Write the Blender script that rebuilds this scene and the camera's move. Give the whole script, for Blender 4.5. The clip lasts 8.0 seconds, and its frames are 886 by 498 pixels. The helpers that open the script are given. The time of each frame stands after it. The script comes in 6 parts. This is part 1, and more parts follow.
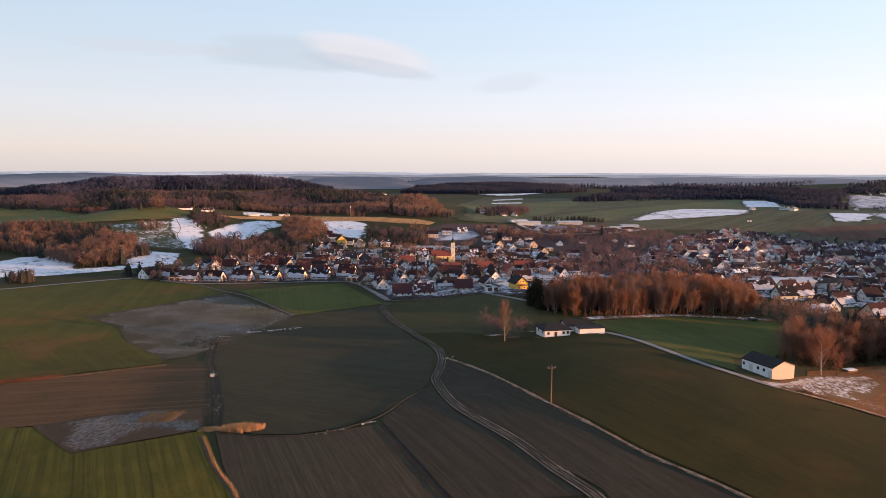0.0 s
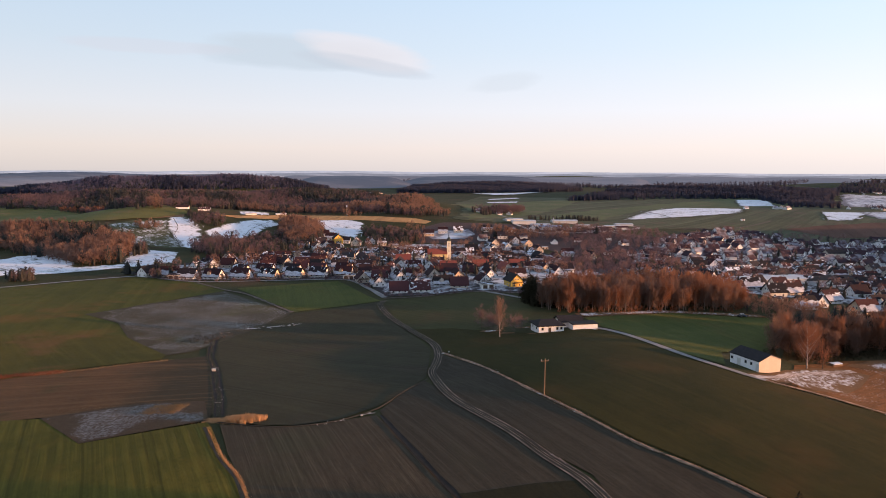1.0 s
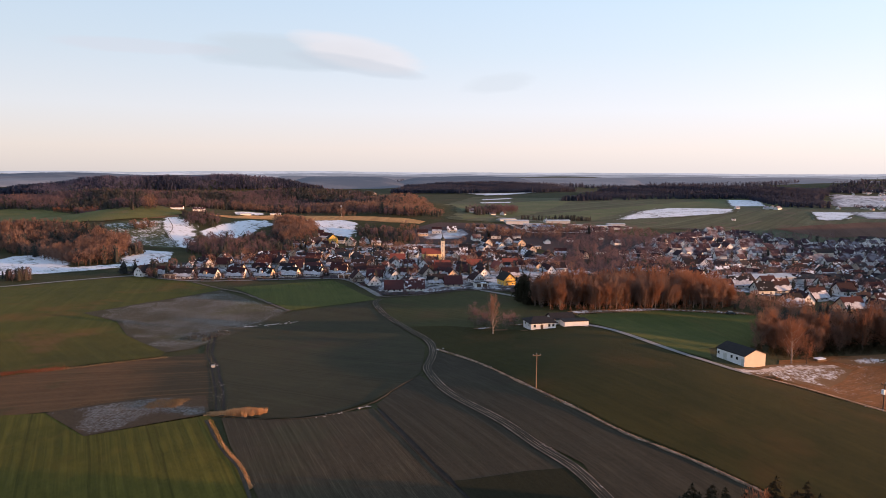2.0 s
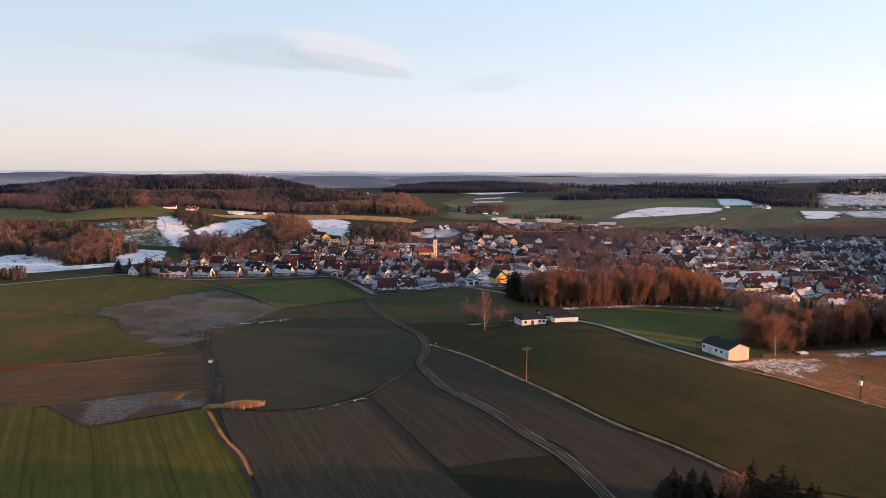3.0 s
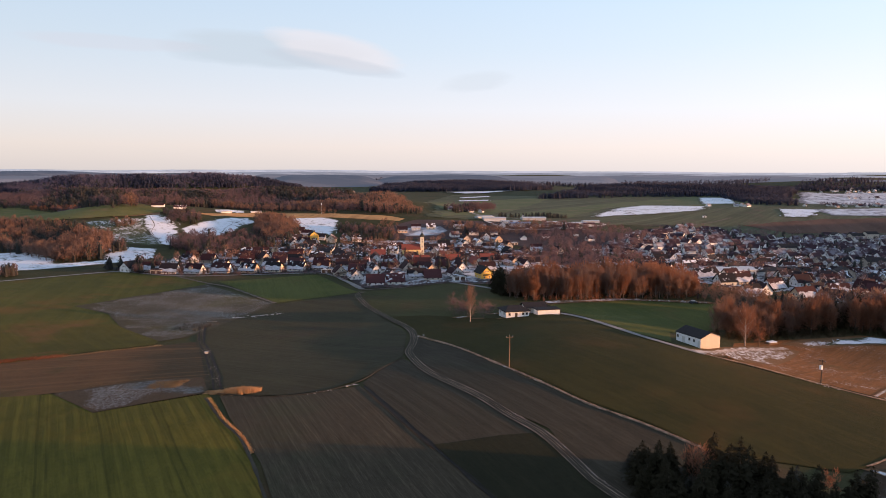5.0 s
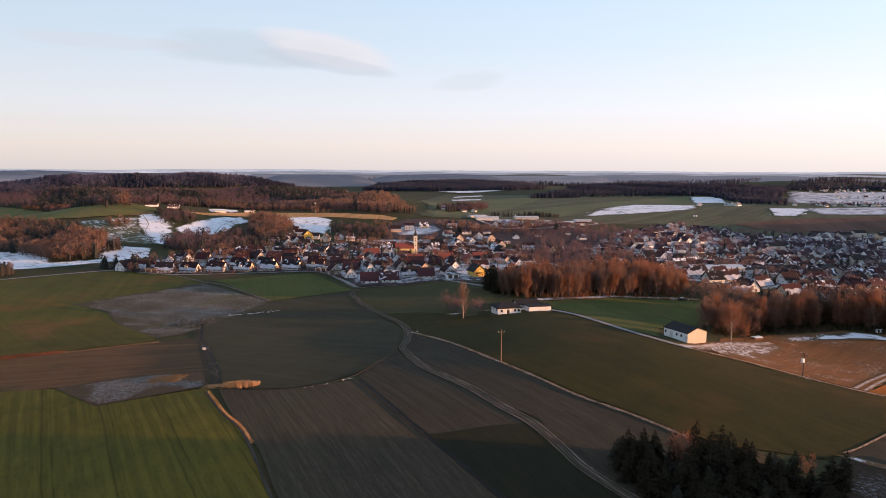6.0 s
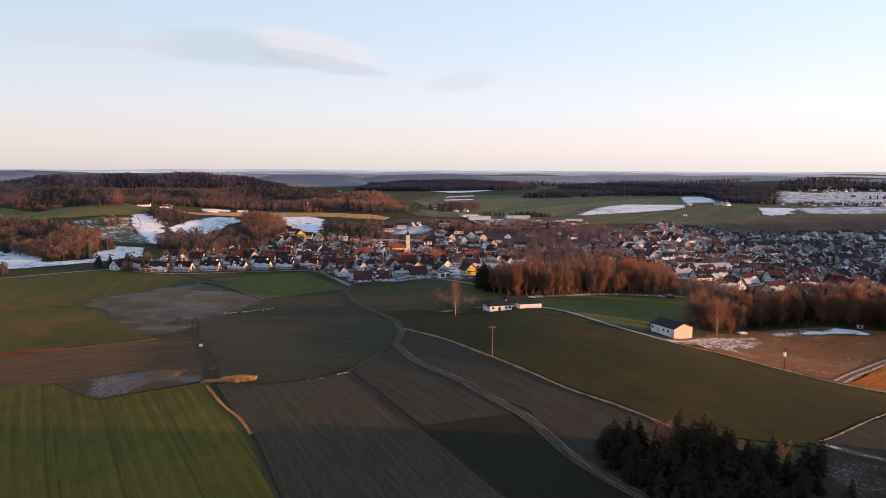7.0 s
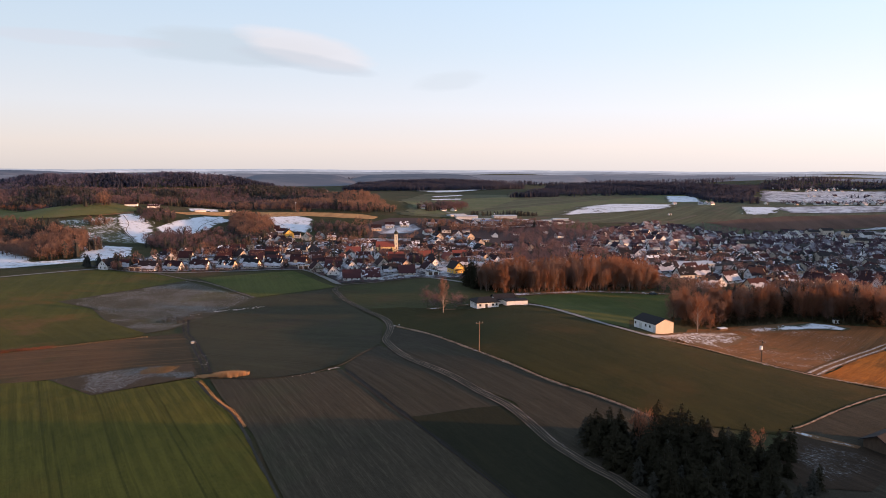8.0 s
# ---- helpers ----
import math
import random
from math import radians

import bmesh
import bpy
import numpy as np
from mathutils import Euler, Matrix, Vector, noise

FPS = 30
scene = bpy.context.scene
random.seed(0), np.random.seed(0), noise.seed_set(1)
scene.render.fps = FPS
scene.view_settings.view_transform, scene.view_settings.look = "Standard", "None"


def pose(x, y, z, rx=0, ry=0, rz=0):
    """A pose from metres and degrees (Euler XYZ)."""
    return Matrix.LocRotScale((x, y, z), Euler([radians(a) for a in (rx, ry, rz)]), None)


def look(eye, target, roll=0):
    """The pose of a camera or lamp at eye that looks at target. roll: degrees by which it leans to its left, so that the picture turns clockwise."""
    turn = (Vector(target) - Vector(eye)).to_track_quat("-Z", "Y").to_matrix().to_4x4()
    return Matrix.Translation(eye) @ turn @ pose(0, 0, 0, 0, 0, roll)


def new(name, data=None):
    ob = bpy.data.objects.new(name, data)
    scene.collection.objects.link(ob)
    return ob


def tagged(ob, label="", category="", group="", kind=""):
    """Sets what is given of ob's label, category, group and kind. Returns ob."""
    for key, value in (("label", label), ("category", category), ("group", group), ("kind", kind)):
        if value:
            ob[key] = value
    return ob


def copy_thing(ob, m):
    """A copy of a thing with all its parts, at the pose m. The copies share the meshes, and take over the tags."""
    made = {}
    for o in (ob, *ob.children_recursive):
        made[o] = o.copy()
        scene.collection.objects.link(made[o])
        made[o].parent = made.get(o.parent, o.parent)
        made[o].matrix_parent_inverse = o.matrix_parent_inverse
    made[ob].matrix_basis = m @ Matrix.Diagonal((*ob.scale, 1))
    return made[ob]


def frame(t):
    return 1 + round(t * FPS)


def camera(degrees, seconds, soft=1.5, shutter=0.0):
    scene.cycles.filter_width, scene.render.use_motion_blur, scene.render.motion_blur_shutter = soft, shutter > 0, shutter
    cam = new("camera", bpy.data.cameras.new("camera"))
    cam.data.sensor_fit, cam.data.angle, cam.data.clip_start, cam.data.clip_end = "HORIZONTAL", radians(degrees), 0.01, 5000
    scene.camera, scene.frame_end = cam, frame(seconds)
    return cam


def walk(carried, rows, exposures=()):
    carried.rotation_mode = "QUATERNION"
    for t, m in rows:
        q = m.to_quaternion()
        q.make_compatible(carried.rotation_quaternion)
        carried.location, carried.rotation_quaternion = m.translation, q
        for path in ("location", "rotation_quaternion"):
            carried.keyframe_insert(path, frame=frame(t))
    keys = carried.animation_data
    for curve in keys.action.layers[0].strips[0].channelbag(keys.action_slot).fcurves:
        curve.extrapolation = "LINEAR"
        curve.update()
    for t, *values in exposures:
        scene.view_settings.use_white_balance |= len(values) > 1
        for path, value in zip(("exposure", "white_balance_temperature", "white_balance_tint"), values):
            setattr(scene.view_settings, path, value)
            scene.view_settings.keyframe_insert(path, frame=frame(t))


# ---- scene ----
cam = camera(68.9, 8.0, 0.7)
PATH = [
    (0, (0.109, -1.117, 62.476), (-0.233, 0.839, 62.24), 0.2),
    (0.5, (0.458, -3.588, 62.427), (0.124, -1.631, 62.19), 0.2),
    (1, (0.789, -6.148, 62.413), (0.46, -4.19, 62.175), 0.2),
    (1.5, (1.078, -8.688, 62.423), (0.757, -6.728, 62.186), 0.2),
    (3, (2.021, -16.113, 62.222), (1.735, -14.148, 61.984), 0.2),
    (3.5, (2.455, -18.507, 62.11), (2.178, -16.541, 61.871), 0.2),
    (4, (2.741, -21.038, 62.058), (2.475, -19.07, 61.819), 0.2),
    (4.5, (2.991, -23.611, 62.013), (2.736, -21.642, 61.773), 0.2),
    (6, (3.727, -31.015, 61.857), (3.504, -29.043, 61.615), 0.2),
    (6.5, (3.962, -33.462, 61.793), (3.75, -31.488, 61.551), 0.2),
    (7, (4.176, -35.946, 61.742), (3.977, -33.97, 61.5), 0.2),
    (7.5, (4.331, -38.431, 61.755), (4.148, -36.454, 61.512), 0.2),
    (8, (4.593, -41.098, 61.799), (4.432, -39.119, 61.556), 0.2),
]
walk(cam, [(t, look(eye, target, roll)) for t, eye, target, roll in PATH])

# ---- sky and sun ----
SUN_AZ, SUN_EL = 91.0, 4.4     # degrees clockwise from +y, and above the horizon
world = bpy.data.worlds.new("evening_sky")
scene.world = world
world.use_nodes = True
wt = world.node_tree
wt.nodes.clear()


def wnode(kind, **props):
    n = wt.nodes.new(kind)
    for k, v in props.items():
        n.inputs[k].default_value = v
    return n


def wmath(op, a, b=0.0, clamp=False):
    n = wt.nodes.new("ShaderNodeMath")
    n.operation, n.use_clamp = op, clamp
    for k, v in enumerate((a, b)):
        if isinstance(v, (int, float)):
            n.inputs[k].default_value = v
        else:
            wt.links.new(v, n.inputs[k])
    return n.outputs[0]


def wmix(f, a, b):
    n = wt.nodes.new("ShaderNodeMix")
    n.data_type = "RGBA"
    for k, v in ((0, f), (6, a), (7, b)):
        if isinstance(v, (int, float, tuple)):
            n.inputs[k].default_value = v
        else:
            wt.links.new(v, n.inputs[k])
    return n.outputs[2]


sky = wt.nodes.new("ShaderNodeTexSky")
sky.sky_type, sky.sun_disc = "NISHITA", False
sky.sun_elevation, sky.sun_rotation = radians(SUN_EL + 3.0), radians(SUN_AZ)
sky.altitude, sky.air_density, sky.dust_density, sky.ozone_density = 450, 1.0, 1.0, 1.5
coord = wt.nodes.new("ShaderNodeTexCoord")
sep = wt.nodes.new("ShaderNodeSeparateXYZ")
wt.links.new(coord.outputs["Generated"], sep.inputs[0])
dx, dy, dz = sep.outputs
# high evening haze: rosy near the horizon, white above it, blue towards the zenith
ramp = wt.nodes.new("ShaderNodeValToRGB")
HAZE = [(0.0, (7.6, 6.9, 7.0)), (0.035, (8.7, 7.6, 7.5)), (0.09, (8.3, 8.2, 8.9)), (0.175, (6.9, 7.8, 9.0)), (0.27, (5.9, 7.4, 9.2)), (0.6, (4.4, 5.3, 7.2)), (1.0, (2.9, 3.6, 5.2))]
for k, (pos, col) in enumerate(HAZE):
    el = ramp.color_ramp.elements[k] if k < 2 else ramp.color_ramp.elements.new(pos)
    el.position, el.color = pos, (*col, 1)
wt.links.new(wmath("ABSOLUTE", dz), ramp.inputs[0])
brighter = wt.nodes.new("ShaderNodeVectorMath")
brighter.operation = "SCALE"
wt.links.new(ramp.outputs[0], brighter.inputs[0])
wt.links.new(wmath("ADD", 0.97, wmath("MULTIPLY", dx, 0.22)), brighter.inputs["Scale"])
base_sky = wmix(0.8, sky.outputs[0], brighter.outputs[0])
# the drifting evening clouds: azimuth and height of each, with soft noisy rims
az = wmath("ARCTAN2", dx, dy)
wisp = wnode("ShaderNodeTexNoise", Scale=7.0, Detail=6.0, Roughness=0.6)
stretch = wt.nodes.new("ShaderNodeMapping")
stretch.inputs["Scale"].default_value = (1, 1, 5)
wt.links.new(coord.outputs["Generated"], stretch.inputs[0])
wt.links.new(stretch.outputs[0], wisp.inputs["Vector"])
ragged = wmath("MULTIPLY", wmath("SUBTRACT", wisp.outputs[0], 0.5), 1.5)
CLOUDS = [(-0.385, 0.170, 0.165, 0.026, -0.02, 0.75, (4.7, 5.3, 6.0, 1)), (-0.285, 0.174, 0.105, 0.026, -0.17, 0.65, (6.7, 6.3, 6.6, 1)),
          (-0.290, 0.156, 0.11, 0.014, -0.14, 0.5, (4.6, 5.0, 5.7, 1)), (-0.57, 0.168, 0.13, 0.011, 0.02, 0.35, (5.4, 5.3, 5.9, 1)), (-0.075, 0.132, 0.065, 0.016, 0.1, 0.4, (5.3, 5.7, 6.3, 1))]
clouded = base_sky
for ca, ch, wa, wh, tilt, amount, tone in CLOUDS:
    u = wmath("SUBTRACT", az, ca)
    v = wmath("SUBTRACT", wmath("SUBTRACT", dz, ch), wmath("MULTIPLY", u, tilt))
    u, v = wmath("DIVIDE", u, wa), wmath("DIVIDE", v, wh)
    d = wmath("ADD", wmath("ADD", wmath("MULTIPLY", u, u), wmath("MULTIPLY", v, v)), ragged)
    m = wmath("MULTIPLY", wmath("MULTIPLY", wmath("SUBTRACT", 1.0, d, True), 1.7, True), amount)
    clouded = wmix(m, clouded, tone)
back = wnode("ShaderNodeBackground", Strength=0.082)
wt.links.new(clouded, back.inputs[0])
wt.links.new(back.outputs[0], wt.nodes.new("ShaderNodeOutputWorld").inputs[0])

scene.view_settings.exposure = 0.68
sun_data = bpy.data.lights.new("sun", "SUN")
sun_data.energy, sun_data.angle, sun_data.color = 6.6, radians(0.6), (1.0, 0.47, 0.21)
sun = new("sun", sun_data)
sa, se = radians(SUN_AZ), radians(SUN_EL)
to_sun = Vector((math.sin(sa) * math.cos(se), math.cos(sa) * math.cos(se), math.sin(se)))
sun.matrix_world = look(Vector((0, 0, 300)), Vector((0, 0, 300)) - to_sun)

# ---- materials ----


class Nodes:
    """A short way to write a node material."""

    def __init__(self, name):
        self.m = bpy.data.materials.new(name)
        self.m.use_nodes = True
        self.t = self.m.node_tree
        self.b = self.t.nodes["Principled BSDF"]
        self.co = self.t.nodes.new("ShaderNodeTexCoord").outputs["Object"]

    def put(self, value, socket):
        if isinstance(value, (int, float, tuple, list)):
            socket.default_value = value
        else:
            self.t.links.new(value, socket)

    def math(self, op, a, b=0.0, clamp=False):
        n = self.t.nodes.new("ShaderNodeMath")
        n.operation, n.use_clamp = op, clamp
        self.put(a, n.inputs[0])
        self.put(b, n.inputs[1])
        return n.outputs[0]

    def mix(self, f, a, b):
        n = self.t.nodes.new("ShaderNodeMix")
        n.data_type = "RGBA"
        for k, v in ((0, f), (6, a), (7, b)):
            self.put((*v, 1) if isinstance(v, tuple) and len(v) == 3 else v, n.inputs[k])
        return n.outputs[2]

    def moved(self, scale=(1, 1, 1), turn=0.0, random=False):
        n = self.t.nodes.new("ShaderNodeMapping")
        n.inputs["Scale"].default_value, n.inputs["Rotation"].default_value = scale, (0, 0, radians(turn))
        self.put(self.co, n.inputs[0])
        if random:
            info = self.t.nodes.new("ShaderNodeObjectInfo")
            c = self.t.nodes.new("ShaderNodeCombineXYZ")
            for k in range(3):
                self.put(self.math("MULTIPLY", info.outputs["Random"], 60.0 + 7 * k), c.inputs[k])
            self.put(c.outputs[0], n.inputs["Location"])
        return n.outputs[0]

    def along(self, turn, scale):
        """Coordinates turned to the field's rows, then drawn out along them."""
        n = self.t.nodes.new("ShaderNodeMapping")
        n.inputs["Scale"].default_value = scale
        self.put(self.moved((1, 1, 1), turn), n.inputs[0])
        return n.outputs[0]

    def noise(self, scale, detail=4.0, rough=0.55, vector=None):
        n = self.t.nodes.new("ShaderNodeTexNoise")
        n.inputs["Scale"].default_value, n.inputs["Detail"].default_value, n.inputs["Roughness"].default_value = scale, detail, rough
        self.put(vector or self.co, n.inputs["Vector"])
        return n.outputs[0]

    def wave(self, scale, vector, distortion=0.0, detail=2.0):
        n = self.t.nodes.new("ShaderNodeTexWave")
        n.inputs["Scale"].default_value, n.inputs["Distortion"].default_value, n.inputs["Detail"].default_value = scale, distortion, detail
        n.inputs["Detail Scale"].default_value = 0.6
        self.put(vector, n.inputs["Vector"])
        return n.outputs["Fac"]

    def step(self, v, lo, hi):
        n = self.t.nodes.new("ShaderNodeMapRange")
        n.interpolation_type = "SMOOTHSTEP"
        n.inputs["From Min"].default_value, n.inputs["From Max"].default_value = lo, hi
        self.put(v, n.inputs["Value"])
        return n.outputs["Result"]

    def random(self):
        return self.t.nodes.new("ShaderNodeObjectInfo").outputs["Random"]

    def island(self):
        return self.t.nodes.new("ShaderNodeNewGeometry").outputs["Random Per Island"]

    def done(self, color, rough=0.85, bump=None, strength=0.3, distance=0.05, metal=0.0, spec=0.3):
        self.put((*color, 1) if isinstance(color, tuple) and len(color) == 3 else color, self.b.inputs["Base Color"])
        self.put(rough, self.b.inputs["Roughness"])
        self.b.inputs["Metallic"].default_value = metal
        self.b.inputs["Specular IOR Level"].default_value = spec
        if bump is not None:
            n = self.t.nodes.new("ShaderNodeBump")
            n.inputs["Strength"].default_value, n.inputs["Distance"].default_value = strength, distance
            self.put(bump, n.inputs["Height"])
            self.put(n.outputs[0], self.b.inputs["Normal"])
        return self.m


def field(name, a, b, turn=0.0, rows=0.0, row_depth=0.5, lanes=0.0, snow=0.0, patches=None, grain=1.2, cover=1.0, flake=0.8, big=0.45, relief=0.12, swath=0.0, shade_ramp=None):
    """Crop or soil: two blotched colours, drill rows, wheel lanes and remnants of snow."""
    n = Nodes(name)
    wide, mid, fine = n.noise(0.012, 3), n.noise(0.09, 4), n.noise(grain, 3, 0.7)
    c = n.mix(n.step(n.math("ADD", wide, n.math("MULTIPLY", mid, 0.6)), 0.55, 1.0), a, b)
    c = n.mix(n.math("MULTIPLY", n.step(fine, 0.4, 0.75), 0.4), c, tuple(0.55 * v for v in a))
    if patches:
        c = n.mix(n.step(n.noise(0.03, 4, 0.6), 0.52, 0.68), c, patches)
    # soft darker side of the field: shade painted into the soil
    if shade_ramp:
        (px, py), (dx, dy), shade_tone = shade_ramp
        xy = n.t.nodes.new("ShaderNodeSeparateXYZ")
        n.put(n.co, xy.inputs[0])
        d = n.math("ADD", n.math("MULTIPLY", n.math("SUBTRACT", xy.outputs[0], px), dx), n.math("MULTIPLY", n.math("SUBTRACT", xy.outputs[1], py), dy))
        c = n.mix(n.step(n.math("ADD", d, n.math("MULTIPLY", n.noise(0.06, 4, 0.6), 26.0)), 4.0, 24.0), c, shade_tone)
    if rows:
        w1 = n.noise(rows, 3, 0.6, n.along(turn, (1.0, 0.012, 1)))
        w2 = n.noise(rows * 4, 3, 0.65, n.along(turn, (1.0, 0.008, 1)))
        w = n.math("ADD", n.math("MULTIPLY", w1, 0.5), n.math("MULTIPLY", w2, 0.5))
        c = n.mix(n.math("MULTIPLY", n.step(w, 0.50, 0.62), row_depth), c, tuple(1.5 * v for v in b))
        c = n.mix(n.math("MULTIPLY", n.step(w, 0.50, 0.38), row_depth), c, tuple(0.55 * v for v in a))
    if lanes:
        split = n.t.nodes.new("ShaderNodeSeparateXYZ")
        n.put(n.moved((1, 1, 1), turn), split.inputs[0])
        wob = n.math("MULTIPLY", n.noise(0.02, 2), 2.5)
        f = n.math("FRACT", n.math("DIVIDE", n.math("ADD", split.outputs[0], wob), lanes))
        d = n.math("ABSOLUTE", n.math("SUBTRACT", n.math("ABSOLUTE", n.math("SUBTRACT", f, 0.5)), 0.9 / lanes))
        c = n.mix(n.math("MULTIPLY", n.step(d, 0.34 / lanes, 0.14 / lanes), 0.45), c, tuple(0.45 * v for v in a))
    height_map = n.noise(grain * 6.5, 2, 0.6)
    if swath:
        side = n.t.nodes.new("ShaderNodeSeparateXYZ")
        n.put(n.moved((1, 1, 1), turn), side.inputs[0])
        wob = n.math("MULTIPLY", n.noise(0.03, 3), 3.0)
        f = n.math("FRACT", n.math("DIVIDE", n.math("ADD", side.outputs[0], wob), swath))
        crest = n.math("MULTIPLY", n.step(n.math("ABSOLUTE", n.math("SUBTRACT", f, 0.5)), 0.30, 0.12), n.step(n.noise(0.08, 3), 0.35, 0.62))
        c = n.mix(n.math("MULTIPLY", crest, 0.24), c, tuple(1.6 * v for v in b))
        height_map = n.math("ADD", height_map, n.math("MULTIPLY", crest, 0.8))
    if snow:
        rim = n.t.nodes.new("ShaderNodeAttribute")
        rim.attribute_name = "rim"
        thin = n.math("MULTIPLY", n.math("SUBTRACT", 1.0, rim.outputs["Fac"]), 0.30)
        s = n.math("ADD", n.math("SUBTRACT", n.math("ADD", n.math("MULTIPLY", n.noise(0.05, 3), big), 0.5 * (0.45 - big)), thin), n.math("MULTIPLY", n.noise(flake, 5, 0.75, n.along(turn, (1, 0.4, 1))), 0.75))
        c = n.mix(n.math("MULTIPLY", n.step(s, 1.0 - snow, 1.0 - snow + 0.20), cover), c, (0.74, 0.78, 0.84))
    return n.done(c, 0.95, height_map, 1.0, relief, spec=0.1)


M = {}
M["grass"] = field("meadow_grass", (0.032, 0.037, 0.015), (0.052, 0.050, 0.022), 20, patches=(0.066, 0.046, 0.026))
# paler, greyer meadow green, with the haze put into its colour
M["far_grass"] = field("far_meadow_hazed", (0.082, 0.098, 0.048), (0.118, 0.128, 0.062), 0, patches=(0.135, 0.118, 0.07))
# brighter meadow copy, low sun put into its colour
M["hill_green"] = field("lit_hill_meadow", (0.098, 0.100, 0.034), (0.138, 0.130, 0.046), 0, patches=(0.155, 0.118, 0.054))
# valley green dulled the same way for haze
M["mid_grass"] = field("valley_meadow_hazed", (0.062, 0.072, 0.042), (0.090, 0.094, 0.054), 30, 0.05, 0.4, patches=(0.100, 0.080, 0.056))
M["dull_green"] = field("dull_wheat", (0.038, 0.042, 0.017), (0.056, 0.055, 0.022), -60, 0.4, 0.25, patches=(0.050, 0.042, 0.019))
M["green"] = field("winter_wheat", (0.047, 0.053, 0.013), (0.074, 0.075, 0.017), -25, 0.12, 0.2, patches=(0.092, 0.062, 0.018))
M["bright_green"] = field("young_wheat", (0.052, 0.066, 0.017), (0.082, 0.088, 0.024), -25, 0.5, 0.22, patches=(0.088, 0.074, 0.024))
# crop colour kept dark in place of the slope's own shade
M["dark_field"] = field("sparse_wheat_shaded", (0.036, 0.034, 0.021), (0.049, 0.046, 0.026), -70, 0.5, 0.2, 22, patches=(0.046, 0.038, 0.026))
M["dark_patch"] = field("dense_wheat", (0.015, 0.016, 0.008), (0.021, 0.020, 0.010), -34, 0.5, 0.25)
M["grass_rows"] = field("mown_meadow", (0.065, 0.061, 0.011), (0.109, 0.091, 0.016), -38, 0.9, 0.25, 12, patches=(0.128, 0.085, 0.016), swath=3.1)
M["strip_green"] = field("patchy_young_wheat", (0.050, 0.050, 0.012), (0.080, 0.070, 0.016), -52, 0.3, 0.15, patches=(0.105, 0.062, 0.024))
M["brown_rows"] = field("stubble_field", (0.044, 0.037, 0.025), (0.061, 0.049, 0.032), -34, 1.3, 0.5, patches=(0.046, 0.044, 0.026))
# the ditch side is darkened to stand for shade
M["brown"] = field("ploughed_field", (0.092, 0.052, 0.026), (0.130, 0.070, 0.033), 70, 0.5, 0.3, patches=(0.060, 0.052, 0.021), shade_ramp=((-120, 165), (0.86, 0.5), (0.046, 0.037, 0.022)))
M["brown_dark"] = field("fallow_field", (0.035, 0.031, 0.022), (0.045, 0.039, 0.027), -37, 0.8, 0.4, patches=(0.037, 0.036, 0.022))
M["olive"] = field("olive_crop", (0.025, 0.025, 0.0062), (0.040, 0.034, 0.0080), -39, 0.6, 0.22, patches=(0.050, 0.033, 0.009))
M["snowy_field"] = field("stubble_under_thin_snow", (0.048, 0.045, 0.030), (0.064, 0.055, 0.038), -38, snow=0.44, cover=0.26, flake=2.4, big=0.26, patches=(0.062, 0.056, 0.026))
M["snowy_patch"] = field("tussocks_under_snow", (0.072, 0.052, 0.034), (0.094, 0.067, 0.042), 10, snow=0.47, cover=0.24, flake=2.6, big=0.14, patches=(0.13, 0.078, 0.036), relief=0.3)
M["orange_field"] = field("dry_grass_field", (0.125, 0.058, 0.023), (0.175, 0.080, 0.031), 40, 0.4, 0.35, snow=0.37, cover=0.45, flake=1.8, patches=(0.095, 0.060, 0.024))
M["rust_field"] = field("rusty_grass_field", (0.25, 0.078, 0.012), (0.34, 0.112, 0.016), 40, 0.5, 0.4, patches=(0.13, 0.060, 0.016))
M["snow_yard"] = field("trodden_snow", (0.12, 0.07, 0.035), (0.16, 0.095, 0.05), 20, snow=0.47, cover=0.7, flake=0.7)
M["straw_field"] = field("straw_slope", (0.36, 0.20, 0.085), (0.46, 0.27, 0.12), 5, 0.1, 0.3, patches=(0.26, 0.16, 0.07))
M["straw_dull"] = field("dull_straw_strip", (0.16, 0.105, 0.065), (0.21, 0.14, 0.085), 5, 0.1, 0.3)
# soil between the snow has its blue raised for haze
M["gardens"] = field("snow_patched_gardens", (0.040, 0.037, 0.041), (0.058, 0.050, 0.051), 15, snow=0.49, cover=0.62, flake=0.25)
M["thin_snow"] = field("thin_far_snow", (0.15, 0.15, 0.17), (0.20, 0.20, 0.22), 30, 0.02, 0.6, snow=0.52, cover=0.62, flake=0.06)
M["brown_dull"] = field("dull_fallow", (0.060, 0.048, 0.036), (0.078, 0.062, 0.044), 10, 0.02, 0.3)
M["brown_far"] = field("bare_earth", (0.085, 0.046, 0.034), (0.105, 0.058, 0.042), 10, 0.02, 0.3)


def plain(name, a, b, scale, rough=0.7, random=0.0, bump=0.3, metal=0.0, streak=None, spec=0.4):
    n = Nodes(name)
    v = n.moved(streak or (1, 1, 1), 0, True)
    f1, f2 = n.noise(scale, 4, 0.6, v), n.noise(scale * 9, 3, 0.6, v)
    c = n.mix(n.step(n.math("ADD", n.math("MULTIPLY", f1, 0.7), n.math("MULTIPLY", f2, 0.3)), 0.35, 0.65), a, b)
    if random:
        c = n.mix(n.math("MULTIPLY", n.random(), random), c, tuple(0.45 * x for x in a))
    return n.done(c, rough, f2, bump, 0.02, metal, spec)


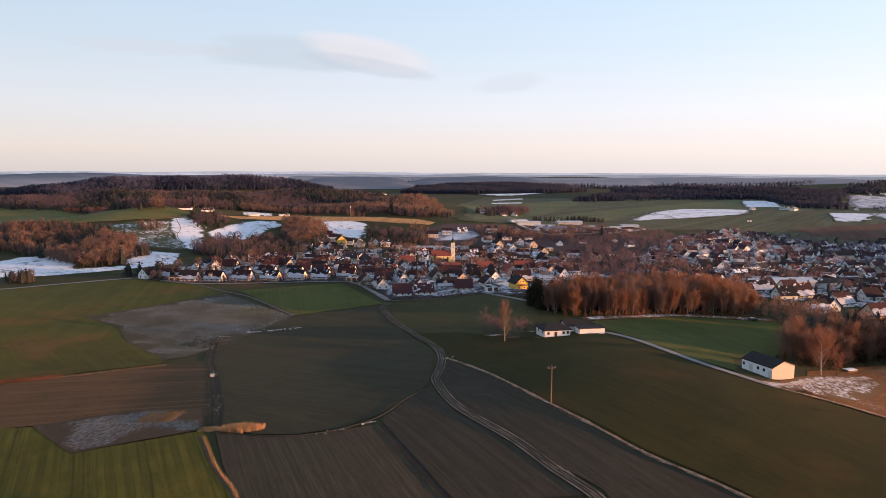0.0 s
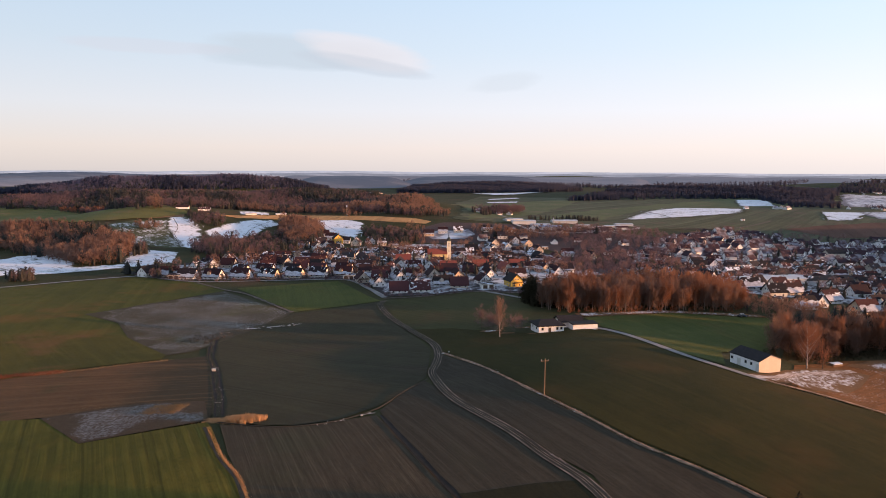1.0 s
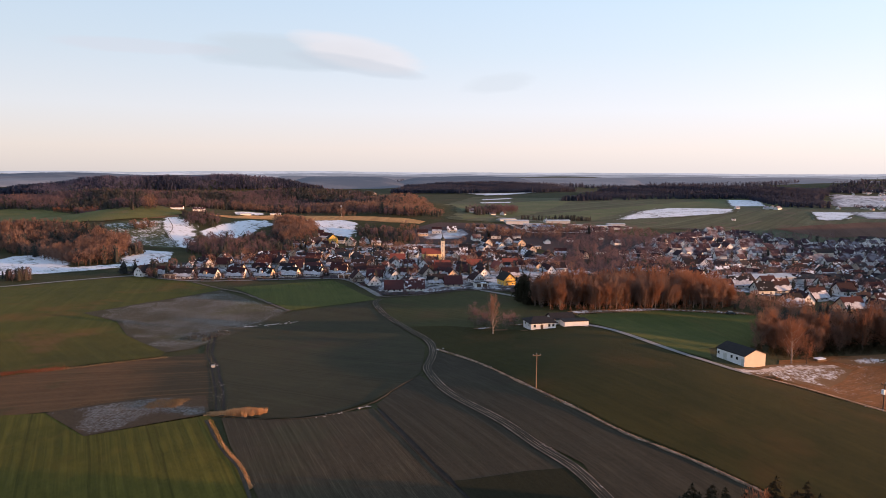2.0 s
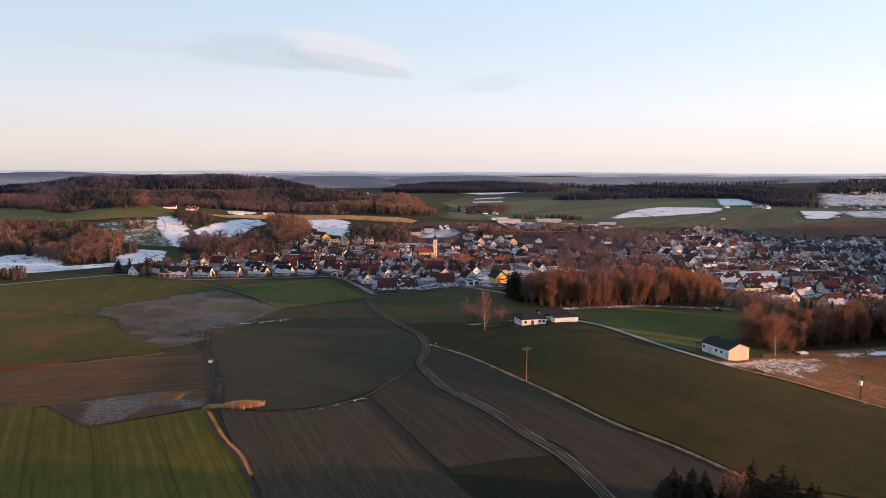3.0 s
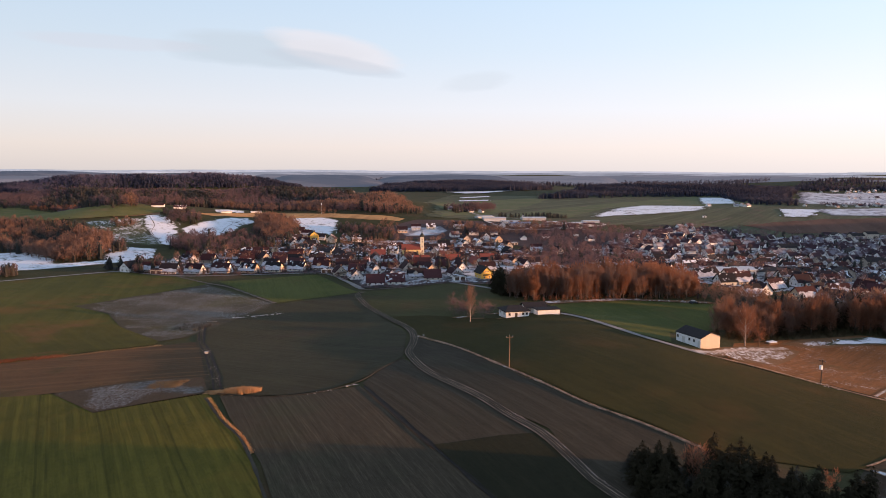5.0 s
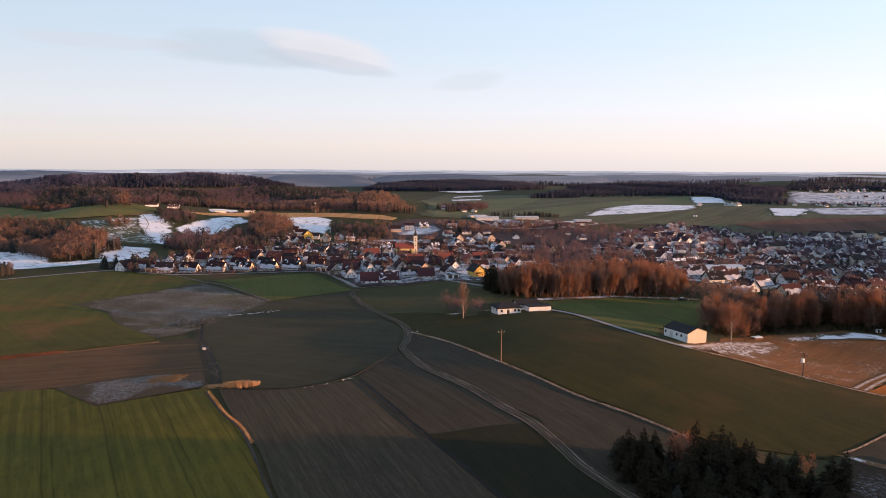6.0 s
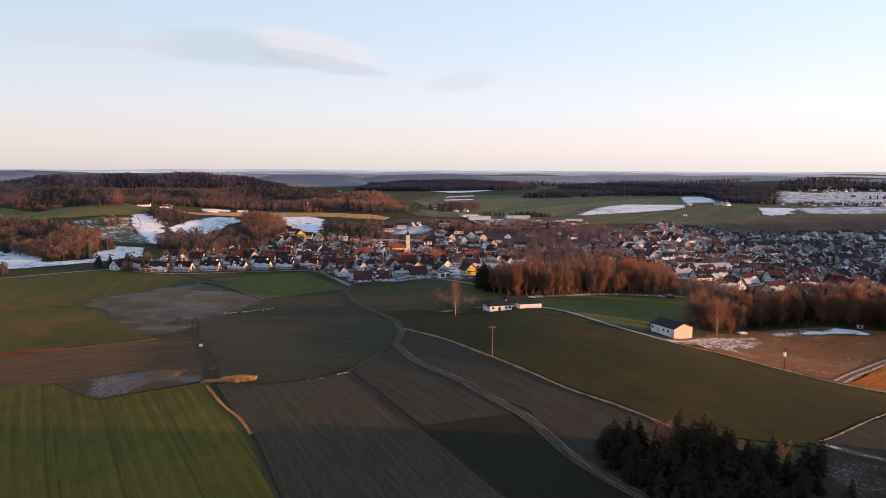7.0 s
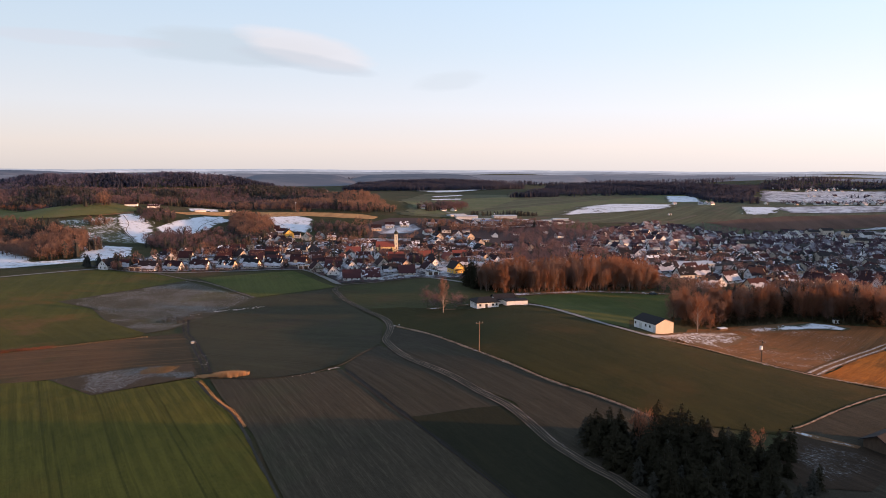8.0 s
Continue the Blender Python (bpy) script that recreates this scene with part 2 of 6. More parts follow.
def choice(name, colors, rough=0.8, scale=0.6, snow=None):
    """Paint or tile whose colour differs from house to house, weathered, with snow that has not melted yet."""
    n = Nodes(name)
    v = n.moved((1, 1, 1), 0, True)
    ramp = n.t.nodes.new("ShaderNodeValToRGB")
    ramp.color_ramp.interpolation = "CONSTANT"
    e = ramp.color_ramp.elements
    for k, col in enumerate(colors):
        el = e[k] if k < 2 else e.new(k / len(colors))
        el.position, el.color = k / len(colors), (*col, 1)
    n.put(n.random(), ramp.inputs[0])
    f1, f2 = n.noise(scale, 4, 0.6, v), n.noise(scale * 8, 3, 0.6, v)
    c = n.mix(n.math("MULTIPLY", n.step(f1, 0.45, 0.75), 0.35), ramp.outputs[0], (0.055, 0.050, 0.052))
    if snow:
        r = n.math("FRACT", n.math("MULTIPLY", n.random(), 17.3))
        s = n.math("ADD", n.noise(0.35, 4, 0.6, v), n.math("MULTIPLY", r, 0.30))
        c = n.mix(n.step(s, snow, snow + 0.06), c, (0.62, 0.67, 0.75))
    return n.done(c, rough, f2, 0.35, 0.03, spec=0.15)


def leafy(name, colors, rough=0.9, through_light=0.5):
    """Twigs, needles or blades: every tuft in its own tone, plants differing too."""
    n = Nodes(name)
    ramp = n.t.nodes.new("ShaderNodeValToRGB")
    e = ramp.color_ramp.elements
    for k, col in enumerate(colors):
        el = e[k] if k < 2 else e.new(k / (len(colors) - 1))
        el.position, el.color = k / (len(colors) - 1), (*col, 1)
    v = n.math("ADD", n.math("MULTIPLY", n.island(), 0.45), n.math("MULTIPLY", n.random(), 0.55))
    stand = n.math("ADD", n.math("MULTIPLY", n.step(n.noise(0.035, 3), 0.35, 0.65), 0.55), n.math("MULTIPLY", n.step(n.noise(0.16, 2), 0.35, 0.65), 0.45))
    w = n.math("ADD", n.math("MULTIPLY", v, 0.45), n.math("MULTIPLY", stand, 0.55))
    n.put(w, ramp.inputs[0])
    m = n.done(ramp.outputs[0], rough, spec=0.1)
    if through_light:
        thin, both = n.t.nodes.new("ShaderNodeBsdfTranslucent"), n.t.nodes.new("ShaderNodeMixShader")
        n.put(ramp.outputs[0], thin.inputs["Color"])
        both.inputs[0].default_value = through_light
        n.put(n.b.outputs[0], both.inputs[1])
        n.put(thin.outputs[0], both.inputs[2])
        n.put(both.outputs[0], n.t.nodes["Material Output"].inputs["Surface"])
    return m


M["plaster"] = choice("house_plaster", [(0.70, 0.69, 0.70), (0.62, 0.61, 0.61), (0.74, 0.73, 0.74), (0.56, 0.49, 0.41), (0.68, 0.68, 0.70), (0.46, 0.40, 0.34), (0.72, 0.71, 0.68), (0.60, 0.45, 0.32)])
# tile tones pushed slightly to violet for haze over the village
M["roof"] = choice("roof_tiles", [(0.027, 0.014, 0.017), (0.017, 0.016, 0.020), (0.038, 0.016, 0.018), (0.016, 0.015, 0.018), (0.050, 0.018, 0.019), (0.023, 0.017, 0.021), (0.032, 0.013, 0.016)], 0.9, 1.2, snow=0.85)
M["roof_red"] = choice("red_roof_tiles", [(0.062, 0.025, 0.028), (0.046, 0.021, 0.024), (0.038, 0.020, 0.022)], 0.85, 1.2, snow=0.86)
M["roof_bright"] = plain("bright_red_tiles", (0.22, 0.055, 0.040), (0.17, 0.045, 0.035), 1.5, 0.85, bump=0.5)
M["roof_dark"] = plain("dark_roof_tiles", (0.017, 0.016, 0.018), (0.028, 0.025, 0.026), 1.5, 0.8, bump=0.5, spec=0.15)
M["roof_snow"] = choice("snowed_roof", [(0.04, 0.034, 0.036), (0.05, 0.032, 0.032)], 0.85, 1.0, snow=0.74)
M["white_wall"] = plain("white_render", (0.80, 0.80, 0.81), (0.70, 0.70, 0.71), 0.4, 0.85)
# beige copy of the barn's white render, fitted to its sunlit gable
M["barn_wall"] = plain("barn_gable_sun_tone", (0.54, 0.46, 0.385), (0.47, 0.40, 0.335), 0.3, 0.85)
M["yellow_wall"] = plain("yellow_render", (0.72, 0.46, 0.10), (0.66, 0.42, 0.10), 0.4, 0.85)
M["church_wall"] = plain("church_render", (0.74, 0.56, 0.26), (0.68, 0.5, 0.22), 0.3, 0.85)
M["tower_wall"] = plain("tower_render", (0.76, 0.68, 0.52), (0.7, 0.62, 0.46), 0.3, 0.85)
M["copper"] = plain("dark_copper", (0.04, 0.045, 0.04), (0.06, 0.065, 0.055), 0.8, 0.5, metal=0.6)
M["stuff_wall"] = leafy("pale_house_walls", [(0.55, 0.50, 0.46), (0.74, 0.73, 0.72), (0.82, 0.82, 0.83)], through_light=0.0)
M["stuff_roof"] = leafy("dark_house_roofs", [(0.022, 0.022, 0.032), (0.034, 0.026, 0.036), (0.052, 0.030, 0.037), (0.220, 0.220, 0.255), (0.420, 0.430, 0.470)], through_light=0.0)
M["glass"] = plain("window_glass", (0.02, 0.025, 0.03), (0.03, 0.035, 0.04), 0.5, 0.08, bump=0.0, spec=0.6)
M["frame"] = plain("window_frame_paint", (0.6, 0.6, 0.58), (0.5, 0.5, 0.48), 2, 0.6)
M["dark_wood"] = plain("dark_wood", (0.06, 0.04, 0.028), (0.09, 0.06, 0.04), 1.5, 0.8, streak=(3, 3, 0.4))
M["pole_wood"] = plain("pole_wood", (0.15, 0.095, 0.06), (0.20, 0.13, 0.08), 1.5, 0.85, streak=(4, 4, 0.3))
M["iron"] = plain("galvanised_iron", (0.30, 0.31, 0.32), (0.22, 0.23, 0.24), 2, 0.5, metal=0.8)
M["chimney"] = plain("chimney_brick", (0.22, 0.10, 0.07), (0.16, 0.09, 0.07), 3, 0.9)
M["bark"] = plain("bark", (0.10, 0.075, 0.055), (0.06, 0.045, 0.035), 1.2, 0.95, streak=(3, 3, 0.6))
M["pale_bark"] = plain("pale_grey_bark", (0.22, 0.17, 0.14), (0.13, 0.10, 0.085), 1.2, 0.9, streak=(3, 3, 0.6))
M["birch_bark"] = plain("birch_bark", (0.36, 0.29, 0.25), (0.14, 0.11, 0.095), 1.2, 0.85, streak=(1, 1, 3))
M["gravel"] = plain("gravel_track", (0.165, 0.135, 0.11), (0.058, 0.050, 0.042), 0.5, 0.95, bump=0.5, spec=0.1)
# pale earth tone that paints light along the rut edges
M["lit_edge"] = plain("pale_lit_edge", (0.27, 0.21, 0.165), (0.075, 0.060, 0.046), 0.35, 0.95, bump=0.5, spec=0.1)
M["verge"] = plain("frosted_dry_verge", (0.36, 0.23, 0.15), (0.10, 0.066, 0.044), 0.7, 0.95, bump=0.6)
M["rut_snow"] = plain("snowy_rut", (0.50, 0.46, 0.44), (0.17, 0.11, 0.075), 0.5, 0.9, bump=0.5)
M["mud"] = plain("muddy_rut", (0.040, 0.036, 0.028), (0.060, 0.052, 0.040), 0.4, 0.95, bump=0.6, spec=0.08)
M["black_mud"] = plain("wet_black_mud", (0.014, 0.013, 0.012), (0.024, 0.021, 0.018), 0.6, 0.8, bump=0.6, spec=0.1)
M["asphalt"] = plain("old_asphalt", (0.15, 0.145, 0.14), (0.21, 0.205, 0.20), 0.3, 0.9)
M["pale_road"] = plain("pale_salted_asphalt", (0.30, 0.285, 0.28), (0.38, 0.365, 0.36), 0.3, 0.9)
M["blue_roof"] = plain("blue_sheet_roof", (0.22, 0.33, 0.52), (0.17, 0.27, 0.44), 0.3, 0.5)
M["metal_roof"] = plain("sheet_metal_roof", (0.50, 0.53, 0.57), (0.36, 0.38, 0.42), 0.2, 0.5, random=0.4)
M["pale_cladding"] = plain("pale_cladding", (0.62, 0.62, 0.63), (0.50, 0.50, 0.52), 0.2, 0.7, random=0.4)


M["needles"] = leafy("spruce_needles", [(0.0240, 0.0225, 0.0148), (0.0390, 0.0360, 0.0222), (0.0660, 0.0600, 0.0395)])
M["needles_warm"] = leafy("brownish_needles", [(0.030, 0.026, 0.016), (0.046, 0.037, 0.021), (0.070, 0.052, 0.030)])
M["needles_frost"] = leafy("frosted_needles", [(0.0426, 0.0426, 0.0346), (0.0638, 0.0638, 0.0543), (0.1117, 0.1117, 0.0963)])
# needle tones raised to carry the pale lift of haze
M["needles_far"] = leafy("conifers_haze_lifted", [(0.048, 0.054, 0.054), (0.068, 0.072, 0.068), (0.105, 0.094, 0.090)])
M["twigs"] = leafy("bare_twigs", [(0.144, 0.091, 0.075), (0.206, 0.127, 0.098), (0.278, 0.168, 0.127)])
M["twigs_red"] = leafy("reddish_twigs", [(0.149, 0.074, 0.048), (0.221, 0.106, 0.067), (0.299, 0.145, 0.090)])
# bluish share in these twigs stands for haze
M["twigs_grey"] = leafy("greyish_twigs", [(0.111, 0.076, 0.084), (0.169, 0.116, 0.117), (0.236, 0.157, 0.150)])
# twig tones of far beeches, made paler and greyer for haze
M["wood_far"] = leafy("beech_haze_lifted", [(0.099, 0.073, 0.086), (0.142, 0.099, 0.107), (0.197, 0.132, 0.133)])
# distance haze is put into these woods as violet and blue tones
M["wood_violet"] = leafy("haze_tinted_wood", [(0.0845, 0.0806, 0.1274), (0.1144, 0.1053, 0.1534), (0.1560, 0.1287, 0.1677)])
M["needles_dim"] = leafy("haze_blue_conifers", [(0.0403, 0.0471, 0.0770), (0.0529, 0.0586, 0.0897), (0.0713, 0.0725, 0.1000)])
M["wood_dim"] = leafy("haze_blue_wood", [(0.054, 0.057, 0.084), (0.070, 0.070, 0.096), (0.095, 0.084, 0.104)])


# Hill tones with a bluish glow that stands for haze in the air.
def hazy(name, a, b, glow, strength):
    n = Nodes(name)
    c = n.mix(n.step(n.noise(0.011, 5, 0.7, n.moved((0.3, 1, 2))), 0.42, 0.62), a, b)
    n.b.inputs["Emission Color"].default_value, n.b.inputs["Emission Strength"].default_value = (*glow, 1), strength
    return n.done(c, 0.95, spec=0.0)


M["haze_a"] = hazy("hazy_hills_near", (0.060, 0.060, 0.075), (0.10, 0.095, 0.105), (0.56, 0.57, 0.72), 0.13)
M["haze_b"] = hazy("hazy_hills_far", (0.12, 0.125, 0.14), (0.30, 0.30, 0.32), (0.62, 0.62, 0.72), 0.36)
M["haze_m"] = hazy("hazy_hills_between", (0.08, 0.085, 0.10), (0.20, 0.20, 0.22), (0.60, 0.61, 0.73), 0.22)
M["haze_c"] = hazy("blue_haze_hills", (0.040, 0.045, 0.060), (0.075, 0.074, 0.086), (0.45, 0.51, 0.70), 0.095)
M["snow_cap"] = plain("roof_snow_cover", (0.46, 0.48, 0.54), (0.28, 0.28, 0.31), 0.5, 0.9, bump=0.4)
# frosted rows whose soil and snow are darkened to hold shade
M["shade_snow"] = field("frosted_rows_shaded", (0.032, 0.023, 0.0155), (0.043, 0.029, 0.019), -37, 0.8, 0.4, snow=0.38, cover=0.36, flake=2.8)
# litter tinted bluer to carry the haze along the brook
M["litter"] = field("leaf_litter", (0.062, 0.045, 0.046), (0.082, 0.057, 0.054), 0)
M["rust"] = leafy("rust_red_scrub", [(0.14, 0.05, 0.03), (0.22, 0.08, 0.045), (0.28, 0.12, 0.07)])
M["mound"] = plain("bare_orange_earth", (0.17, 0.080, 0.034), (0.10, 0.050, 0.024), 1.5, 0.95, bump=0.8, spec=0.1)
M["concrete"] = plain("weathered_concrete", (0.42, 0.41, 0.39), (0.30, 0.29, 0.275), 1.0, 0.9)
M["car_paint"] = plain("dark_car_paint", (0.03, 0.035, 0.045), (0.045, 0.05, 0.06), 0.5, 0.25, bump=0.05, spec=0.5)
M["tyre"] = plain("tyre_rubber", (0.02, 0.02, 0.02), (0.03, 0.03, 0.03), 4, 0.9)
M["reed"] = leafy("dry_reed", [(0.42, 0.24, 0.12), (0.54, 0.33, 0.17), (0.64, 0.43, 0.25)])
M["dry_grass"] = leafy("dry_grass_blades", [(0.16, 0.11, 0.06), (0.26, 0.18, 0.10), (0.36, 0.27, 0.17)])
M["snow"] = field("lying_snow", (0.05, 0.055, 0.028), (0.07, 0.07, 0.04), -55, snow=0.60, cover=0.92, flake=0.30)
M["snow_slope"] = field("snow_on_meadow", (0.06, 0.07, 0.035), (0.085, 0.085, 0.045), -55, snow=0.445, cover=0.75, flake=0.4)

# ---- the lie of the land ----
# (amplitude, x, y, spread x, spread y) of the rolling ground: swells of the fields, the valley, the hills beyond,
# unseen rises added to shape light and shade
SWELLS = [
    (2.0, -130, 130, 65, 65), (4.1, -60, 125, 65, 65), (2.5, 10, 125, 65, 65), (1.3, 80, 115, 65, 65), (-1.3, -140, 210, 65, 65),
    (-2.0, -40, 205, 65, 65), (7.9, 35, 195, 65, 65), (-5.4, 105, 225, 65, 65), (-1.5, -110, 290, 65, 65), (1.1, 0, 270, 65, 65),
]
VALLEY = [
    (-12, 60, 560, 230, 120), (-26, 430, 780, 260, 270), (-9, 330, 430, 150, 110),
]
BEYOND = [
    (25, -430, 640, 120, 120), (13, -200, 760, 190, 90), (21, -720, 1000, 230, 150),
    (20, -430, 1180, 170, 150), (38, -1080, 1500, 240, 170), (40, -810, 1670, 190, 170), (18, -205, 985, 80, 115),
    (20, 430, 1800, 380, 210), (16, 1250, 2500, 500, 250), (12, -250, 2350, 260, 200),
]
# out of view: four added to cast shade, the last tilts ground sunward
UNSEEN_RISES = [
    (41, 820, 400, 90, 135), (31, 840, 640, 100, 170), (36, 880, 860, 110, 160), (40, 205, 66, 48, 30), (7, -310, 190, 100, 90),
]
HILLS = SWELLS + VALLEY + BEYOND + UNSEEN_RISES


def height(x, y):
    """Height of the ground at a place in the plan."""
    z = 0.0 * x
    for a, cx, cy, sx, sy in HILLS:
        z = z + a * np.exp(-((x - cx) / sx) ** 2 - ((y - cy) / sy) ** 2)
    r = np.sqrt(x * x + y * y)
    s = np.clip((r - 1900) / 2900, 0, 1)
    far = s * s * (3 - 2 * s)
    roll = np.sin(x / 310 + 1.3) * np.sin(y / 270 + 0.4) + 0.6 * np.sin(x / 140 - y / 210)
    return z - 2 + 47 * far + 5 * roll * np.clip((r - 1500) / 1200, 0, 1)

# ---- ways to build ----


def part(name, bm, material, parent=None, label=""):
    """Link a bmesh as one mesh object under a thing or a part."""
    me = bpy.data.meshes.new(name)
    bm.to_mesh(me)
    bm.free()
    for m in material if isinstance(material, (list, tuple)) else [material]:
        me.materials.append(m)
    ob = new(name, me)
    ob.parent = parent
    return tagged(ob, label)


def mesh_of(name, verts, faces, material, smooth=False):
    me = bpy.data.meshes.new(name)
    me.from_pydata(np.asarray(verts).tolist(), [], faces if isinstance(faces, list) else faces.tolist())
    me.materials.append(material)
    if smooth:
        me.shade_smooth()
    me.update()
    return me


def box(bm, x0, x1, y0, y1, z0, z1, slot=0):
    v = [bm.verts.new((x, y, z)) for z in (z0, z1) for x, y in ((x0, y0), (x1, y0), (x1, y1), (x0, y1))]
    for f in ((3, 2, 1, 0), (4, 5, 6, 7), (0, 1, 5, 4), (1, 2, 6, 5), (2, 3, 7, 6), (3, 0, 4, 7)):
        bm.faces.new([v[k] for k in f]).material_index = slot
    return v


def tube(bm, pts, radii, sides=6):
    """A tapered, bent stem through points."""
    rings = []
    for k, (p, r) in enumerate(zip(pts, radii)):
        a = Vector(pts[min(k + 1, len(pts) - 1)]) - Vector(pts[max(k - 1, 0)])
        q = a.to_track_quat("Z", "Y")
        rings.append([bm.verts.new(Vector(p) + q @ Vector((r * math.cos(t), r * math.sin(t), 0))) for t in [2 * math.pi * s / sides for s in range(sides)]])
    for a, b in zip(rings, rings[1:]):
        for s in range(sides):
            bm.faces.new((a[s], a[(s + 1) % sides], b[(s + 1) % sides], b[s]))
    bm.faces.new(rings[-1])
    bm.faces.new(rings[0][::-1])


def lines(lo, hi, inner, fine, mid, coarse):
    """Cuts of the ground's lattice: fine near the village, coarse far away."""
    out, v = [], 0.0
    while v < hi:
        out.append(v)
        v += fine if v < inner else mid if v < 2.2 * inner else coarse
    neg, v = [], -fine
    while v > lo:
        neg.append(v)
        v -= fine if -v < inner else mid if -v < 2.2 * inner else coarse
    return np.array(sorted(neg) + out + [hi])


XS = lines(-4900, 4900, 660, 12, 40, 110)
YS = np.concatenate([np.arange(-4900, -200, 180.0), np.arange(-200, -60, 20.0), np.arange(-60, 1020, 12.0), np.arange(1020, 2400, 40.0), np.arange(2400, 4901, 100.0)])


def drape(name, corners, lift, material, label, category="field", fade=0.0, wobble=1.0):
    """A patch of the ground with its own cover: the outline is cut along the ground's lattice and laid on it."""
    bm = bmesh.new()
    pts = []
    if lift >= 0.4 and all(abs(x) < 650 and y < 1000 for x, y in corners):
        lift = 0.15 + 0.3 * (lift - 0.4)
    rnd = random.Random(len(name) + int(abs(corners[0][0]) * 10))
    for k, (x, y) in enumerate(corners):
        x2, y2 = corners[(k + 1) % len(corners)]
        n = max(1, int(math.hypot(x2 - x, y2 - y) / 14))
        for s in range(n):
            j = 0 if s == 0 else wobble
            pts.append((x + (x2 - x) * s / n + j * rnd.uniform(-1, 1), y + (y2 - y) * s / n + j * rnd.uniform(-1, 1)))
    f = bm.faces.new([bm.verts.new((x, y, 0)) for x, y in pts])
    if f.normal.z < 0:
        f.normal_flip()
    bmesh.ops.triangulate(bm, faces=bm.faces[:])
    xs, ys = [p[0] for p in pts], [p[1] for p in pts]
    for vals, axis in ((XS, 0), (YS, 1)):
        span = (xs, ys)[axis]
        for c in vals[(vals > min(span)) & (vals < max(span))]:
            co, no = [0, 0, 0], [0, 0, 0]
            co[axis], no[axis] = c, 1
            bmesh.ops.bisect_plane(bm, geom=bm.verts[:] + bm.edges[:] + bm.faces[:], plane_co=co, plane_no=no)
    if fade:
        bmesh.ops.subdivide_edges(bm, edges=bm.edges[:], cuts=1 if len(bm.faces) > 400 else 3, use_grid_fill=True)
        bmesh.ops.triangulate(bm, faces=bm.faces[:])
    bmesh.ops.recalc_face_normals(bm, faces=bm.faces[:])
    if sum(f.normal.z for f in bm.faces) < 0:
        bmesh.ops.reverse_faces(bm, faces=bm.faces[:])
    for v in bm.verts:
        v.co.z = float(height(v.co.x, v.co.y)) + lift
    ob = part(name, bm, material)
    ob.data.shade_smooth()
    if fade:
        co = np.array([v.co[:2] for v in ob.data.vertices])
        near = np.full(len(co), 1e9)
        for (ax, ay), (bx, by) in zip(corners, corners[1:] + corners[:1]):
            t = np.clip(((co[:, 0] - ax) * (bx - ax) + (co[:, 1] - ay) * (by - ay)) / ((bx - ax) ** 2 + (by - ay) ** 2), 0, 1)
            near = np.minimum(near, np.hypot(co[:, 0] - ax - t * (bx - ax), co[:, 1] - ay - t * (by - ay)))
        ob.data.attributes.new("rim", "FLOAT", "POINT").data.foreach_set("value", np.clip(near / fade, 0, 1).astype(np.float32))
    return tagged(ob, label, category, kind="structure")


def smooth_line(pts, step=3.0):
    """Points along a soft curve through the given ones."""
    p = [Vector((*q[:2], 0)) for q in pts]
    p = [2 * p[0] - p[1], *p, 2 * p[-1] - p[-2]]
    out = []
    for a, b, c, d in zip(p, p[1:], p[2:], p[3:]):
        n = max(1, int((c - b).length / step))
        for k in range(n):
            t = k / n
            out.append(0.5 * (2 * b + (c - a) * t + (2 * a - 5 * b + 4 * c - d) * t * t + (3 * b - a - 3 * c + d) * t ** 3))
    return out + [p[-2]]


def ribbon(name, pts, width, lift, material, label, category, crown=0.0, shift=0.0, rough=0.25, parent=None, kind="structure"):
    """A strip of ground that follows a line, with uneven edges and a crowned or sunken middle."""
    rnd = random.Random(len(pts) + int(width * 100) + int(abs(pts[0][0]) * 7) + int(shift * 31))
    line = smooth_line(pts)
    bm = bmesh.new()
    prev = None
    for k, c in enumerate(line):
        d = (line[min(k + 1, len(line) - 1)] - line[max(k - 1, 0)]).normalized()
        side = Vector((-d.y, d.x, 0))
        w = width / 2 * (1 + rnd.uniform(-rough, rough))
        row = []
        for s in (-1, -0.4, 0.4, 1):
            q = c + side * (s * w + shift)
            row.append(bm.verts.new((q.x, q.y, float(height(q.x, q.y)) + lift + crown * (abs(s) < 0.9))))
        if prev:
            for s in range(3):
                bm.faces.new((prev[s + 1], prev[s], row[s], row[s + 1]))
        prev = row
    bmesh.ops.recalc_face_normals(bm, faces=bm.faces[:])
    if sum(f.normal.z for f in bm.faces) < 0:
        bmesh.ops.reverse_faces(bm, faces=bm.faces[:])
    ob = part(name, bm, material, parent)
    ob.data.shade_smooth()
    return tagged(ob, label, category, kind=kind) if parent is None else ob


def inside(x, y, poly):
    hit = np.zeros(np.shape(x), bool)
    for (ax, ay), (bx, by) in zip(poly, poly[1:] + poly[:1]):
        if ay != by:
            hit ^= ((ay > y) != (by > y)) & (x < (bx - ax) * (y - ay) / (by - ay) + ax)
    return hit


def scatter(poly, gap, rng):
    """Jittered places inside an outline."""
    xs, ys = [p[0] for p in poly], [p[1] for p in poly]
    gx, gy = np.meshgrid(np.arange(min(xs), max(xs), gap), np.arange(min(ys), max(ys), gap))
    x = gx.ravel() + rng.uniform(-0.5, 0.5, gx.size) * gap
    y = gy.ravel() + rng.uniform(-0.5, 0.5, gx.size) * gap
    ok = inside(x, y, poly)
    return x[ok], y[ok]


